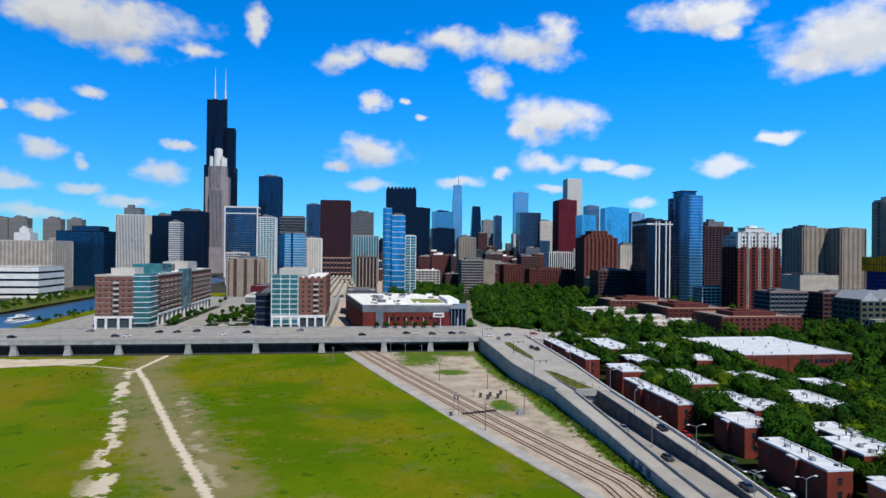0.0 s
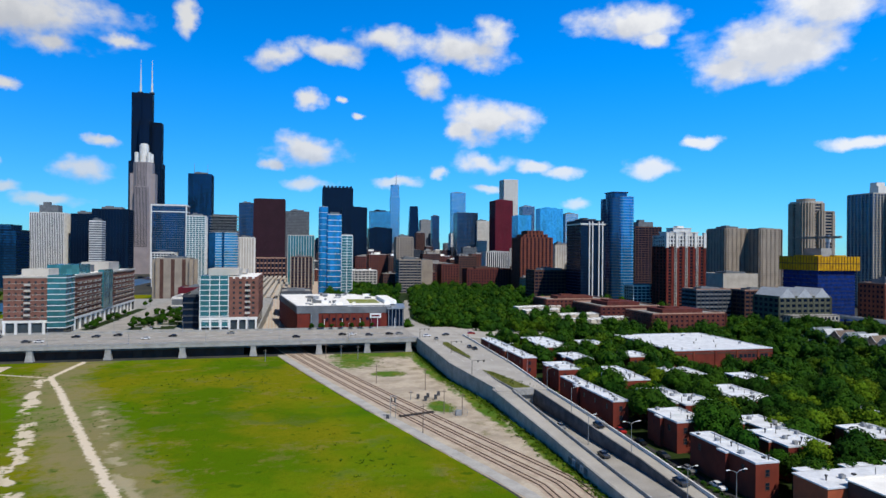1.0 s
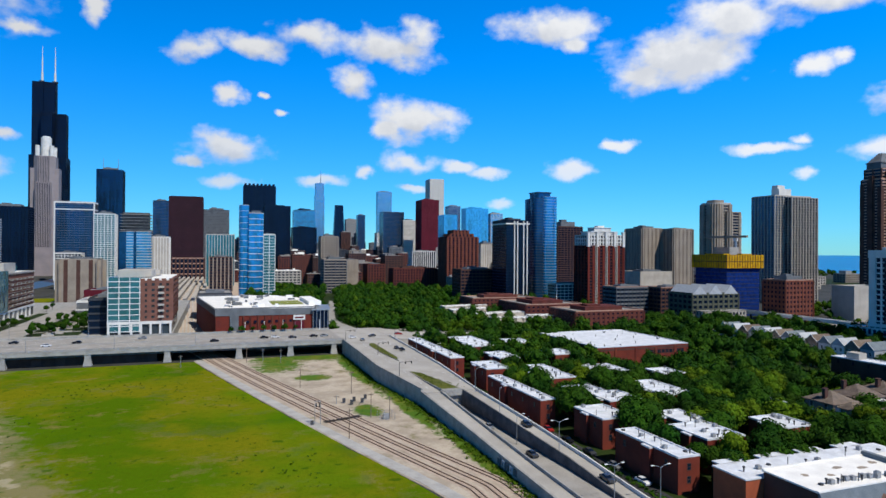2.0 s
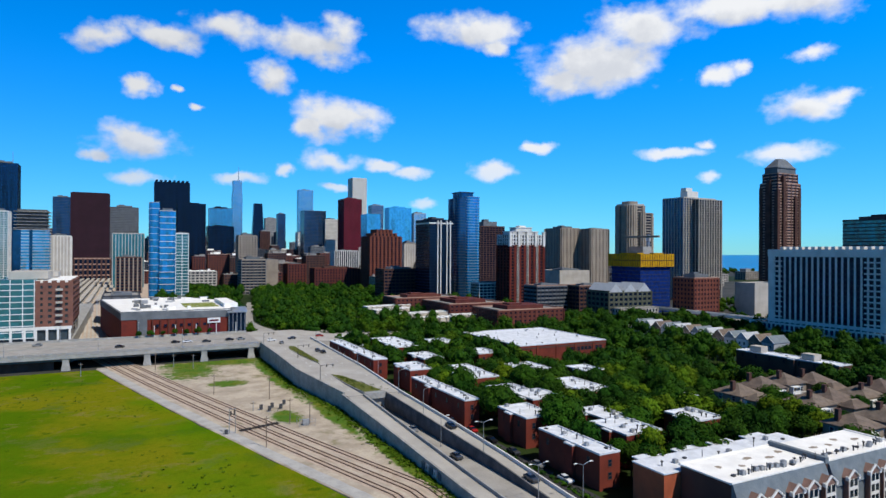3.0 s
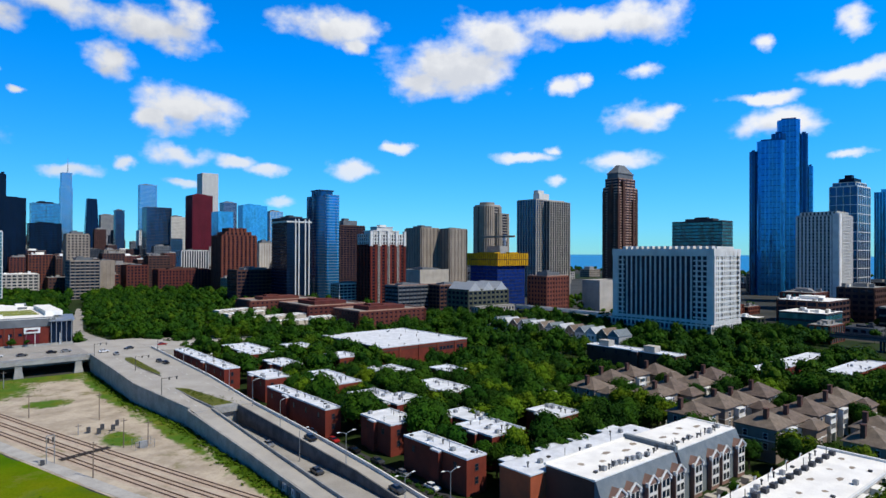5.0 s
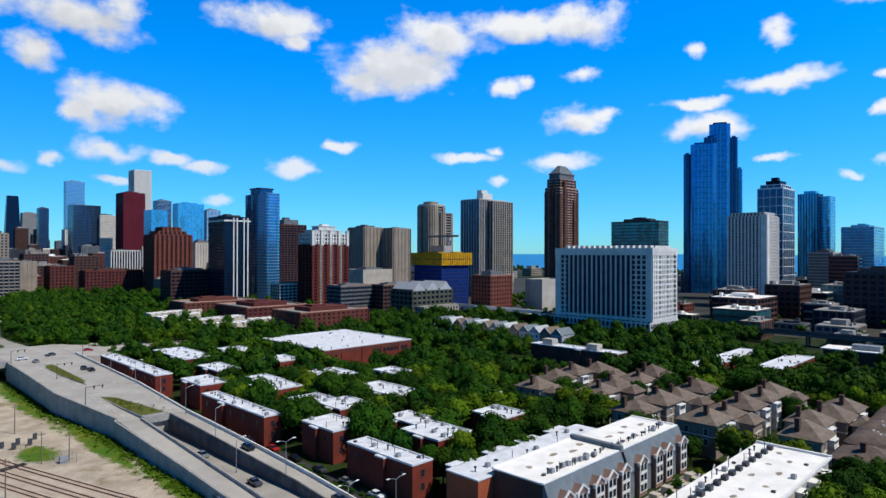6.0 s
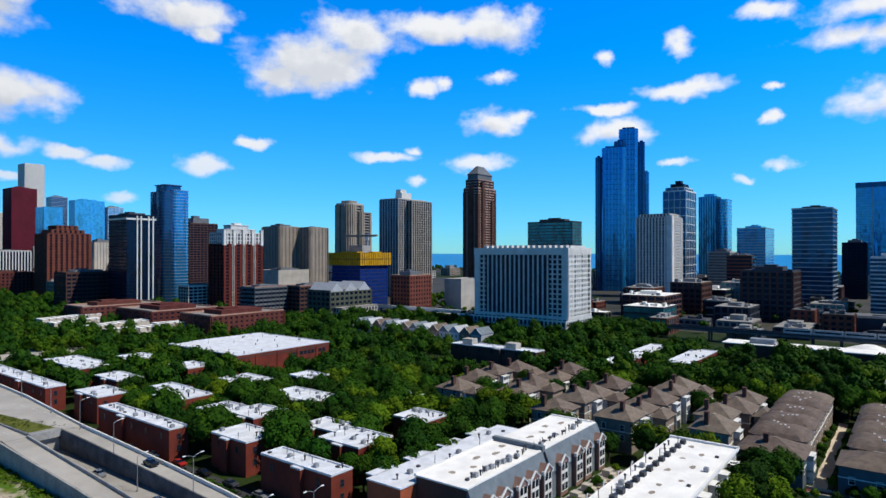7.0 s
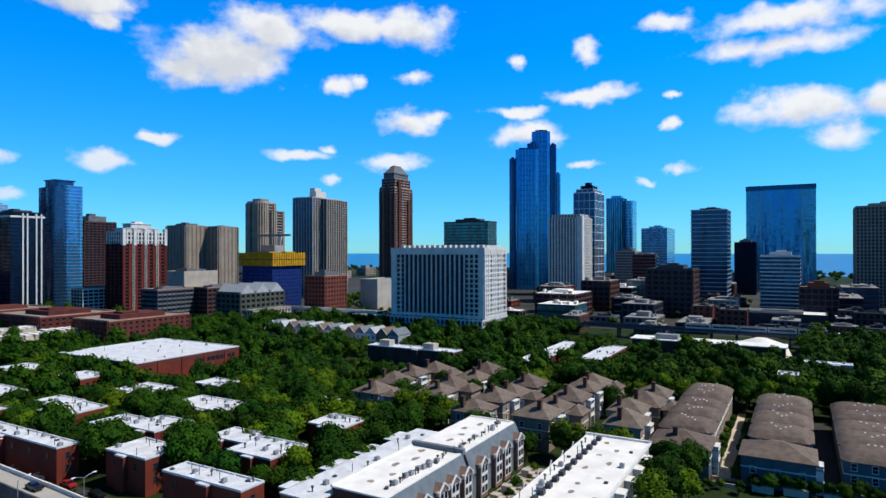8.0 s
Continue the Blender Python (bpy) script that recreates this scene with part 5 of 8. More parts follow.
# The blue grey siding is darkened to hold the shade on the terrace walls.
M_PAST = [mat("blue_grey_siding", (0.10, 0.125, 0.145), per=0.15), mat("brown_siding", (0.25, 0.19, 0.15), per=0.15), mat("pale_grey_siding", (0.42, 0.44, 0.47), per=0.1)]
M_STONE = mat("light_house_brick", (0.30, 0.24, 0.19), (0.2, 0.165, 0.135), scale=0.3, fine=5.0, per=0.12)
M_BAY = mat("pale_pink_brick", (0.27, 0.165, 0.135), (0.19, 0.12, 0.10), scale=0.3, fine=5.0, bump=0.3)
M_APT = mat("muted_apartment_brick", (0.21, 0.095, 0.07), (0.145, 0.07, 0.055), scale=0.2, fine=4.0, bump=0.2)
G_APT = glass_mat("apartment_glass", (0.045, 0.06, 0.07), metal=0.2, spec=0.35, cell=(1.6, 1.6, 3.15))
M_GREENR = mat("planted_green_roof", (0.22, 0.24, 0.05), (0.14, 0.17, 0.03), scale=0.3)


def window_mesh(w, h, axis, frame_mat):
    """A framed window, its face towards -y ('s') or -x ('w')."""
    f = MB().box(-w / 2 - 0.1, -0.1, -0.12, w / 2 + 0.1, 0.02, 0.02).box(-w / 2 - 0.1, -0.08, h, w / 2 + 0.1, 0.02, h + 0.12)
    f.box(-w / 2 - 0.1, -0.08, 0.02, -w / 2, 0.02, h).box(w / 2, -0.08, 0.02, w / 2 + 0.1, 0.02, h).box(-w / 2, -0.06, h * 0.5 - 0.04, w / 2, 0.02, h * 0.5 + 0.04)
    p = MB().box(-w / 2, -0.03, 0.02, w / 2, 0.01, h)
    if axis == "w":
        for m in (f, p):
            m.v = [(y, -x, z) for x, y, z in m.v]
    return f.mesh("window", frame_mat), p.mesh("pane", G_WIN)


WIN = {(a, k): window_mesh(w, h, a, fm) for a in "sw" for k, w, h, fm in (("std", 1.1, 1.6, M_WINF), ("wide", 1.9, 1.7, M_BRN), ("dark", 1.0, 1.5, M_BRN))}


def window(parent, x, y, z, axis="s", kind="std"):
    f, p = WIN[axis, kind]
    o = part("window", f, M_WINF, parent, at=(x, y, z))
    part("pane", p, G_WIN, o)


VENTS = [MB().cyl(0, 0, 0, 0.9, 0.16, 0.16, 8).cyl(0, 0, 0.9, 1.15, 0.32, 0.26, 8).mesh("roof_vent", M_VENT),
         MB().box(-0.5, -0.45, 0, 0.5, 0.45, 0.85).cyl(0, 0, 0.85, 0.95, 0.36, 0.36, 10).mesh("roof_unit", M_AC),
         MB().box(-0.35, -0.35, 0, 0.35, 0.35, 0.35).mesh("roof_hatch", M_VENT),
         MB().cyl(0, 0, 0, 1.7, 0.08, 0.08, 6).mesh("flue_pipe", M_VENT)]


def flat_house(x0, y0, x1, y1, h, label, wall=None, clutter=9, seed=0, jog=True, units=True, wins=True):
    wall = wall or M_RED
    rnd = random.Random(seed * 7 + 1)
    w, d = x1 - x0, y1 - y0
    t = thing("row_house", x0, y0, 0, label, "row house", "brick row houses")
    FOOT.append((x0 - 0.8, y0 - 0.8, x1 + 0.8, y1 + 0.8))
    part("wall", MB().box(0, 0, 0, w, d, h), wall, t)
    par = MB()
    for q in ((-0.08, -0.08, w + 0.08, 0.28), (-0.08, d - 0.28, w + 0.08, d + 0.08), (-0.08, 0.28, 0.28, d - 0.28), (w - 0.28, 0.28, w + 0.08, d - 0.28)):
        par.box(q[0], q[1], h, q[2], q[3], h + 0.45)
    part("parapet", par, M_CROOF, t, "pale coping")
    part("roof", MB().box(0.28, 0.28, h - 0.05, w - 0.28, d - 0.28, h + 0.12), M_CROOF, t, "white membrane roof")
    if units:
        n = max(1, int(d / 7))
        for i in range(1, n):
            part("party_wall", MB().box(0, d * i / n - 0.15, h, w, d * i / n + 0.15, h + 0.4), M_CROOF, t)
    if jog:
        k = rnd.uniform(0.25, 0.6) * d
        part("stair_bay", MB().box(-1.1, k, 0, 0.1, k + 3.2, h - 0.2), wall, t)
        part("stair_bay_roof", MB().box(-1.15, k - 0.05, h - 0.2, 0.1, k + 3.25, h + 0.15), M_CROOF, t)
    for i in range(clutter):
        me = rnd.choice(VENTS)
        part(me.name.split(".")[0], me, M_AC, t, at=(rnd.uniform(0.9, max(1.0, w - 0.9)), (i + rnd.uniform(0.2, 0.8)) * d / clutter, h + 0.12))
    if wins:
        for k in range(max(1, int(w / 4.5))):
            for z in (2.6, 5.6):
                window(t, (k + 0.5) * w / max(1, int(w / 4.5)), 0, z, "s", "dark")
        for k in range(max(1, int(d / 7))):
            window(t, 0, (k + 0.5) * d / max(1, int(d / 7)), 5.6, "w", "dark")
    return t


RH = 8.5
LB = "red brick row house with a white flat roof"
flat_house(-34.5, -140, -28, -75, RH, "long " + LB, clutter=20, seed=1)
flat_house(-30, -169, -19.5, -152, RH, LB + " and deep garden", clutter=8, seed=2)
flat_house(-35, -222.5, -29.6, -181.5, RH, "long " + LB, clutter=14, seed=3)
flat_house(-29.5, -248.5, -19.0, -233.5, RH, "square " + LB, clutter=7, seed=4)
flat_house(-32.2, -282.3, -26.0, -258.3, RH, LB, clutter=9, seed=5)
flat_house(-17.5, -193.5, -4.0, -180, RH, LB, clutter=10, seed=6)
flat_house(-11, -180, -3, -166, RH, LB, clutter=6, seed=7)
flat_house(-14.8, -231, -2.5, -218, RH, LB, clutter=9, seed=8)
flat_house(-18, -218, -7, -207, RH, LB, clutter=7, seed=9)
flat_house(-15.5, -273.5, -3.2, -259, RH, LB, clutter=10, seed=10)
flat_house(-10, -259, -1.0, -246, RH, LB, clutter=7, seed=11)
flat_house(8, -230, 20, -207, RH, LB, clutter=10, seed=12)
flat_house(12, -272, 23, -260, RH, LB, clutter=8, seed=13)
flat_house(15, -146, 26, -131, RH, LB, clutter=8, seed=14)
flat_house(11.5, -193, 24, -173, RH, LB, clutter=9, seed=15)
flat_house(-12, -112, 2, -76, RH, LB, clutter=16, seed=16)
flat_house(-14, -148, -4, -130, RH, LB, clutter=8, seed=17)
flat_house(32, -200, 42, -188, RH, LB, clutter=5, seed=18)
flat_house(30, -250, 38, -243, RH, LB, clutter=3, seed=19)
flat_house(12, -108, 24, -92, RH, LB, clutter=6, seed=20)
flat_house(139, -236, 148, -186, 8, "long dark brick row with a white roof", clutter=12, seed=21, wall=M_BRN)
flat_house(134, -280, 200, -270, 8, "brick row house with white roof among trees", clutter=14, seed=22)
flat_house(152, -303, 197, -292.5, 8, "brick row house with white roof among trees", clutter=10, seed=23)
flat_house(146, -378, 154, -371, 9.5, "small white roofed house among trees", clutter=2, seed=24, wall=M_OFFW)
flat_house(196, -398, 203, -380, 7.0, "white roofed house among trees", clutter=4, seed=25, wall=M_OFFW)
flat_house(205, -428, 213, -410, 7.0, "white roofed house among trees", clutter=4, seed=27, wall=M_OFFW)
for yy in (-198, -224):
    part("roof_room", MB().box(141, yy, 8, 146, yy + 6, 11), M_OFFW, thing("roof_pavilion", 0, 0, 0, "pale stair pavilion on a flat roof", "roof pavilion"))
bigf = flat_house(43, -138, 98, -80, 9.2, "large red brick school hall with a white roof", clutter=16, seed=26, units=False, jog=False, wins=False)
part("cornice_band", MB().ring(0, 0, 55, 58, 7.6, 8.3, 0.1), M_BRN, bigf)
for k in range(9):
    window(bigf, 32 + 2.4 * k, 0, 5.2, "s", "wide")
for k in range(4):
    part("pilaster", MB().box(10 + 12 * k, -0.35, 0, 11 + 12 * k, 0, 9), M_RED, bigf)


def hip_mesh(w, d, z, rise_, over=0.6, flat=0.0):
    """A hipped roof over w by d, with eaves; ridge along the longer side."""
    m = MB()
    a, b, c, e = -over, -over, w + over, d + over
    k = min(w, d) / 2 + over
    lo = [(a, b, z), (c, b, z), (c, e, z), (a, e, z)]
    if w >= d:
        r = [(a + k, d / 2 - flat, z + rise_), (c - k, d / 2 - flat, z + rise_), (c - k, d / 2 + flat, z + rise_), (a + k, d / 2 + flat, z + rise_)]
    else:
        r = [(w / 2 - flat, b + k, z + rise_), (w / 2 + flat, b + k, z + rise_), (w / 2 + flat, e - k, z + rise_), (w / 2 - flat, e - k, z + rise_)]
    th = 0.22
    n = len(m.v)
    m.v += [(p[0], p[1], p[2] - th) for p in lo] + lo + r
    m.f += [(n + 3, n + 2, n + 1, n), (n + 8, n + 9, n + 10, n + 11)]
    for i in range(4):
        j = (i + 1) % 4
        m.f += [(n + i, n + j, n + 4 + j, n + 4 + i), (n + 4 + i, n + 4 + j, n + 8 + j, n + 8 + i)]
    return m


def dome_mesh(w, d, z, rise_, over=0.6):
    """A low roof curving up from all four eaves to a flat crown."""
    m = MB()
    k = min(w, d) / 2 + over
    rows = [(0.0, -0.22), (0.0, 0.0), (0.16, 0.42), (0.36, 0.74), (0.58, 0.93), (0.82, 1.0)]
    for f, q in rows:
        g = f * k - over
        zz = z + (q * rise_ if q > 0 else q)
        c = 0.22 * (k * (1 - f))
        for px, py in ((g + c, g), (w - g - c, g), (w - g, g + c), (w - g, d - g - c), (w - g - c, d - g), (g + c, d - g), (g, d - g - c), (g, g + c)):
            m.v.append((px, py, zz))
    for j in range(len(rows) - 1):
        for i in range(8):
            n = (i + 1) % 8
            m.f.append((8 * j + i, 8 * j + n, 8 * j + 8 + n, 8 * j + 8 + i))
    m.f += [tuple(range(7, -1, -1)), tuple(range(8 * len(rows) - 8, 8 * len(rows)))]
    return m


def hip_house(x0, y0, x1, y1, eave, rise_, label, wall=None, chimney=True, lights=0, seed=0, flat=0.3):
    rnd = random.Random(seed * 11 + 3)
    w, d = x1 - x0, y1 - y0
    t = thing("town_house", x0, y0, 0, label, "town house", "hip-roofed town houses")
    FOOT.append((x0 - 1.0, y0 - 1.0, x1 + 1.0, y1 + 1.0))
    part("wall", MB().box(0, 0, 0, w, d, eave), wall or M_STONE, t)
    part("roof", dome_mesh(w, d, eave, rise_) if flat > 1 else hip_mesh(w, d, eave, rise_, flat=flat), M_HIP, t)
    if flat <= 1:
        part("ridge_cap", MB().box(min(w, d) / 2, d / 2 - 0.35, eave + rise_, w - min(w, d) / 2, d / 2 + 0.35, eave + rise_ + 0.08) if w > d else MB().box(w / 2 - 0.35, min(w, d) / 2, eave + rise_, w / 2 + 0.35, d - min(w, d) / 2, eave + rise_ + 0.08), M_STONE, t)
    if chimney:
        cx, cy = w * rnd.uniform(0.15, 0.35), d * rnd.uniform(0.25, 0.75)
        part("chimney", MB().box(cx - 0.7, cy - 0.55, eave, cx + 0.7, cy + 0.55, eave + rise_ + 1.0).box(cx - 0.8, cy - 0.65, eave + rise_ + 1.0, cx + 0.8, cy + 0.65, eave + rise_ + 1.2), M_BRN, t, "dark brick chimney")
    for k in range(lights):
        px = w * (0.25 + 0.5 * rnd.random())
        part("skylight", MB().box(px - 0.3, d * (0.34 + 0.32 * k / max(1, lights - 1)) - 0.25, eave + rise_ * 0.6, px + 0.3, d * (0.34 + 0.32 * k / max(1, lights - 1)) + 0.25, eave + rise_ + 0.06), M_WINF, t, "small white skylight")
    if flat <= 1 and w > 9:
        q = w * (0.5 if seed % 2 else 0.1)
        porch = MB().box(q, -1.5, 0, q + 0.3, 0, eave - 0.8).box(q + 3.9, -1.5, 0, q + 4.2, 0, eave - 0.8)
        for z in (2.8, 5.6, eave - 1.0):
            porch.box(q, -1.6, z, q + 4.2, 0, z + 0.35)
        part("porch", porch, M_WINF, t, "white two-storey porch frame")
        part("porch_rail", MB().box(q + 0.3, -1.5, 3.15, q + 3.9, -1.4, 4.0).box(q + 0.3, -1.5, 5.95, q + 3.9, -1.4, 6.8), M_WINF, t)
    part("string_course", MB().ring(0, 0, w, d, eave * 0.62, eave * 0.62 + 0.25, 0.12), M_WINF, t)
    for z in (3.4, 6.1):
        if z + 1.9 < eave:
            for k in range(max(1, int(w / 4))):
                window(t, (k + 0.5) * w / max(1, int(w / 4)), 0, z, "s", "std")
            if x0 < 62:
                for k in range(max(1, int(d / 4))):
                    window(t, 0, (k + 0.5) * d / max(1, int(d / 4)), z, "w", "std")
    return t


HL = "brown shingle hip-roofed town house with brick walls"
sd = 0
for y0, d, xs, e, lab in ((-340, 9, (52, 66, 79, 92), 8.2, HL), (-318, 10, (46, 59, 72, 86, 99), 8.4, HL), (-298, 9.5, (44, 58, 71, 85), 8.3, HL), (-276, 9.5, (57, 71, 85, 98), 8.3, HL), (-254, 9.5, (52, 66, 80, 93), 8.2, HL)):
    for k, x in enumerate(xs):
        sd += 1
        jitter = random.Random(sd).uniform(-1.6, 1.6)
        hip_house(x, y0 + jitter, x + 10.6 + (sd % 2), y0 + d + 0.8 + jitter, e + 0.4 * (sd % 3), 3.0 + 0.3 * (sd % 2), lab, seed=sd)
        if sd % 3 == 0:
            hip_house(x + 1.5, y0 + jitter - 5.2, x + 9, y0 + jitter - 0.9, e - 0.8, 2.0, "small hip-roofed bay of a town house", chimney=False, seed=sd + 100)
RL = "terraced town house with a domed brown shingle roof"
for y0, y1, xs in ((-358, -345, (58, 70, 82, 94, 106)), (-381, -367, (60, 73, 86, 98)), (-403, -387, (50, 62, 74, 86, 98)), (-428, -411, (47, 61, 75, 89))):
    for k, x in enumerate(xs):
        sd += 1
        nx = xs[k + 1] - 0.05 if k + 1 < len(xs) else x + 12
        hip_house(x, y0, nx, y1, 8.2 + 0.25 * (k % 2), 2.1, RL, wall=(M_PAST[0] if y0 < -370 else M_STONE), chimney=False, lights=5, seed=sd, flat=2.2)
hip_house(45, -359, 57.5, -345, 7.4, 2.6, HL, wall=M_PAST[0], seed=201)
hip_house(46, -381.5, 58.5, -366, 7.4, 2.6, HL, wall=M_PAST[0], seed=202, chimney=False)
structure("path_between_rows", strip([(44, -362), (80, -361.5), (118, -361)], [3.2, 2.6, 2.4], 0.14, wob=0.15, seed=8), M_DIRT, "pale garden walk between the rows")
structure("road_alley", MB().box(44, -386.4, 0, 116, -381.6, 0.12), M_DASPH, "dark service alley between the terraces")


# slate-sided terrace with gabled bays, and its white neighbour
def gabled_bay(parent, x, y, z, w, dep, wall, glass_h):
    b = part("bay", MB().box(x - w / 2, y - dep, 0, x + w / 2, y + 0.6, z), wall, parent)
    g = MB()
    n = len(g.v)
    g.v += [(x - w / 2 - 0.2, y - dep - 0.15, z), (x + w / 2 + 0.2, y - dep - 0.15, z), (x, y - dep - 0.15, z + w * 0.42), (x - w / 2 - 0.2, y + 2.5, z), (x + w / 2 + 0.2, y + 2.5, z), (x, y + 2.5, z + w * 0.42)]
    g.f += [(n, n + 1, n + 2), (n + 5, n + 4, n + 3), (n, n + 2, n + 5, n + 3), (n + 1, n + 4, n + 5, n + 2)]
    part("gable", g, wall, b)
    cop = MB().rod((x - w / 2 - 0.3, y - dep - 0.2, z), (x, y - dep - 0.2, z + w * 0.42 + 0.1), 0.24).rod((x + w / 2 + 0.3, y - dep - 0.2, z), (x, y - dep - 0.2, z + w * 0.42 + 0.1), 0.24)
    part("coping", cop, M_WINF, b, "white raking coping")
    part("shoulder", MB().box(x - w / 2 - 0.3, y - dep - 0.3, z - 0.5, x - w / 2 + 0.3, y - dep + 0.4, z + 0.35).box(x + w / 2 - 0.3, y - dep - 0.3, z - 0.5, x + w / 2 + 0.3, y - dep + 0.4, z + 0.35), M_WINF, b)
    fr = MB().box(x - w * 0.45, y - dep - 0.12, 1.0, x + w * 0.45, y - dep + 0.02, z - 0.3)
    part("window_frame", fr, M_WINF, b)
    k = 0
    zz = 1.3
    while zz + 1.5 < z - 0.2:
        for sx in (-1, 1):
            part("pane", MB().box(x + sx * w * 0.21 - w * 0.16, y - dep - 0.16, zz, x + sx * w * 0.21 + w * 0.16, y - dep - 0.08, zz + 1.5), G_WIN, b)
        zz += 2.3


def slate_terrace():
    t = thing("terrace", 0, 0, 0, "long terrace with white flat roof and slate mansard above brick bays", "terrace")
    FOOT.append((-31, -315.5, 33.5, -290))
    part("wall", MB().box(-25.5, -313, 0, 32.5, -300, 10.7), M_BRN, t)
    part("end_wall", MB().box(-30.2, -299.9, 0, 19.5, -291, 9.3), M_TERR, t, "orange red brick wing")
    part("wing_roof", MB().box(-30.4, -300.1, 9.3, 19.7, -290.8, 9.6), M_CROOF, t)
    for k in range(4):
        part("wing_step", MB().box(-28 + 12 * k, -291, 0, -21 + 12 * k, -288.6, 9.35), M_ORG, t)
        part("step_roof", MB().box(-28.2 + 12 * k, -291, 9.35, -20.8 + 12 * k, -288.4, 9.6), M_CROOF, t)
    part("roof", MB().box(-25.7, -312.2, 10.7, 32.7, -299.9, 11.0), M_ROOF, t, "white membrane roof with patches")
    part("roof_edge", MB().box(-25.8, -312.9, 10.7, 32.8, -312.1, 11.15).box(-25.8, -300.2, 10.7, 3.0, -299.7, 11.3).box(32.3, -312.1, 10.7, 32.8, -300, 11.3), M_ROOF, t)
    part("fire_wall", MB().box(3.2, -313.2, 10.7, 4.4, -299.7, 12.0), M_SLATE, t, "grey clad fire wall across the roof")
    for x0, x1 in ((-25.9, 3.2), (4.4, 33.0)):
        m = MB().hexa([(x0, -315.0, 6.2), (x1, -315.0, 6.2), (x1, -312.8, 6.2), (x0, -312.8, 6.2), (x0, -313.1, 10.9), (x1, -313.1, 10.9), (x1, -312.8, 10.9), (x0, -312.8, 10.9)])
        part("mansard", m, M_SLATE, t, "slate grey shingled mansard")
    part("lower_front", MB().box(-25.5, -314.7, 0, 32.5, -313, 6.2), M_SLATE, t)
    for x in (-21.5, -16.5, -9.8, -4.9, 1.0, 9.0, 17.0, 22.2, 30.2):
        gabled_bay(t, x, -314.8, 7.7, 3.7, 0.9, M_BAY, 6)
    rnd = random.Random(5)
    for k in range(44):
        x = -22 + 1.2 * k + rnd.uniform(-0.5, 0.5)
        me = rnd.choice(VENTS)
        part(me.name.split(".")[0], me, M_AC, t, at=(x, -310.6 + rnd.uniform(-0.5, 0.8), 11.0))
    for k in range(11):
        me = VENTS[k % 4]
        part(me.name.split(".")[0], me, M_AC, t, at=(-27 + 4.2 * k, -296 + rnd.uniform(-2.5, 2.5), 9.6))
    for k in range(10):
        part("roof_patch", blob(-20 + 5.2 * k, -305 + rnd.uniform(-2, 2), rnd.uniform(0.5, 1.4), 0.7, 11.02, k + 70), M_TAN, t, "tan roof patch")
    # Dark boxes along the wing roof draw the shadow of the higher main roof.
    for k in range(5):
        part("light_well", MB().box(-24 + 8.5 * k, -299.6, 9.0, -19.5 + 8.5 * k, -298.4, 9.66), M_VENT, t)


def white_terrace():
    t = thing("terrace", 0, 0, 0, "white sided terrace with dormers and a broad white roof", "terrace")
    FOOT.append((-40, -350, 33.5, -330.5))
    part("wall", MB().box(-40, -347.5, 0, 31.6, -333, 10.6), M_OFFW, t)
    part("roof", MB().box(-40, -348, 10.6, 32, -332.6, 11.0), M_ROOF, t, "white membrane roof")
    part("roof_edge", MB().box(31.5, -348.1, 10.9, 32.1, -332.5, 11.5).box(-40, -348.1, 10.9, 31.5, -347.6, 11.25), M_WINF, t)
    for k in range(9):
        x = -36 + 7.6 * k
        g = MB()
        g.v += [(x - 1.3, -331.6, 8.6), (x + 1.3, -331.6, 8.6), (x, -331.6, 10.6), (x - 1.3, -333.5, 8.6), (x + 1.3, -333.5, 8.6), (x, -333.5, 10.6)]
        g.f += [(1, 0, 2), (3, 4, 5), (0, 3, 5, 2), (4, 1, 2, 5), (0, 1, 4, 3)]
        part("north_gable", g, M_RED, t, "small gable with white coping")
        part("gable_coping", MB().rod((x - 1.5, -331.5, 8.5), (x, -331.5, 10.8), 0.18).rod((x + 1.5, -331.5, 8.5), (x, -331.5, 10.8), 0.18), M_WINF, t)
        part("south_bay", MB().box(x - 1.5, -349.2, 0, x + 1.5, -347.4, 9.6).box(x - 1.7, -349.4, 9.6, x + 1.7, -347.4, 9.9), M_WINF, t, "white bay window")
        for sx in (-0.75, 0.75):
            for z in (1.5, 4.4, 7.2):
                part("pane", MB().box(x + sx - 0.5, -349.26, z, x + sx + 0.5, -349.18, z + 1.6), G_WIN, t)
    rnd = random.Random(9)
    for k in range(22):
        me = rnd.choice(VENTS)
        part(me.name.split(".")[0], me, M_AC, t, at=(-36 + 3.05 * k, -335 + rnd.uniform(-0.8, 0.8), 11.0))
    for k in range(14):
        part("roof_patch", blob(-34 + 4.7 * k, -341 + rnd.uniform(-3, 3), rnd.uniform(0.5, 1.1), 0.6, 11.02, k + 90), M_TAN, t, "tan roof patch")
    for k in range(18):
        part("condenser", MB().box(-37 + 3.8 * k, -337.2, 11.0, -35.6 + 3.8 * k, -336.1, 11.9), M_VENT, t, "dark roof condenser")
    for k in range(6):
        me = VENTS[2 if k % 2 else 1]
        part(me.name.split(".")[0], me, M_AC, t, at=(-30 + 10.5 * k, -346 + rnd.uniform(-0.5, 0.5), 11.0))


slate_terrace()
white_terrace()
structure("path_court", MB().box(-25, -331.5, 0, 33, -316.5, 0.1), M_CONC, "paved court between the two terraces")
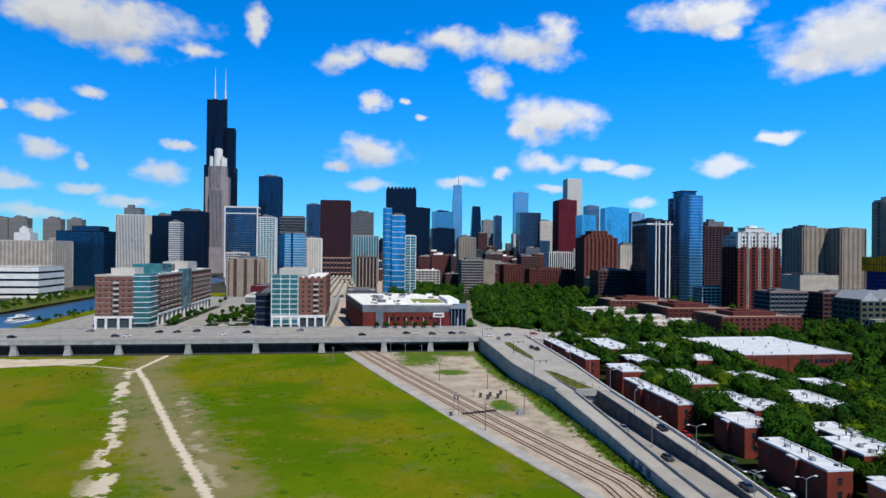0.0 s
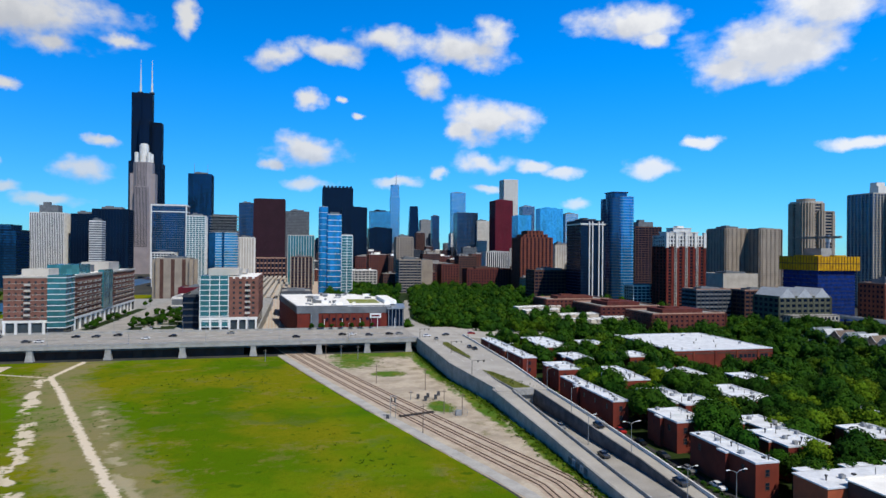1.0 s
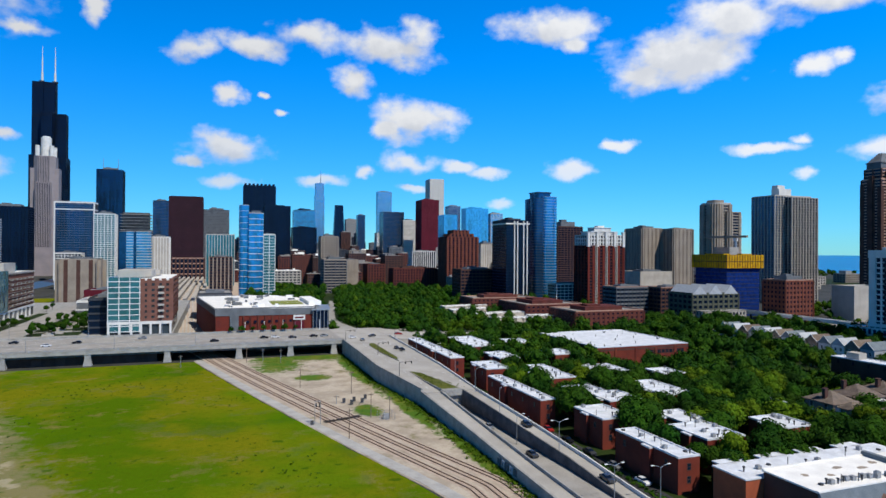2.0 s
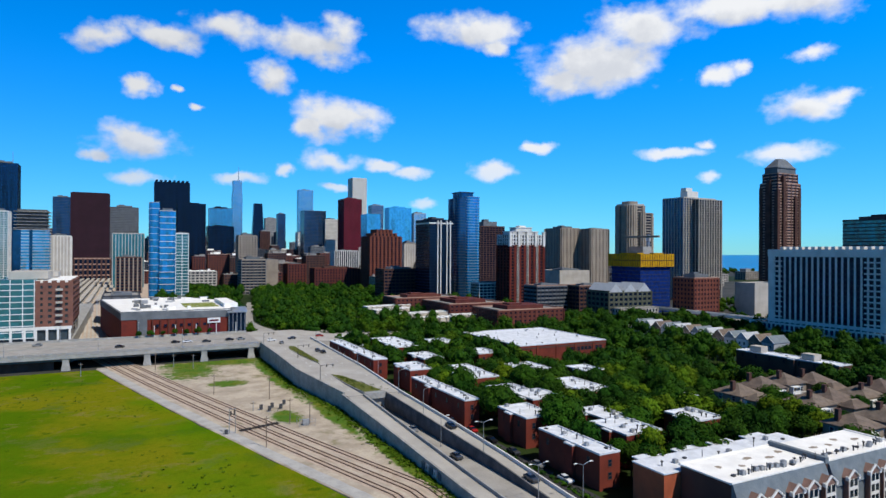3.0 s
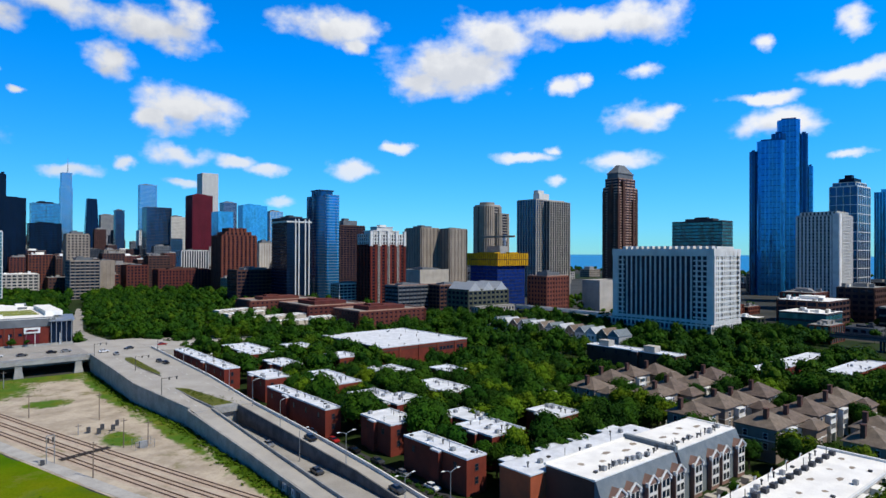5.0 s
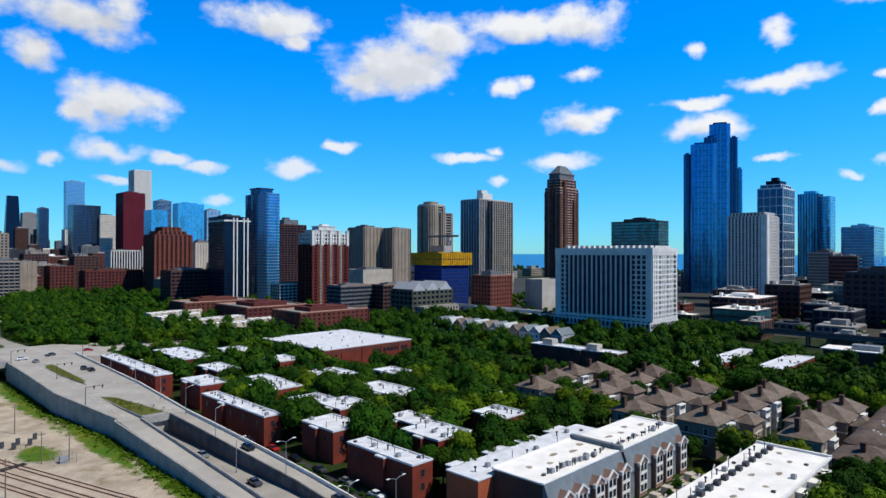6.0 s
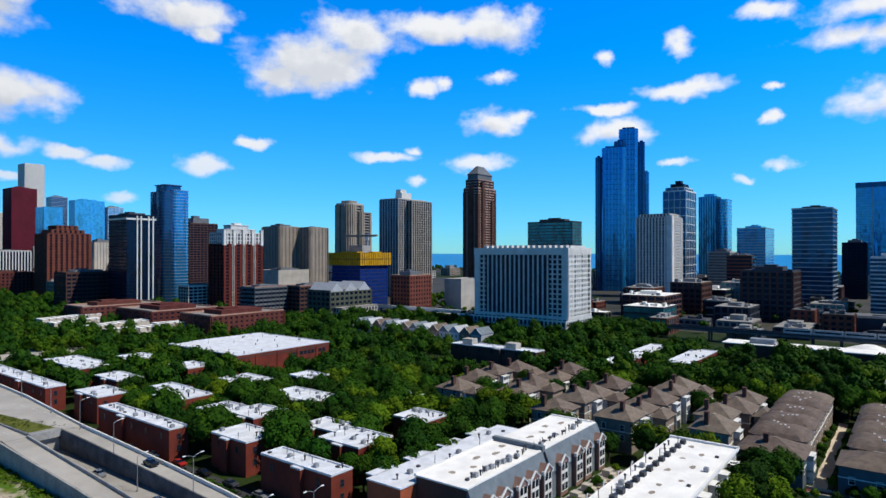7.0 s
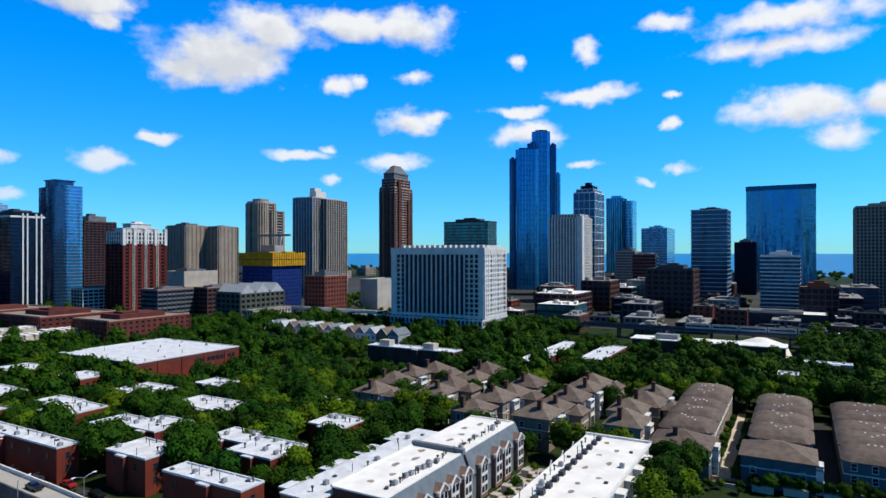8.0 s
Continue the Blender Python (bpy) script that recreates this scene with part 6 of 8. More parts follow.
for k in range(9):
    x = -22 + 6 * k
    s_ = thing("entrance_stoop", x, -322, 0, "stone entrance stoop with steps and planting wall", "stoop", "entrance stoops in the court")
    part("steps", MB().box(-1, 0, 0, 1, 4, 0.6).box(-1, 1, 0.6, 1, 4, 1.2).box(-1, 2, 1.2, 1, 4, 1.8), M_OFFW, s_)
    part("planter", MB().box(1.3, 0, 0, 2.6, 4, 1.0), M_TAN, s_)
FOOT.append((-30, -332, 34, -315))

# Victorian style row with pointed gables
for k in range(13):
    y = -177 + 8.0 * k
    t = thing("gabled_house", 181, y, 0, ("pale grey", "brown", "white")[k % 3] + " sided house with a pointed front gable", "town house", "gabled town houses")
    part("wall", MB().box(0, 0.3, 0, 13, 7.6, 7.2), (M_PAST[2], M_PAST[1], M_WINF)[k % 3], t)
    g = MB()
    g.v += [(-0.4, 0, 7.2), (-0.4, 8, 7.2), (-0.4, 4, 11.0), (13.4, 0, 7.2), (13.4, 8, 7.2), (13.4, 4, 11.0)]
    g.f += [(0, 2, 1), (3, 4, 5), (0, 3, 5, 2), (4, 1, 2, 5), (0, 1, 4, 3)]
    part("gable_roof", g, (M_SLATE, M_HIP, M_PAST[2])[k % 3], t)
    part("front_gable_trim", MB().rod((-0.5, 0, 7.2), (-0.5, 4, 11.1), 0.14).rod((-0.5, 8, 7.2), (-0.5, 4, 11.1), 0.14), M_WINF, t)
    for z in (1.2, 4.2):
        for yy in (2.4, 5.4):
            window(t, 0, yy, z, "w", "std")
    FOOT.append((180, y, 195, y + 8))
structure("road_white_terrace", MB().box(168, -150, 0, 178, -90, 1.5), M_ROOF, "low white roofs before the gabled row")
FOOT.append((158, -192, 180, -70))

# beige mansard row beyond the street
for j, (x0, y0, n) in enumerate(((50, -6, 7), (84, 4, 4), (50, 24, 6), (76, 30, 5), (44, 62, 7), (48, 92, 9))):
    for k in range(n):
        t = thing("beige_house", x0 + (k * 5.2 if j < 2 else k * 5.0), y0 + (0 if j < 2 else 1.5 * k), 0, "beige sided town house with a sloping mansard top", "town house", "beige town houses")
        part("wall", MB().box(0, 0, 0, 4.9, 14, 6.5), M_BEIGE, t)
        part("mansard", MB().box(-0.2, -0.3, 6.5, 5.1, 14.2, 9.6, 0.9), M_BEIGE, t)
        part("roof", MB().box(0.7, 0.6, 9.6, 4.2, 13.2, 9.8), M_ROOF, t)
        window(t, 2.4, 0, 1.5)
        window(t, 2.4, 0, 4.2)
        FOOT.append((x0 + k * 5.2 - 1, y0 - 1, x0 + k * 5.2 + 6, y0 + 22))


# ---------------------------------------------------------------- buildings along the viaduct
def balconies(parent, x0, x1, y, z0, z1, n, axis="s"):
    mk = (lambda a0, a1, z: MB().box(a0, y - 1.4, z, a1, y, z + 0.25).box(a0, y - 1.4, z + 0.25, a1, y - 1.32, z + 1.2)) if axis == "s" else (lambda a0, a1, z: MB().box(y, a0, z, y + 1.4, a1, z + 0.25).box(y + 1.32, a0, z + 0.25, y + 1.4, a1, z + 1.2))
    k = int((z1 - z0) / 3.4)
    for j in range(n):
        a = x0 + (x1 - x0) * (j + 0.5) / n
        for i in range(k):
            part("balcony", mk(a - 1.6, a + 1.6, z0 + 3.4 * i), M_OFFW, parent)


def river_apartments():
    t = thing("apartment_building", 0, 0, DECK, "brick and teal glass apartment building on white columns", "apartment building")
    part("glass_core", MB().box(-292, -8, 0, -262, 150, 32), G_APT, t)
    m = MB()
    s = (-291.8, -8.2)
    part("brick_front", MB().box(-292.2, -8.3, 8, -270, -7.6, 8.4), M_APT, t)
    g = MB()
    for i in range(8):
        g.box(-292.3, -8.3, 8 + 3.15 * i, -270, -7.7, 9.7 + 3.15 * i)
    for x in (-292.3, -288.8, -285.6, -282.4, -279.0, -275.6, -272.0):
        g.box(x, -8.35, 8, x + 2.1, -7.7, 32.5)
    part("brick_frame", g, M_APT, t, "red brick window frame", kind="stuff")
    sills = MB()
    for i in range(8):
        sills.box(-292.4, -8.5, 9.7 + 3.15 * i, -270, -8.0, 9.86 + 3.15 * i).box(-261.9, 6, 9.5 + 3.15 * i, -261.2, 62, 9.66 + 3.15 * i).box(-261.9, 84, 9.5 + 3.15 * i, -261.2, 150, 9.66 + 3.15 * i)
    part("sill_grid", sills, M_OFFW, t, "pale stone sill lines", kind="stuff")
    e = MB()
    for i in range(8):
        e.box(-262.3, 6, 8 + 3.15 * i, -261.5, 62, 9.5 + 3.15 * i).box(-262.3, 84, 8 + 3.15 * i, -261.5, 150, 9.5 + 3.15 * i)
    for k in range(36):
        y = 6 + 4 * k
        if not 60 < y < 84:
            e.box(-262.3, y, 8, -261.5, y + 2.0, 32.5)
    part("brick_side", e, M_APT, t, "red brick side frame", kind="stuff")
    part("corner_glass", MB().box(-270, -9.2, 3.5, -260.6, 5.5, 33.5), G_TEAL, t, "teal glass corner bay")
    part("stair_glass", MB().box(-264, 62, 8, -260.6, 84, 34.5), G_TEAL, t, "teal glass stair bay")
    b = MB()
    for i in range(10):
        b.ring(-270, -9.2, -260.6, 5.5, 3.6 + 3.15 * i, 4.0 + 3.15 * i, 0.2)
    part("corner_mullion", b, M_WINF, t, kind="stuff")
    part("white_base", MB().box(-292.6, -8.8, 6.6, -270, -7.6, 8).box(-262.4, 5.5, 6.6, -261.0, 150, 8), M_WHITE, t)
    for x in (-292.4, -286.5, -279.5, -272.5):
        part("column", MB().box(x, -8.8, 0, x + 1.3, -7.6, 6.6), M_WHITE, t)
    for k in range(14):
        part("side_column", MB().box(-262.3, 8 + 10 * k, 0, -261.1, 9.3 + 10 * k, 6.6), M_WHITE, t)
    balconies(t, -284, -276, -8.4, 10.5, 31, 1)
    balconies(t, 10, 58, -261.6, 10.5, 31, 5, "e")
    balconies(t, 88, 146, -261.6, 10.5, 31, 6, "e")
    part("cornice", MB().ring(-292, -8, -262, 150, 32, 33, 0.6), M_OFFW, t)
    part("roof", MB().box(-291.5, -7.5, 32, -262.5, 149.5, 32.6), M_ROOF, t)
    for k, (x, y, w, d, h) in enumerate(((-288, 4, 14, 16, 4), (-284, 30, 18, 22, 6), (-287, 60, 16, 18, 5), (-283, 90, 18, 26, 6.5), (-286, 125, 16, 14, 4))):
        part("penthouse", MB().box(x, y, 32.6, x + w, y + d, 32.6 + h), (M_OFFW, G_TEAL, M_GREY)[k % 3], t)


def viaduct_apartments():
    t = thing("apartment_building", 0, 0, DECK, "teal glass and brick apartment block by the viaduct", "apartment building")
    part("glass_core", MB().box(-189, -5, 0, -157, 62, 31), G_APT, t)
    part("teal_front", MB().box(-189.6, -5.8, 2, -173, 62, 33), G_TEAL, t, "teal glass front")
    b = MB()
    for i in range(10):
        b.ring(-189.6, -5.8, -173, 62, 2.2 + 3.15 * i, 2.6 + 3.15 * i, 0.2)
    for x in (-189.6, -184, -178.5, -173.4):
        b.box(x, -6.1, 2, x + 0.35, -5.7, 33)
    part("mullion", b, M_WINF, t, kind="stuff")
    g = MB()
    for i in range(8):
        g.box(-173, -5.4, 8 + 3.1 * i, -156.5, -4.8, 9.6 + 3.1 * i).box(-157.2, -5, 8 + 3.1 * i, -156.4, 62, 9.6 + 3.1 * i)
    for x in (-173, -169.5, -165.5, -161.8, -158.0):
        g.box(x, -5.45, 8, x + 2.3, -4.8, 32.4)
    for k in range(16):
        g.box(-157.2, -5 + 4.3 * k, 8, -156.4, -2.7 + 4.3 * k, 32.4)
    part("brick_frame", g, M_APT, t, "orange brick window frame", kind="stuff")
    part("white_base", MB().box(-189.8, -6.2, 6.4, -156.2, -4.6, 8), M_WHITE, t)
    for x in (-189.6, -184, -178, -173, -168, -163, -157.6):
        part("column", MB().box(x, -6.2, 0, x + 1.1, -5, 6.4), M_WHITE, t)
    balconies(t, -166, -158, -5.4, 10, 31, 1)
    part("roof", MB().box(-189, -5, 31, -157, 61.5, 32.4), M_ROOF, t)
    part("penthouse", MB().box(-186, 4, 33, -168, 30, 37).box(-185, 36, 33, -166, 55, 36), M_OFFW, t)


def brick_store():
    t = thing("store", 0, 0, 0, "brick store with grey upper band and white roof", "store")
    pts = [(-132.5, -4.5), (-74, -6), (-64, 62), (-92, 112), (-146, 108)]
    part("wall", MB().prism(pts, 0, 16.6), M_RED, t)
    part("upper_band", MB().prism([(-132.8, -4.8), (-73.7, -6.3), (-63.7, 62), (-92, 112.3), (-146.3, 108.3)], 16.6, 20.6), M_GREY, t, "grey metal upper band")
    part("roof", MB().prism([(-131.8, -3.8), (-74.6, -5.3), (-64.8, 61.6), (-92.4, 111.2), (-145.2, 107.2)], 20.6, 20.8), M_ROOF, t)
    part("roof_rim", MB().box(-132.6, -4.6, 20.6, -74, -4.1, 21.3), M_GREY, t)
    part("planted_strip", MB().box(-98, 18, 20.75, -78, 30, 21.0).box(-98, 33, 20.75, -78, 42, 21.0).box(-98, 45, 20.75, -78, 50, 21.0), M_GREENR, t, "yellow green planted roof strip")
    part("roof_step", MB().box(-76, 10, 20.7, -68, 58, 23.2), M_ROOF, t, "raised white roof over the entrance")
    rnd = random.Random(31)
    for k in range(34):
        x, y, w, d = rnd.uniform(-128, -80), rnd.uniform(2, 96), rnd.uniform(1.5, 6), rnd.uniform(1.5, 4)
        if not (-104 < x < -76 and 12 < y < 52):
            part("roof_unit", MB().box(x, y, 20.75, x + w, y + d, 20.75 + rnd.uniform(0.6, 2.2)), rnd.choice((M_AC, M_GREY, M_ROOF)), t)
    part("corner_block", MB().prism([(-76, -7.2), (-66, -7.2), (-62, 24), (-76, 24)], 7, 19), G_DARK, t, "dark glazed entrance corner")
    part("corner_canopy", MB().prism([(-76.6, -8.2), (-65.2, -8.2), (-61, 24.4), (-76.6, 24.4)], 19, 19.8), M_STEEL, t)
    for k in range(5):
        part("corner_mullion", MB().box(-75.8 + 2.3 * k, -7.4, 7, -75.5 + 2.3 * k, -7.1, 19), M_STEEL, t)
    part("sign_board", MB().box(-87.5, -6.6, 13.4, -80.4, -5.9, 16.3), M_WINF, t, "white sign board with red mark")
    part("sign_mark", MB().box(-86.6, -6.7, 14.3, -81.4, -6.6, 15.3), M_CNA, t)
    part("red_panel", MB().box(-87.0, -6.3, 8, -80.8, -5.8, 12.6), M_CNA, t)
    part("grey_bay", MB().box(-124.5, -5.6, 7, -119.5, -4.6, 17.2), M_GREY, t)
    for k in range(7):
        part("store_window", MB().box(-115 + 4.2 * k, -5.75, 12.2, -113.4 + 4.2 * k, -5.0, 13.6), G_DARK, t)
    for k in range(8):
        part("pilaster", MB().box(-117 + 4.2 * k, -5.9, 7, -116.4 + 4.2 * k, -5.0, 16.6), M_DKRED, t)
    for k in range(5):
        part("banner_pole", MB().cyl(-116 + 11 * k, -9.2, 7.1, 13.5, 0.22, 0.18, 7), M_WINF, t)


# Added dark block that supplies the shadowed area west of the apartments.
tower("dark glass block added in place of the shadow beside the apartments", -201, 6, 10, 70, 27, G_DARK, M_DGREY, None, z0=DECK, storey=4, plant=2, name="shop", cat="shop")
structure("road_plaza", MB().box(-250, -7.8, DECK - 0.02, -236, 250, DECK + 0.03), M_DECK, "street through the plaza")
structure("ground_plaza_beds", MB().box(-233, 6, DECK - 0.02, -206, 104, DECK + 0.05).box(-259, 10, DECK - 0.02, -252, 150, DECK + 0.05), M_PARK, "planted beds in the plaza")
for y in (22, 46, 70):
    structure("path_plaza", strip([(-233, y), (-222, y + 5), (-206, y + 2)], [3.0, 2.4, 3.0], DECK + 0.09, wob=0.1, seed=y), M_CONC, "pale paved walk across the plaza beds")
for k in range(12):
    t_ = thing("planter_wall", -224, 6 + 8 * k, DECK, "low pale planter wall in the plaza", "planter", "plaza planters")
    part("wall", MB().box(0, 0, 0, 6 + (k % 3) * 3, 0.5, 0.9).box(0, 0.5, 0, 0.5, 5, 0.9), M_OFFW, t_)
river_apartments()
viaduct_apartments()
brick_store()
tower("low dark red cinema block", -232, 170, 36, 30, 22, M_CNA, None, None, z0=DECK, plant=2, name="cinema", cat="cinema")
tower("low grey shop block with glass front", -226, 110, 30, 40, 18, M_GREY, M_WHITE, None, z0=DECK, storey=5, plant=2, name="shop", cat="shop")

tower("rail station hall under the brown tower", -212, 900, 58, 24, 40, G_DARK, M_ROSE, M_BRN, storey=9, band=2.4, bay=7, pier=3, plant=0, name="station_hall", cat="station")
# station platforms running north
for k in range(8):
    x, y0 = -207 + 8.2 * k, (470, 420, 380, 350, 330, 310, 330, 360)[k]
    p_ = thing("platform_canopy", x, y0, 0, "long pale platform canopy on steel posts", "platform", "station platforms")
    part("canopy", MB().box(0, 0, 4.2, 4.4, 890 - y0, 4.7).box(1.8, 0, 4.7, 2.6, 890 - y0, 5.1), M_OFFW, p_)
    part("platform", MB().box(0.3, 0, 0.1, 4.1, 890 - y0, 1.2), M_CONC, p_)
    part("post_row", MB().box(1.8, 0, 1.2, 2.2, 0.4, 4.2).box(1.8, 180, 1.2, 2.2, 180.4, 4.2).box(1.8, 380, 1.2, 2.2, 380.4, 4.2), M_STEEL, p_)
for k in range(6):
    yt_ = thing("yard_track", 0, 0, 0, "pale curving yard track between concrete walks", "railway track", "yard tracks north of the viaduct")
    line_ = [(-153.5 + 2.3 * k, -6), (-158 + 2.4 * k, 120), (-176 + 5 * k, 330), (-203 + 8.2 * k, 480)]
    part("track_slab", strip(line_, [1.3] * 4, 0.5, 0.3), M_OFFW, yt_)
structure("ground_rail_yard", MB().prism([(-156, -7.9), (-92, -7.9), (-92, 890), (-212, 890), (-212, 262), (-156, 262)], -0.1, 0.1), M_BED, "pale gravel rail yard north of the viaduct")


# river boat
bo = thing("tour_boat", -402, 128, -3.0, "white river tour boat under way", "boat", rz=75)
part("hull", MB().hexa([(-12, -2.6, 0), (10, -2.6, 0), (10, 2.6, 0), (-12, 2.6, 0), (-12.5, -3, 1.6), (14, -1, 1.6), (14, 1, 1.6), (-12.5, 3, 1.6)]), M_WHITE, bo)
part("cabin", MB().box(-10, -2.3, 1.6, 6, 2.3, 3.6), M_WHITE, bo)
part("cabin_windows", MB().box(-9.5, -2.36, 2.3, 5.5, 2.36, 3.2), G_DARK, bo)
part("sun_deck", MB().box(-10.5, -2.5, 3.6, 7, 2.5, 3.8).box(-3, -1.6, 3.8, 3, 1.6, 5.4), M_WINF, bo)

# elevated railway east
def elevated(x, y0, y1, label):
    t = thing("elevated_railway", x, y0, 0, label, "railway", kind="structure")
    L = y1 - y0
    part("deck", MB().box(0, 0, 6.2, 9, L, 7.4), M_WHITE if y0 > -150 else M_CONCD, t)
    part("parapet", MB().box(0, 0, 7.4, 0.3, L, 8.4).box(8.7, 0, 7.4, 9, L, 8.4), M_WHITE if y0 > -150 else M_DGREY, t)
    for k in range(int(L / 14)):
        part("bent", MB().box(1, 14 * k, 0, 2, 14 * k + 1, 6.2).box(7, 14 * k, 0, 8, 14 * k + 1, 6.2), M_DGREY, t)


elevated(284, -106, 40, "pale elevated railway deck on steel bents")
elevated(288, -430, -250, "dark elevated railway deck on steel bents")
FOOT.append((256, -112, 300, 45))
st = thing("station", 240, -372, 0, "low elevated station with white roofs", "station")
part("platform_hall", MB().box(0, 0, 0, 14, 76, 6.6), M_BRN, st)
part("roof", MB().box(-1, -1, 6.6, 15, 77, 7.1), M_ROOF, st)
part("clerestory", MB().box(3, 52, 7.1, 9, 64, 9.6), M_AC, st)
part("white_hood", MB().cyl(22, 12, 0, 5.5, 15, 12, 24).cyl(22, 12, 5.5, 8.6, 12, 3, 24), M_ROOF, st, "white domed fabric roof")
FOOT.append((220, -380, 300, -250))
for k in range(5):
    tc = thing("train_car", 290.5, -392 + 15.2 * k, 7.42, "silver metro train car on the elevated track", "train", "metro train")
    part("car_body", MB().box(0, 0, 0.9, 2.9, 14.6, 3.6, 0.12), M_STEEL, tc)
    part("window_band", MB().box(-0.03, 0.8, 2.0, 2.93, 13.8, 2.9), G_DARK, tc)
    part("roof", MB().box(0.2, 0.2, 3.6, 2.7, 14.4, 3.8), M_GREY, tc)
    for a in (2.4, 12.2):
        part("bogie", MB().box(0.3, a - 1.1, 0, 2.6, a + 1.1, 0.9), M_TYRE, tc)
rb = random.Random(19)
for x, y, w, d, h, m_, rf in ((300, -246, 24, 12, 11, M_ORG, M_GROOF), (336, -232, 30, 30, 15, M_DGREY, M_ROOF), (368, -222, 44, 34, 21, M_BRN, M_ROOF), (416, -196, 30, 24, 24, M_DKRED, M_GROOF), (338, -290, 30, 22, 8, M_TAN, M_GROOF), (372, -282, 34, 24, 15, M_DGREY, M_GROOF), (404, -262, 22, 18, 17, M_TAN, M_GROOF), (330, -325, 40, 20, 7, M_DGREY, M_GROOF), (352, -110, 40, 26, 14, M_OFFW, M_ROOF), (330, -160, 26, 20, 12, M_ORG, M_ROOF), (262, 20, 22, 30, 16, M_TAN, M_ROOF), (456, -226, 34, 26, 28, M_BRN, M_GROOF), (498, -236, 22, 26, 20, M_OLIVE, M_ROOF), (524, -256, 40, 30, 26, M_GREY, M_GROOF), (484, -330, 34, 24, 12, M_OFFW, M_GROOF), (574, -244, 20, 24, 52, M_ORG, M_GROOF), (500, -424, 60, 30, 16, M_BRN, M_GROOF), (300, -300, 24, 16, 6, M_GREY, M_GROOF), (560, -440, 44, 28, 22, M_DKRED, M_GROOF), (380, -420, 20, 20, 10, M_DGREY, M_ROOF)):
    blk = tower("low " + ("dark " if m_ in (M_DGREY, M_BRN, M_DKRED) else "pale ") + "city block with a flat roof", x, y, w, d, h, rb.choice((G_DARK, G_DEEP, G_TEAL)), m_, m_ if rb.random() < 0.7 else None, storey=rb.uniform(3.4, 5.0), band=rb.uniform(0.9, 2.4), bay=rb.uniform(3.2, 7.5), pier=rb.uniform(0.8, 2.4), plant=rb.uniform(1.5, 4.0), roof=rf, name="city_block", cat="building")
    for k in range(5):
        a, b = rb.uniform(1, w - 5), rb.uniform(1, d - 4)
        part("roof_unit", MB().box(a, b, h + 0.5, a + rb.uniform(1.2, 4.0), b + rb.uniform(1.2, 3.0), h + rb.uniform(1.2, 2.8)), rb.choice((M_AC, M_GROOF, M_ROOF)), blk)

# older blocks of the inner city
rc = random.Random(77)
TAKEN = [(-6, 392, 24, 422), (22, 580, 48, 606), (40, 478, 58, 502), (82, 520, 108, 550), (106, 462, 172, 488), (160, 545, 198, 569), (118, 232, 162, 258), (140, 170, 260, 290), (160, 400, 220, 450), (310, 360, 365, 405), (215, 140, 270, 175), (-110, 325, -60, 380), (-160, 640, -100, 680)]
count = 0
while count < 190:
    y = rc.uniform(330, 1500)
    x = rc.uniform(-150 + max(0, (y - 700) * -0.1), 120 + y * 0.42)
    w, d = rc.uniform(18, 42), rc.uniform(18, 36)
    if y < 455 and x < 150 or (-95 - 60 < x < -92 and y < 700):
        continue
    if any(x < b[2] + 3 and x + w > b[0] - 3 and y < b[3] + 3 and y + d > b[1] - 3 for b in TAKEN):
        continue
    TAKEN.append((x, y, x + w, y + d))
    h = rc.choice((14, 18, 22, 26, 30, 36, 42, 48, 56)) * (0.75 + 0.5 * min(1.0, max(0.0, y - 400) / 800))
    m_ = rc.choice((M_DKRED, M_BRN, M_TAN, M_GREY, M_OFFW, M_BRN, M_DKRED, M_DGREY, M_TAN))
    tower(rc.choice(("older masonry city block with window piers", "mid-rise city block with a flat roof", "plain office block with punched windows")), x, y, w, d, h, G_WIN, m_, m_, storey=3.8, band=rc.uniform(1.3, 2.1), bay=rc.uniform(3.2, 5.5), pier=rc.uniform(1.1, 2.1), plant=rc.choice((0, 2.5, 4)), roof=rc.choice((M_GROOF, M_ROOF, M_GROOF)), name="city_block", cat="building")
    count += 1
def far_blocks(label, spots):
    """Far low and middling blocks, joined by their finish: walls with recessed window bands, roofs with plant."""
    mb = {}
    for x, y, w, d, h, m_ in spots:
        wall, dark, top = (mb.setdefault(q, MB()) for q in (m_, G_DARK, M_GROOF))
        dark.box(x, y, 0, x + w, y + d, h - 1)
        n = max(2, int((h - rise(x, y)) / 4.2))
        z0 = rise(x, y)
        for i in range(n + 1):
            z = z0 + (h - z0) * i / n
            wall.ring(x, y, x + w, y + d, z - 1.1, min(h, z + 1.1), 0.5)
        for i in range(int(w / 5) + 1):
            c = x + w * i / int(w / 5)
            wall.box(c - 0.9, y - 0.7, 0, c + 0.9, y + 0.2, h)
        for i in range(int(d / 5) + 1):
            c = y + d * i / int(d / 5)
            wall.box(x - 0.7, c - 0.9, 0, x + 0.2, c + 0.9, h)
        top.box(x - 0.3, y - 0.3, h, x + w + 0.3, y + d + 0.3, h + 0.8).box(x + w * 0.2, y + d * 0.2, h, x + w * 0.6, y + d * 0.8, h + rc.uniform(2, 7))
    for m_, b in mb.items():
        solid("distant_city", b, m_, label, "buildings", kind="stuff")


spots = []
for k in range(84):
    y = rc.uniform(1350, 2900)
    x = rc.uniform(-620 + 0.1 * y, 330 + 0.22 * y)
    spots.append((x, y, rc.uniform(26, 52), rc.uniform(24, 40), rise(x, y) + rc.uniform(50, 112) * (0.8 + y / 7000), rc.choice((M_TAN, M_OFFW, M_GREY, M_WHITE, M_DGREY, M_BRN))))
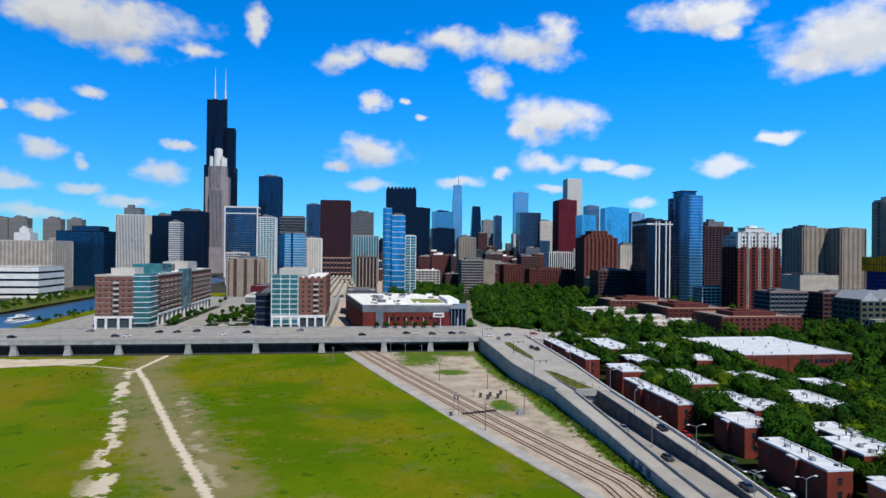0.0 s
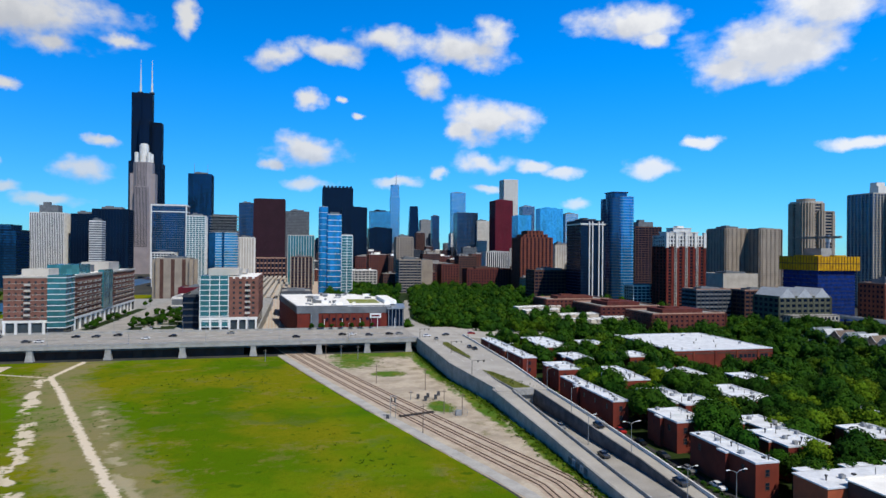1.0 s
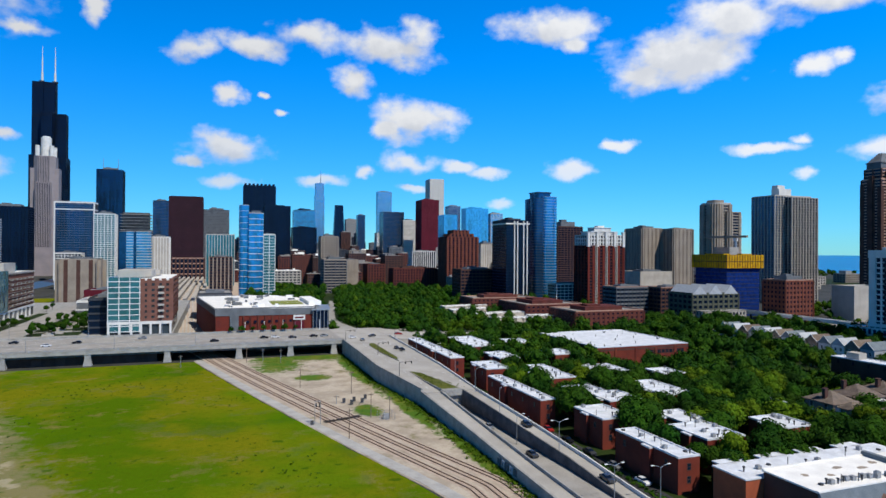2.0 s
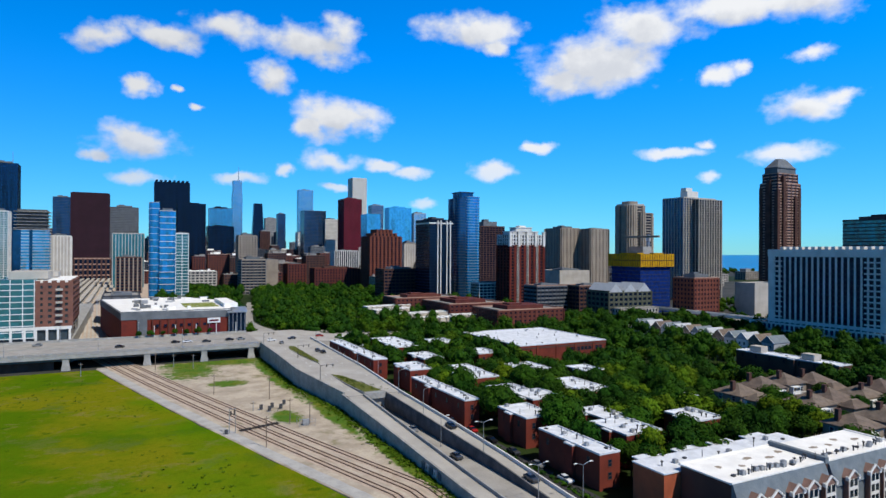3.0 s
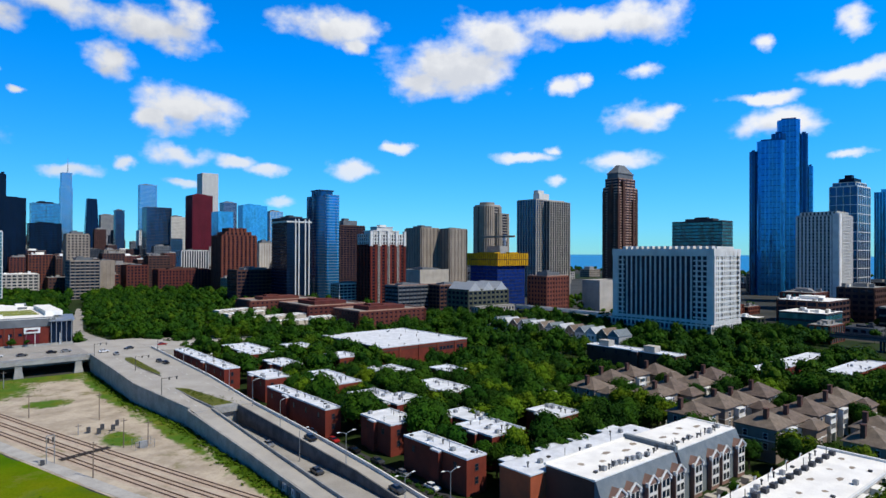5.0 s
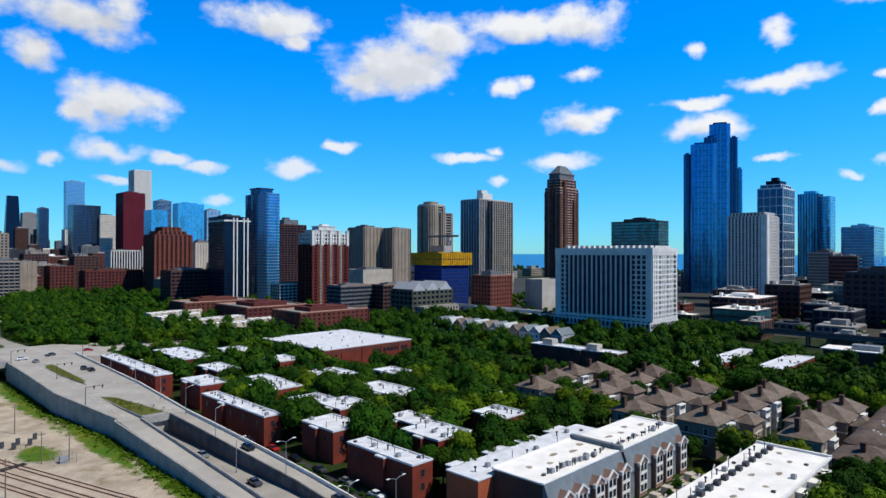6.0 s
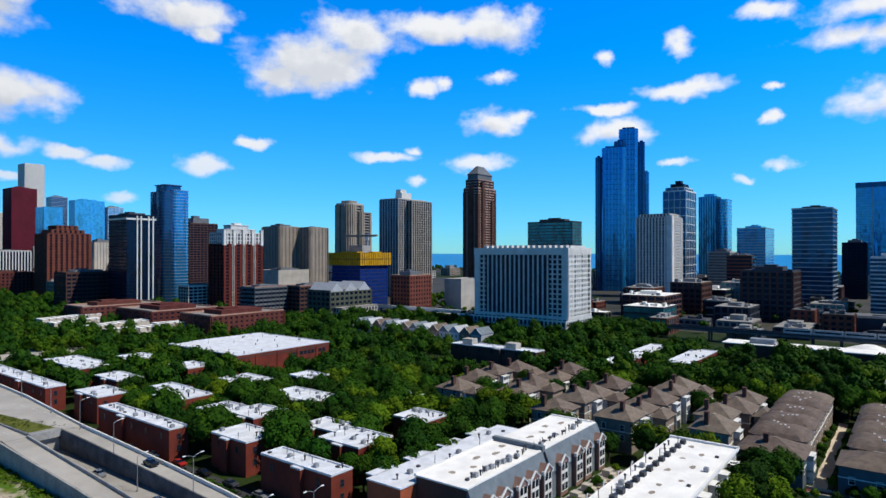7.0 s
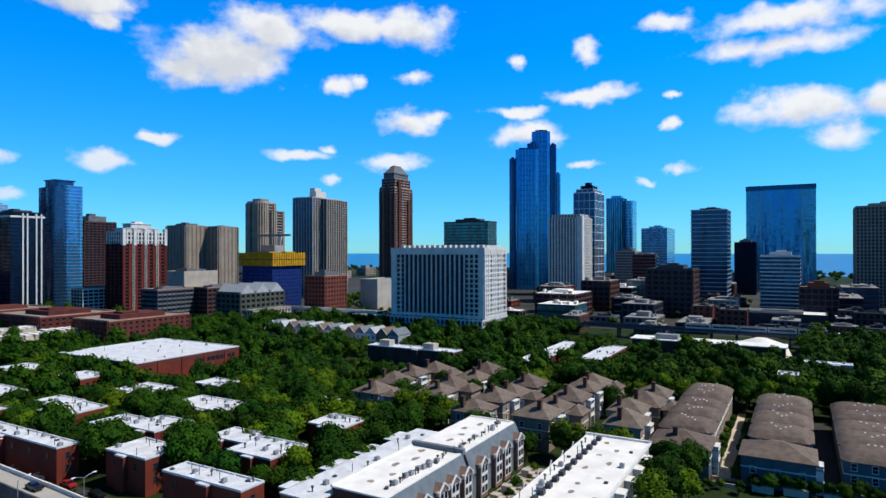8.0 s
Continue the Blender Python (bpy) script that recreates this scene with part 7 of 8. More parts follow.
for k in range(70):
    spots.append((rc.uniform(-1900, -640), rc.uniform(560, 2600), rc.uniform(30, 80), rc.uniform(25, 60), rc.uniform(12, 46), rc.choice((M_TAN, M_OFFW, M_GREY, M_BRN, M_WHITE))))
for k in range(70):
    spots.append((rc.uniform(640, 1120), rc.uniform(-420, 1300), rc.uniform(20, 40), rc.uniform(20, 40), rc.uniform(8, 30), rc.choice((M_TAN, M_OFFW, M_GREY, M_BRN))))
far_blocks("distant masonry city blocks with window bands", spots)

# ---------------------------------------------------------------- trees
def crown_data(rnd, h, r, leaves, lobes, leaf=1.0):
    """Leaf clumps over lumpy lobes round darker cores: verts and faces."""
    v, f = [], []
    spots = []
    for k in range(lobes):
        a = 2 * math.pi * k / lobes + rnd.uniform(-0.4, 0.4)
        q = rnd.uniform(0.25, 0.62) * r if k else 0.0
        spots.append((q * math.cos(a), q * math.sin(a), h * rnd.uniform(0.45, 0.74) if k else h * 0.76, rnd.uniform(0.38, 0.58) * r))
    for cx, cy, cz, s in spots:
        n = len(v)
        k = 0.84 * s
        for ring_z, ring_r, m in ((-0.7, 0.6, 6), (0.0, 1.0, 6), (0.7, 0.62, 6)):
            for i in range(m):
                a = 2 * math.pi * (i + 0.5 * (ring_z == 0)) / m
                v.append((cx + k * ring_r * math.cos(a), cy + k * ring_r * math.sin(a), cz + k * ring_z * 0.9))
        v += [(cx, cy, cz + k * 0.98), (cx, cy, cz - k * 0.9)]
        for i in range(6):
            j = (i + 1) % 6
            f += [(n + i, n + j, n + 6 + i), (n + j, n + 6 + j, n + 6 + i), (n + 6 + i, n + 6 + j, n + 12 + j), (n + 6 + i, n + 12 + j, n + 12 + i), (n + 12 + i, n + 12 + j, n + 18), (n + j, n + i, n + 19)]
    per = leaves // lobes
    for cx, cy, cz, s in spots:
        for _ in range(per):
            z = rnd.uniform(-0.75, 1.0)
            a = rnd.uniform(0, 2 * math.pi)
            q = math.sqrt(1 - z * z)
            d = Vector((q * math.cos(a), q * math.sin(a), z))
            c = Vector((cx, cy, cz)) + d * s * rnd.uniform(0.82, 1.12)
            nn = (d + Vector((rnd.uniform(-0.5, 0.5), rnd.uniform(-0.5, 0.5), rnd.uniform(-0.15, 0.6)))).normalized()
            u = nn.orthogonal().normalized()
            w = nn.cross(u)
            k = r * leaf * rnd.uniform(0.05, 0.105)
            a = rnd.uniform(0, 6.28)
            u, w = math.cos(a) * u + math.sin(a) * w, math.cos(a) * w - math.sin(a) * u
            n = len(v)
            v += [tuple(c - u * k), tuple(c - w * k * 0.7 + nn * k * 0.25), tuple(c + u * k), tuple(c + w * k * 0.7 + nn * k * 0.25)]
            f.append((n, n + 1, n + 2, n + 3))
    return v, f


def trunk_mesh(rnd, h, r):
    m = MB().cyl(0, 0, 0, h * 0.45, 0.028 * h, 0.018 * h, 7)
    for k in range(5):
        a = 2 * math.pi * k / 5 + rnd.uniform(-0.3, 0.3)
        z = h * rnd.uniform(0.3, 0.45)
        m.rod((0, 0, z), (r * 0.5 * math.cos(a), r * 0.5 * math.sin(a), h * rnd.uniform(0.55, 0.7)), 0.011 * h, 0.004 * h)
    m.rod((0, 0, h * 0.44), (0.1, 0.1, h * 0.8), 0.015 * h, 0.005 * h)
    return m.mesh("trunk", M_TRUNK)


TREES = []
for k in range(9):
    rnd = random.Random(300 + k)
    h, r = 9.0, (3.6, 4.2, 3.2)[k % 3]
    v, f = crown_data(rnd, h, r, 1250, 7 + k % 3)
    m = MB()
    m.v, m.f = v, f
    TREES.append((trunk_mesh(rnd, h, r), m.mesh("crown", LEAF[(0, 1, 0, 1, 2, 0, 1, 0, 2)[k]]), k))
TL = {0: "leafy deep green street tree", 1: "leafy mid green garden tree", 2: "bright yellow green garden tree"}


def tree(x, y, s, k, z=0.0, label=""):
    trunk, crown, kk = TREES[k % 9]
    t = thing("tree", x, y, z, label or TL[(0, 1, 0, 1, 2, 0, 1, 0, 2)[k % 9]] + " with a rounded crown", "tree", "street and garden trees", rz=random.Random(int(x * 91 + y * 7)).uniform(0, 360))
    t.scale = (s, s, s * random.Random(int(x * 13 + y)).uniform(0.85, 1.15))
    part("trunk", trunk, M_TRUNK, t)
    part("crown", crown, LEAF[0], t)


def free(x, y, g=1.2):
    return not any(a - g < x < c + g and b - g < y < d + g for a, b, c, d in FOOT)


FOOT += [(30, -163, 102, -139), (225, -385, 240, -250), (104, -240, 158, -185), (-68, -56, -24, -14), (-24, -45, 330, -25), (-70, -345, -36.5, -5), (96, -30, 160, 140), (210, -15, 265, 20), (295, -25, 335, 80), (230, -208, 274, -135), (44, -387, 117, -381), (44, -363.5, 118, -359)]
rt = random.Random(12)
near = []
y = -420.0
while y < -6:
    x = -33.0
    while x < 300:
        px, py = x + rt.uniform(-2.6, 2.6), y + rt.uniform(-2.6, 2.6)
        near.append((px, py))
        x += 6.5
    y += 6.5
near = [(px, py) for px, py in near if free(px, py, 0.6) and not (px < 47 and py < -356)]
near = [(px, py) for px, py in near if rt.random() < (0.3 if 44 < px < 112 and -345 < py < -240 else 0.88) and px > -26]
near.sort(key=lambda p: math.hypot(p[0] + 120, p[1] + 380))
for i, (px, py) in enumerate(near[:230]):
    g = min((max(a - px, px - c, b - py, py - d) for a, b, c, d in FOOT), default=9)
    s = rt.uniform(1.0, 1.62) * (0.88 if g < 1.6 else 1.0)
    tree(px, py, s, rt.randrange(9))


def woods(name, spots, label, leaves, material, seed):
    """Many far trees joined into one object."""
    rnd = random.Random(seed)
    protos = [crown_data(rnd, 9.0, rnd.uniform(3.6, 4.6), leaves, 5, 1.5) for _ in range(6)]
    arrs = [np.array(p[0]) for p in protos]
    verts, faces, n = [], [], 0
    for x, y, s in spots:
        k = rnd.randrange(6)
        a = rnd.uniform(0, 6.28)
        c, q = math.cos(a), math.sin(a)
        p = arrs[k] @ np.array([[c, q, 0], [-q, c, 0], [0, 0, rnd.uniform(0.85, 1.2)]]) * s + (x, y, 0)
        verts += p.tolist()
        faces += [tuple(n + i for i in g) for g in protos[k][1]]
        n += len(p)
        b = len(verts)
        verts += [(x - 0.25, y, 0), (x + 0.25, y, 0), (x, y + 0.3, 0), (x, y, 5 * s)]
        faces += [(b, b + 1, b + 3), (b + 1, b + 2, b + 3), (b + 2, b, b + 3)]
        n += 4
    m = MB()
    m.v, m.f = verts, faces
    solid(name, m, material, label, "trees", kind="stuff")


def wood_leaf(name, a, b, c):
    m = bpy.data.materials.new(name)
    m.use_nodes = True
    w = Nodes(m.node_tree)
    bs = m.node_tree.nodes["Principled BSDF"]
    p = w.n("ShaderNodeTexCoord").outputs["Object"]
    tone = w.ramp(w.noise(p, 0.09, 2.0), 0.40, 0.60)
    col = w.mix(tone, rgb(*a), rgb(*b))
    col = w.mix(w.ramp(w.noise(p, 0.06, 2.0), 0.54, 0.66, 0.0, 0.8), col, rgb(*c))
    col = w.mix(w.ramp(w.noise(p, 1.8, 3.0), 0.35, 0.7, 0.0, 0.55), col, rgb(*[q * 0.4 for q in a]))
    w.put(bs.inputs["Base Color"], col)
    bs.inputs["Roughness"].default_value = 0.7
    bs.inputs["Specular IOR Level"].default_value = 0.06
    return m


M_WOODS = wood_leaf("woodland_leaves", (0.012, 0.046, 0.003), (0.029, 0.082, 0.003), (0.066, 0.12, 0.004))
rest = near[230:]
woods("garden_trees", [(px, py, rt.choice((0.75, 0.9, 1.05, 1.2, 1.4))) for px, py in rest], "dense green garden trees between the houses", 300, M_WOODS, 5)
park = []
y = -4.0
while y < 470:
    x = -98.0 if y > 120 else -60.0
    while x < 175:
        px, py = x + rt.uniform(-4, 4), y + rt.uniform(-4, 4)
        if rt.random() < 0.9 and free(px, py, 1.0) and abs(px - (-53 + max(0.0, py - 60) * 0.165)) > (7.0 if py > 60 else 9.0) and not any(a - 4 < px < c + 4 and b - 6 < py < d + 4 for a, b, c, d in TAKEN) and px < 200 - py * 0.12:
            park.append((px, py, rt.choice((0.65, 0.85, 1.0, 1.15, 1.3, 1.5)) * rt.uniform(0.9, 1.1)))
        x += 8.0
    y += 8.0
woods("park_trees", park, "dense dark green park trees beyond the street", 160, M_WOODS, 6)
far = [(rt.uniform(230, 330), rt.uniform(-130, 0), rt.uniform(0.8, 1.2)) for _ in range(90)]
far += [(rt.uniform(330, 520), rt.uniform(-110, 70), rt.uniform(0.8, 1.2)) for _ in range(120)]
far += [(rt.uniform(1150, 1470), rt.uniform(-700, 900), rt.uniform(1.0, 1.9)) for _ in range(520)]
far += [(rt.uniform(305, 600), rt.uniform(-430, -190), rt.uniform(0.6, 1.1)) for _ in range(150)]
far += [(rt.uniform(240, 420), rt.uniform(-470, -370), rt.uniform(0.8, 1.2)) for _ in range(120)]
LOW = [(300, -246, 324, -234), (336, -232, 366, -202), (368, -222, 412, -188), (416, -196, 446, -172), (338, -290, 368, -268), (372, -282, 406, -258), (404, -262, 426, -244), (330, -325, 370, -305), (456, -226, 490, -200), (498, -236, 520, -210), (524, -256, 564, -226), (484, -330, 518, -306), (574, -244, 594, -220), (500, -424, 560, -394), (432, -301, 472, -264), (398, -396, 438, -326), (440, -404, 470, -378), (500, -379, 530, -348), (540, -174, 576, -137), (596, -312, 640, -277), (560, -440, 604, -412)]
rb = random.Random(23)
count = 0
for _ in range(900):
    x, y, w, d = rb.uniform(312, 640), rb.uniform(-432, -120), rb.uniform(9, 24), rb.uniform(9, 22)
    if count >= 46 or not all(free(x + a * w, y + b * d, 2) for a in (0, 1) for b in (0, 1)) or any(a - 2 < x + w and x < c + 2 and b - 2 < y + d and y < e + 2 for a, b, c, e in LOW):
        continue
    count += 1
    LOW.append((x, y, x + w, y + d))
    m_ = rb.choice((M_BRN, M_DKRED, M_TAN, M_DGREY, M_GREY, M_OLIVE, M_ORG))
    h = rb.choice((5, 7, 9, 12, 15))
    blk = tower("small " + ("dark" if m_ in (M_BRN, M_DKRED, M_DGREY, M_OLIVE) else "pale") + " city building with a flat roof", x, y, w, d, h, G_DARK, m_, m_, storey=rb.uniform(3.2, 4.2), band=rb.uniform(1.2, 2.2), bay=rb.uniform(3.0, 5.0), pier=rb.uniform(1.2, 2.2), plant=rb.uniform(1.2, 2.5), roof=rb.choice((M_ROOF, M_GROOF, M_CONCD, M_DGREY, M_DGREY)), name="city_block", cat="building")
far = [p for p in far if free(p[0], p[1], 2.0) and not any(a - 4 < p[0] < c + 4 and b - 4 < p[1] < d + 4 for a, b, c, d in LOW)]
woods("distant_trees", far, "distant green trees by the lake and tracks", 70, M_WOODS, 7)
bank = [(rt.uniform(RIVER_W - 40, RIVER_W - 6), rt.uniform(60, 520), rt.uniform(0.4, 0.8)) for _ in range(170)]
bank += [(rt.uniform(RIVER_E + 4, RIVER_E + 16), rt.uniform(80, 400), rt.uniform(0.3, 0.6)) for _ in range(60)]
woods("bank_shrubs", bank, "bushy green shrubs along the river bank", 80, M_WOODS, 8)
for k in range(96):
    px, py = rt.uniform(-258, -204), rt.uniform(8, 200) * (1.0 if k % 2 else 0.5)
    tree(px if not -250.5 < px < -235.5 else px + 18, py, rt.uniform(0.35, 0.66), rt.randrange(4), DECK, "small green plaza tree in paving")
for k in range(7):
    tree(-124 + 6.2 * k, -10.5, 0.5, k % 4, DECK, "small green street tree by the store")

# weeds: low tufts over the meadow
rw = random.Random(55)
tuft = MB()
for _ in range(2600):
    y = rw.uniform(-300, -70)
    x = rw.uniform(-330, line_x(y) - 3)
    c = noise.noise((x * 0.03, y * 0.03, 4.0))
    if c < 0.05:
        continue
    s = rw.uniform(0.25, 0.7) * (0.6 + c)
    for j in range(4):
        a = rw.uniform(0, 6.28)
        tuft.face((x, y, 0.05), (x + s * math.cos(a), y + s * math.sin(a), s * rw.uniform(0.5, 0.9)), (x + s * math.cos(a + 0.8), y + s * math.sin(a + 0.8), s * rw.uniform(0.5, 0.9)))
M_WEED = mat("weed_leaves", (0.065, 0.12, 0.006), (0.04, 0.08, 0.004), rough=0.95, spec=0.05)
solid("meadow_tufts", tuft, M_WEED, "scattered green weed tufts in the meadow", "grass", kind="stuff")

def low_weeds(name, spots, label, leafage):
    m = MB()
    for x, y, s in spots:
        for j in range(7):
            a, b = rw.uniform(0, 6.28), rw.uniform(0.3, 1.0)
            cx, cy, cz = x + s * 0.5 * math.cos(a), y + s * 0.5 * math.sin(a), s * b * 0.6
            q = s * 0.35
            m.face((cx - q * math.sin(a), cy + q * math.cos(a), cz - q * 0.4), (cx + q * math.cos(a) * 0.6, cy + q * math.sin(a) * 0.6, cz), (cx + q * math.sin(a), cy - q * math.cos(a), cz + q * 0.2), (cx - q * math.cos(a) * 0.6, cy - q * math.sin(a) * 0.6, cz + q * 0.5))
    solid(name, m, leafage, label, "weeds", kind="stuff")


spots = []
for _ in range(900):
    y = rw.uniform(-300, -66)
    wx = -68.2 if y > -140 else (-68.2 + (y + 140) / -44 * 5 if y > -184 else -63.4)
    spots.append((wx - abs(rw.gauss(0, 1.6)), y, rw.uniform(0.5, 1.3)))
for x, y, rx, ry in WEEDS:
    for _ in range(int(rx * ry * 0.7)):
        a, q = rw.uniform(0, 6.28), math.sqrt(rw.random()) * 1.2
        spots.append((min(x + rx * q * math.cos(a), -63.5), y + ry * q * math.sin(a), rw.uniform(0.2, 0.5)))
low_weeds("wall_weeds", spots, "ragged green weeds along the wall foot", M_WEED)
median = [(rw.uniform(-57.0, -53.6), rw.uniform(-122, -78), rw.uniform(0.3, 0.9)) for _ in range(90)]
for _ in range(130):
    f_ = rw.random()
    median.append((-55 + rw.uniform(-1.0, 9.5 * f_), -155 - 31 * f_, rw.uniform(0.3, 0.8)))
m_ = MB()
for x, y, q in median:
    z = 6.9 if y > -130 else 6.2
    for j in range(5):
        a = rw.uniform(0, 6.28)
        cx, cy = x + q * 0.4 * math.cos(a), y + q * 0.4 * math.sin(a)
        m_.face((cx - q * 0.4, cy, z), (cx, cy - q * 0.3, z + q * 0.5), (cx + q * 0.4, cy, z + q * 0.8), (cx, cy + q * 0.3, z + q * 0.3))
solid("median_shrubs", m_, M_WEED, "low green shrubs on the road medians", "shrubs", kind="stuff")
hedge = [(rw.uniform(-38.0, -36.2), rw.uniform(-300, -70), rw.uniform(0.6, 1.6)) for _ in range(420)]
low_weeds("fence_weeds", hedge, "dark scrub between the ramp and the street", M_WOODS)

# ---------------------------------------------------------------- street furniture, cars
def lamp_meshes():
    pole = MB().cyl(0, 0, 0, 0.5, 0.22, 0.2, 8).cyl(0, 0, 0.5, 8.2, 0.11, 0.07, 8).mesh("pole", M_STEEL)
    arms = []
    for s in (-1, 1):
        m = MB().rod((0, 0, 8.1), (s * 0.9, 0, 8.55), 0.06).rod((s * 0.9, 0, 8.55), (s * 2.0, 0, 8.75), 0.05)
        arms.append(m.mesh("arm", M_STEEL))
    head = MB().hexa([(-0.45, -0.16, 0), (0.45, -0.16, 0), (0.45, 0.16, 0), (-0.45, 0.16, 0), (-0.35, -0.1, 0.16), (0.35, -0.1, 0.16), (0.35, 0.1, 0.16), (-0.35, 0.1, 0.16)]).mesh("lamp_head", M_WINF)
    return pole, arms, head


LAMP = lamp_meshes()


def lamp(x, y, z, double=True, rz=0.0):
    t = thing("street_lamp", x, y, z, "tall grey steel street lamp with " + ("two curved arms" if double else "one curved arm"), "street lamp", "street lamps", rz=rz)
    part("pole", LAMP[0], M_STEEL, t)
    for i in ((0, 1) if double else (1,)):
        a = part("arm", LAMP[1][i], M_STEEL, t)
        part("lamp_head", LAMP[2], M_WINF, a, at=((-2.2, 2.2)[i], 0, 8.7))


for x, y, z in ((-46.2, -253, 2.45), (-46.8, -217, 4.05), (-43.4, -189, 4.9), (-42.4, -166, 5.75), (-41.0, -138, 6.4), (-40.3, -108, 6.65)):
    lamp(x, y, z, y < -230)
lamp(-50.2, -236, 0.1, False)
lamp(-48.6, -281, 0.08)
lamp(-39.3, -285, 0.05)
for x in range(-660, -70, 37):
    lamp(x, -57.6, DECK + 0.18, False, 90)
    lamp(x + 18, -10.6, DECK + 0.18, False, -90)


def car_parts():
    prof = [(-2.2, 0.35), (2.2, 0.35), (2.25, 0.75), (1.9, 0.95), (1.0, 1.02), (-1.9, 1.02), (-2.25, 0.9)]
    body = MB()
    for s in (-0.88, 0.88):
        body.face(*[(x, s, z) for x, z in (prof if s < 0 else prof[::-1])])
    for (x, z), (x2, z2) in zip(prof, prof[1:] + prof[:1]):
        body.face((x, -0.88, z), (x, 0.88, z), (x2, 0.88, z2), (x2, -0.88, z2))
    body.f = [tuple(reversed(q)) for q in body.f]
    cabin = MB().hexa([(-1.7, -0.8, 1.0), (1.0, -0.8, 1.0), (1.0, 0.8, 1.0), (-1.7, 0.8, 1.0), (-1.2, -0.62, 1.45), (0.3, -0.62, 1.45), (0.3, 0.62, 1.45), (-1.2, 0.62, 1.45)])
    roof = MB().box(-1.2, -0.63, 1.45, 0.3, 0.63, 1.5)
    wheel = MB()
    n = 12
    for s in (-0.1, 0.1):
        wheel.v += [(0.33 * math.cos(2 * math.pi * i / n), s, 0.33 * math.sin(2 * math.pi * i / n)) for i in range(n)]
    wheel.f += [tuple(range(n)), tuple(reversed(range(n, 2 * n)))] + [(i, n + i, n + (i + 1) % n, (i + 1) % n) for i in range(n)]
    return body, cabin, roof, wheel.mesh("wheel", M_TYRE)


M_CAR = {"black": mat("black_car_paint", (0.012, 0.012, 0.014), rough=0.25, spec=0.5), "white": mat("white_car_paint", (0.75, 0.75, 0.75), rough=0.25, spec=0.5), "silver": mat("silver_car_paint", (0.4, 0.41, 0.42), rough=0.25, metal=0.6, spec=0.5), "red": mat("red_car_paint", (0.35, 0.02, 0.02), rough=0.25, spec=0.5), "grey": mat("grey_car_paint", (0.08, 0.085, 0.095), rough=0.25, metal=0.4, spec=0.5)}
BODY, CABIN, CROOF, WHEEL = car_parts()
CARM = {c: (BODY.mesh("body", m), CROOF.mesh("car_roof", m)) for c, m in M_CAR.items()}
CABM = CABIN.mesh("cabin_glass", G_DARK)


def car(x, y, z, rz, colour, pitch=0.0):
    t = thing("car", x, y, z, colour + " saloon car on the worn road", "car", "cars on the roads")
    t.matrix_basis = pose(x, y, z, 0, pitch, rz)
    part("body", CARM[colour][0], M_TYRE, t)
    part("cabin_glass", CABM, G_DARK, t)
    part("car_roof", CARM[colour][1], M_TYRE, t)
    for a in (-1.35, 1.4):
        for b in (-0.8, 0.8):
            part("wheel", WHEEL, M_TYRE, t, at=(a, b, 0.33))


for x, y, rz, c in ((-320, -44, 0, "black"), (-268, -42.3, 0, "grey"), (-262, -42.5, 0, "white"), (-250, -26, 180, "black"), (-240, -26, 180, "grey"), (-230, -22, 180, "black"), (-200, -30, 180, "black"), (-170, -22, 180, "silver"), (-133, -44, 0, "black"), (-107, -38.5, 0, "black"), (-101, -38.5, 0, "white"), (-92, -42, 0, "grey"), (-80, -40, 0, "black"), (-74, -40, 0, "silver"), (-212, -38, 0, "white"), (-290, -20, 180, "silver"), (-360, -38, 0, "grey"), (-345, -22, 180, "red"), (-60, -52, 0, "white"), (-57, -63, 90, "silver"), (-46.6, -95, 270, "grey"), (-45.5, -101, 270, "black"), (-48, -48, 200, "grey"), (-30, -40, 0, "red")):
    car(x, y, DECK + 0.01 if x < -59 else (6.86 if y > -70 else 6.75) - (0.6 if x > -40 else 0), rz, c)
car(-44.4, -231, 3.6, 270, "black", 2.4)
car(-51, -247, 0.13, 270, "grey")
car(-51, -218.5, 0.13, 270, "silver")
car(-44.2, -272, 1.3, 270, "grey", 3.0)
for k in range(9):
    car(-34.2 - k * 0.12, -180 - 11.7 * k, 0.12, 270, ("black", "grey", "silver", "white", "red")[k % 5])

# poles, cabinets and fences on the railway land
for x, y, h in ((-82.4, -157, 9), (-83.4, -194, 8.5), (-77.6, -196.5, 7.5), (-118, -75, 8), (-110, -72, 6.5), (-102, -80, 7), (-91, -172, 3.5), (-148, -78, 6), (-95, -215, 9), (-100, -140, 8)):
    t = thing("utility_pole", x, y, 0, "slim dark utility pole on gravel", "utility pole", "utility poles")
    part("shaft", MB().cyl(0, 0, 0, h, 0.16, 0.11, 7), M_WOOD if h > 7 else M_STEEL, t)
    part("crossarm", MB().box(-0.9, -0.07, h - 0.8, 0.9, 0.07, h - 0.6), M_WOOD, t)
for x, y in ((-88.2, -171.7), (-84.2, -170.7), (-79.5, -168.3), (-86, -175), (-81.8, -173.5)):
    t = thing("switch_cabinet", x, y, 0.08, "small dark railway switch cabinet on legs", "switch cabinet", "railway cabinets")
    part("case", MB().box(-0.5, -0.4, 0.4, 0.5, 0.4, 1.9), M_VENT, t)
    part("leg", MB().box(-0.45, -0.35, 0, -0.35, 0.35, 0.4), M_STEEL, t)
    part("leg", MB().box(0.35, -0.35, 0, 0.45, 0.35, 0.4), M_STEEL, t)
cg = thing("fenced_enclosure", -79, -197, 0.08, "wire fenced equipment enclosure with a grey cabinet", "fence")
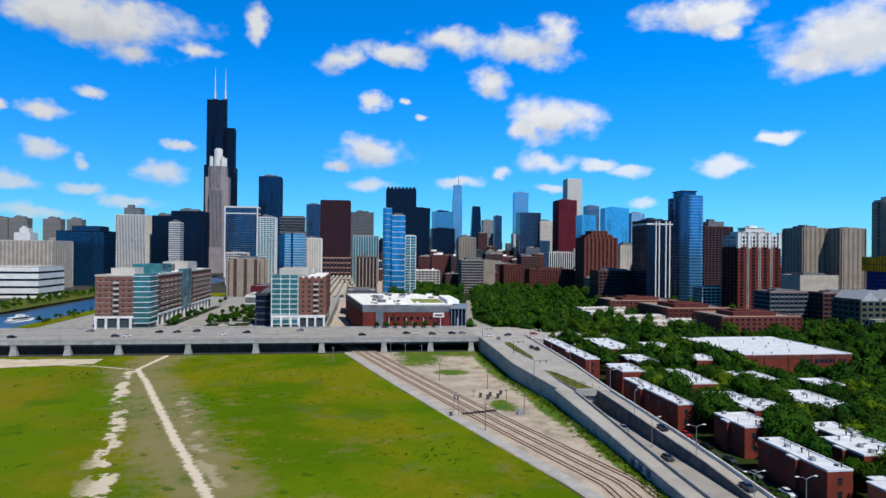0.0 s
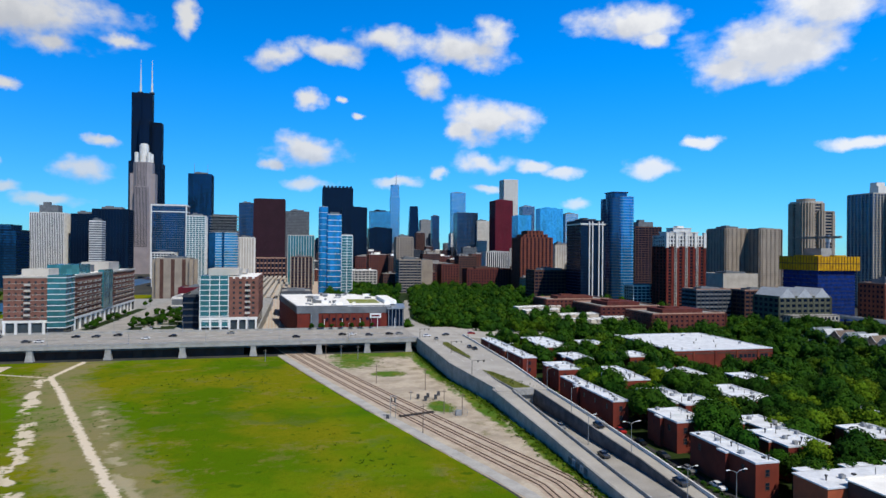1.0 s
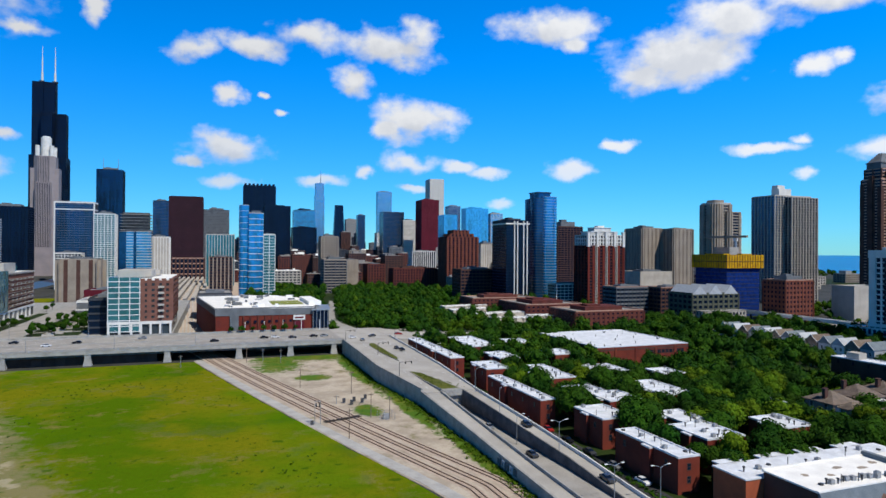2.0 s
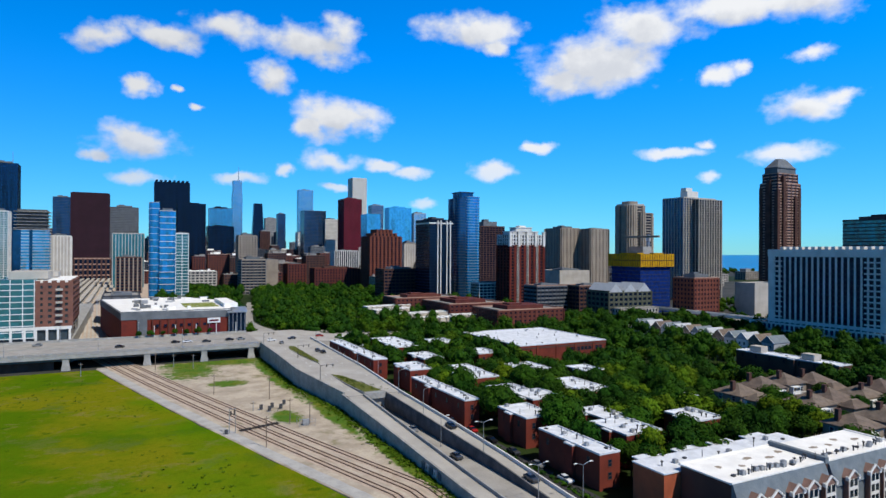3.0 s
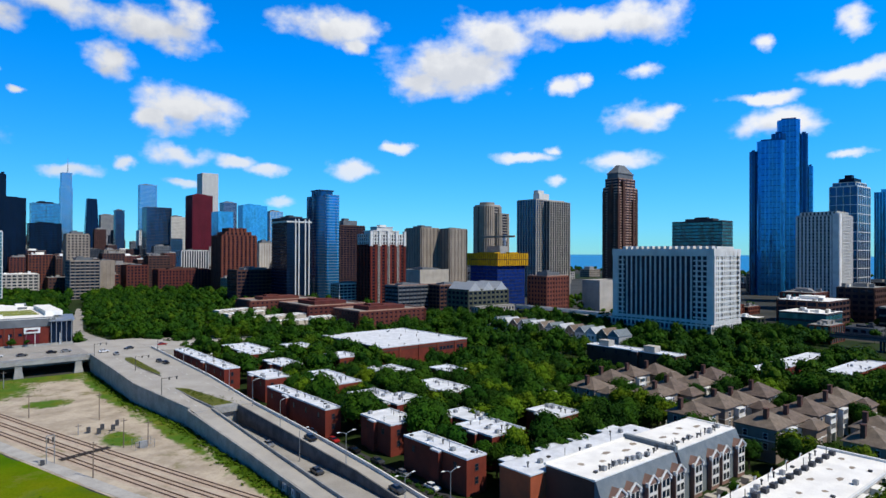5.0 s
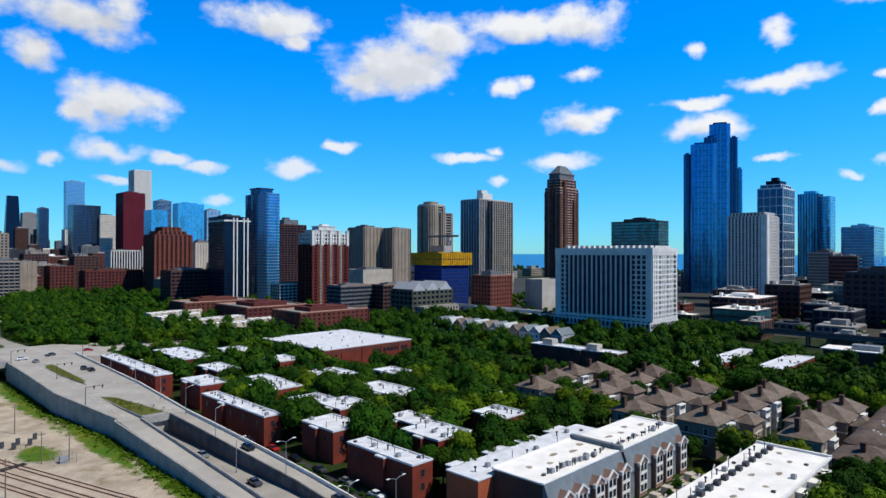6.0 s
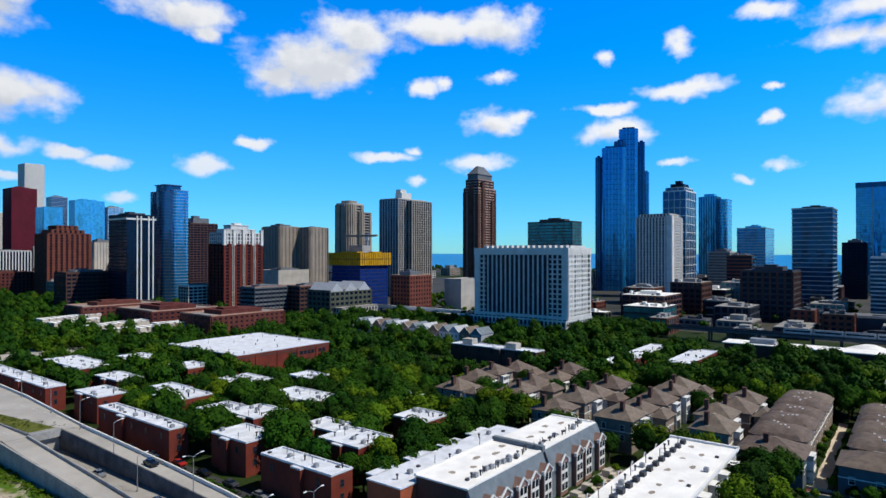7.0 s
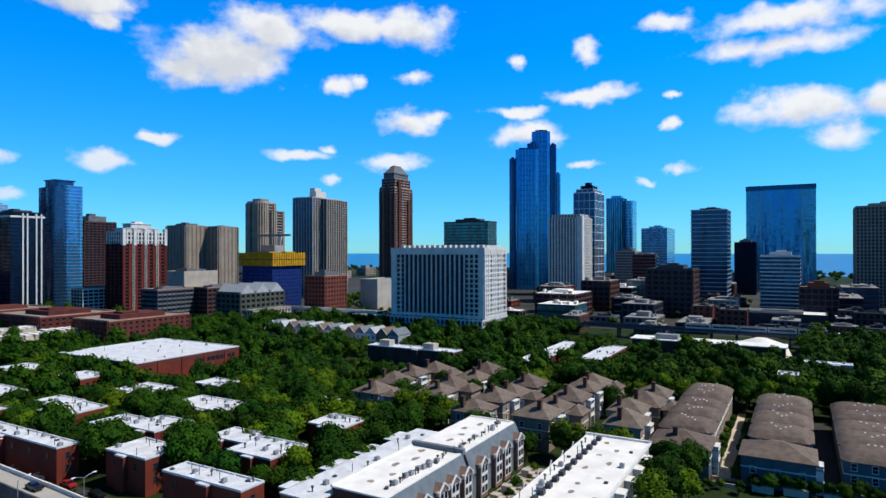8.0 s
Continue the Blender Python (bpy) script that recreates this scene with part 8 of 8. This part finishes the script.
for a, b in ((-2.5, -2), (2.5, -2), (2.5, 2), (-2.5, 2), (0, -2), (0, 2)):
    part("post", MB().cyl(a, b, 0, 2.4, 0.06, 0.06, 6), M_STEEL, cg)
for z in (0.3, 1.3, 2.3):
    part("wire_rail", MB().ring(-2.5, -2, 2.5, 2, z, z + 0.05, 0.03), M_STEEL, cg)
part("cabinet", MB().box(-1, -0.6, 0, 1, 0.6, 1.8), M_AC, cg)
# Dark thin strips lying across the three tracks.
M_STRIP = mat("tarred_timber", (0.05, 0.04, 0.034), (0.03, 0.025, 0.022))
cx_, cy_, cd_ = rail_at(-193.5, 0)
cr = thing("track_crossing", cx_, cy_, 0, "dark flat strips laid across the tracks", "crossing", rz=math.degrees(math.atan2(cd_.y, cd_.x)))
for k in range(3):
    for a in (-4.5, 0.0, 4.5):
        part("timber", MB().box(-1.2 + 0.75 * k, a - 2.1, 0.3, -0.6 + 0.75 * k, a + 2.1, 0.37), M_STRIP, cr)
sg = thing("signal_gantry", -101.5, -196.5, 0.1, "slim steel signal gantry beside the tracks", "signal")
for a in (-0.9, 0.9):
    part("post", MB().cyl(a, 0, 0, 7.6, 0.13, 0.1, 7), M_STEEL, sg)
part("crossbar", MB().box(-1.0, -0.08, 7.3, 1.0, 0.08, 7.5).box(-1.0, -0.06, 4.2, 1.0, 0.06, 4.32), M_STEEL, sg)
for a in (-0.5, 0.5):
    part("signal_head", MB().box(a - 0.2, -0.3, 5.6, a + 0.2, -0.05, 6.9), M_VENT, sg)
part("base_box", MB().box(-2.2, -0.5, 0, -1.3, 0.4, 1.3), M_VENT, sg)


# painted wall marks: plain bars and rounds
gm = thing("wall_painting", -63.2, -257, 0, "faded blue and white spray painted marks on concrete", "wall painting")
for k in range(5):
    y0 = -5 + 2.3 * k
    part("letter_bar", MB().box(-0.30, y0, 0.9, 0.1, y0 + 1.5, 2.6), M_PAST[k % 2 * 2], gm)
    part("letter_core", MB().box(-0.34, y0 + 0.55, 1.4, -0.28, y0 + 0.95, 2.1), M_CONCD, gm)

# traffic masts at the junction
for x, y, z in ((-63.5, -159, 5.9), (-66, -62, 6.9), (-38.8, -64, 6.85), (-60, -110, 6.65)):
    t = thing("traffic_mast", x, y, z, "dark traffic signal mast with a long arm", "traffic signal", "traffic signals")
    part("mast", MB().cyl(0, 0, 0, 6, 0.13, 0.1, 7), M_VENT, t)
    part("arm", MB().rod((0, 0, 5.7), (5.5, 0, 5.9), 0.08), M_VENT, t)
    for a in (2.5, 5.0):
        part("signal_head", MB().box(a - 0.18, -0.15, 5.0, a + 0.18, 0.15, 6.0), M_VENT, t)

# tower crane
cr2 = thing("tower_crane", 770, -100, 0, "distant tower crane with lattice mast", "crane")
part("crane_mast", MB().box(-1.2, -1.2, 0, 1.2, 1.2, 96), M_STEEL, cr2)
part("crane_jib", MB().box(-10, -1, 92, 12, 1, 95), M_TARP, cr2)
cr3 = thing("tower_crane", 330, 62, 0, "pale tower crane over the building site", "crane")
part("crane_mast", MB().box(-1, -1, 0, 1, 1, 74), M_STEEL, cr3)
part("crane_jib", MB().box(-1, -14, 71, 1, 46, 73), M_TAN, cr3)
part("crane_cab", MB().box(-1.5, -1.5, 68, 1.5, 1.5, 71), M_WINF, cr3)
# enclosure at the foot of the gardens
fe = thing("garden_fence", 47, -366, 0, "dark steel garden fence on a pale kerb", "fence")
for k in range(15):
    y = -2.5 * k
    part("fence_post", MB().box(0.0 + 0.2 * k, y - 0.06, 0, 0.12 + 0.2 * k, y + 0.06, 1.9), M_VENT, fe)
    part("fence_panel", MB().hexa([(0.03 + 0.2 * k, y, 0.9), (0.23 + 0.2 * k, y - 2.5, 0.9), (0.28 + 0.2 * k, y - 2.5, 0.9), (0.08 + 0.2 * k, y, 0.9), (0.03 + 0.2 * k, y, 1.75), (0.23 + 0.2 * k, y - 2.5, 1.75), (0.28 + 0.2 * k, y - 2.5, 1.75), (0.08 + 0.2 * k, y, 1.75)]), M_VENT, fe)
part("kerb_wall", MB().hexa([(-0.1, -37.5, 0), (0.4, -37.5, 0), (0.4, 0, 0), (-0.1, 0, 0), (2.9, -37.5, 0.7), (3.4, -37.5, 0.7), (0.4, 0, 0.7), (-0.1, 0, 0.7)]), M_CONC, fe, "pale concrete kerb wall")
tr_ = thing("garden_terrace", 43, -365, 0, "terracotta tiled garden terrace with a low wall", "terrace")
part("paving", MB().box(0, 0, 0, 3.6, 5.5, 0.3), M_DKRED, tr_, "terracotta paving")
part("low_wall", MB().box(-0.3, -0.3, 0, 3.9, 0, 0.9).box(3.6, 0, 0, 3.9, 5.5, 0.9).box(-0.3, 0, 0, 0, 5.5, 0.9), M_OFFW, tr_)
for x, y, w, d in ((42.5, -373, 3.0, 4.5), (43.5, -380, 2.5, 5.0), (44.0, -387, 3.2, 4.0), (45.0, -394, 2.6, 4.6)):
    g_ = thing("garden_shed", x, y, 0, "low pale garden store with a flat roof", "shed", "garden stores")
    part("walls", MB().box(0, 0, 0, w, d, 1.7), M_OFFW, g_)
    part("flat_roof", MB().box(-0.15, -0.15, 1.7, w + 0.15, d + 0.15, 1.85), M_GROOF, g_)
BUSH = []
for k in range(4):
    v, f = crown_data(random.Random(820 + k), 2.0, 1.1, 220, 4, 1.6)
    m = MB()
    m.v, m.f = v, f
    BUSH.append(m.mesh("foliage", LEAF[(0, 1, 1, 2)[k]]))
bush_at = [(52 + 5.2 * k, -359.4 + (k % 2) * 0.4) for k in range(11)] + [(50 + 6.4 * k, -364.6) for k in range(9)] + [(46 + 1.9 * (k % 3), -369 - 2.6 * k) for k in range(11)] + [(40.5, -362), (39, -366), (41, -358.5), (38.5, -360)] + [(-19 + 6 * k, -320.0 - (k % 2)) for k in range(9)] + [(-21 + 4.5 * k, -328.6 + 0.6 * (k % 3)) for k in range(12)]
for k, (x, y) in enumerate(bush_at):
    t = thing("bush", x, y, 0.02, "rounded green garden bush beside the walk", "bush", "garden bushes", rz=37 * k)
    t.scale = (0.9 + 0.35 * (k % 3),) * 3
    part("foliage", BUSH[k % 4], LEAF[0], t)
    part("stem", MB().cyl(0, 0, 0, 1.0, 0.08, 0.05, 6), M_TRUNK, t)
tree(37.5, -351.5, 1.25, 0)
tree(42.5, -349.5, 1.1, 1)
tree(35.5, -356.0, 1.0, 3)
for k in range(10):
    tree(43.0 + 0.35 * k + rt.uniform(-0.8, 0.8), -369.5 - 2.9 * k, rt.uniform(0.42, 0.62), rt.randrange(4), label="small leafy green garden tree by the fence")
for k in range(5):
    tree(27 + 3.6 * k, -353.5 - 1.2 * (k % 2), rt.uniform(0.8, 1.15), rt.randrange(4))
tree(66, -366.2, 0.85, 0)
tree(61, -366.4, 0.8, 2)
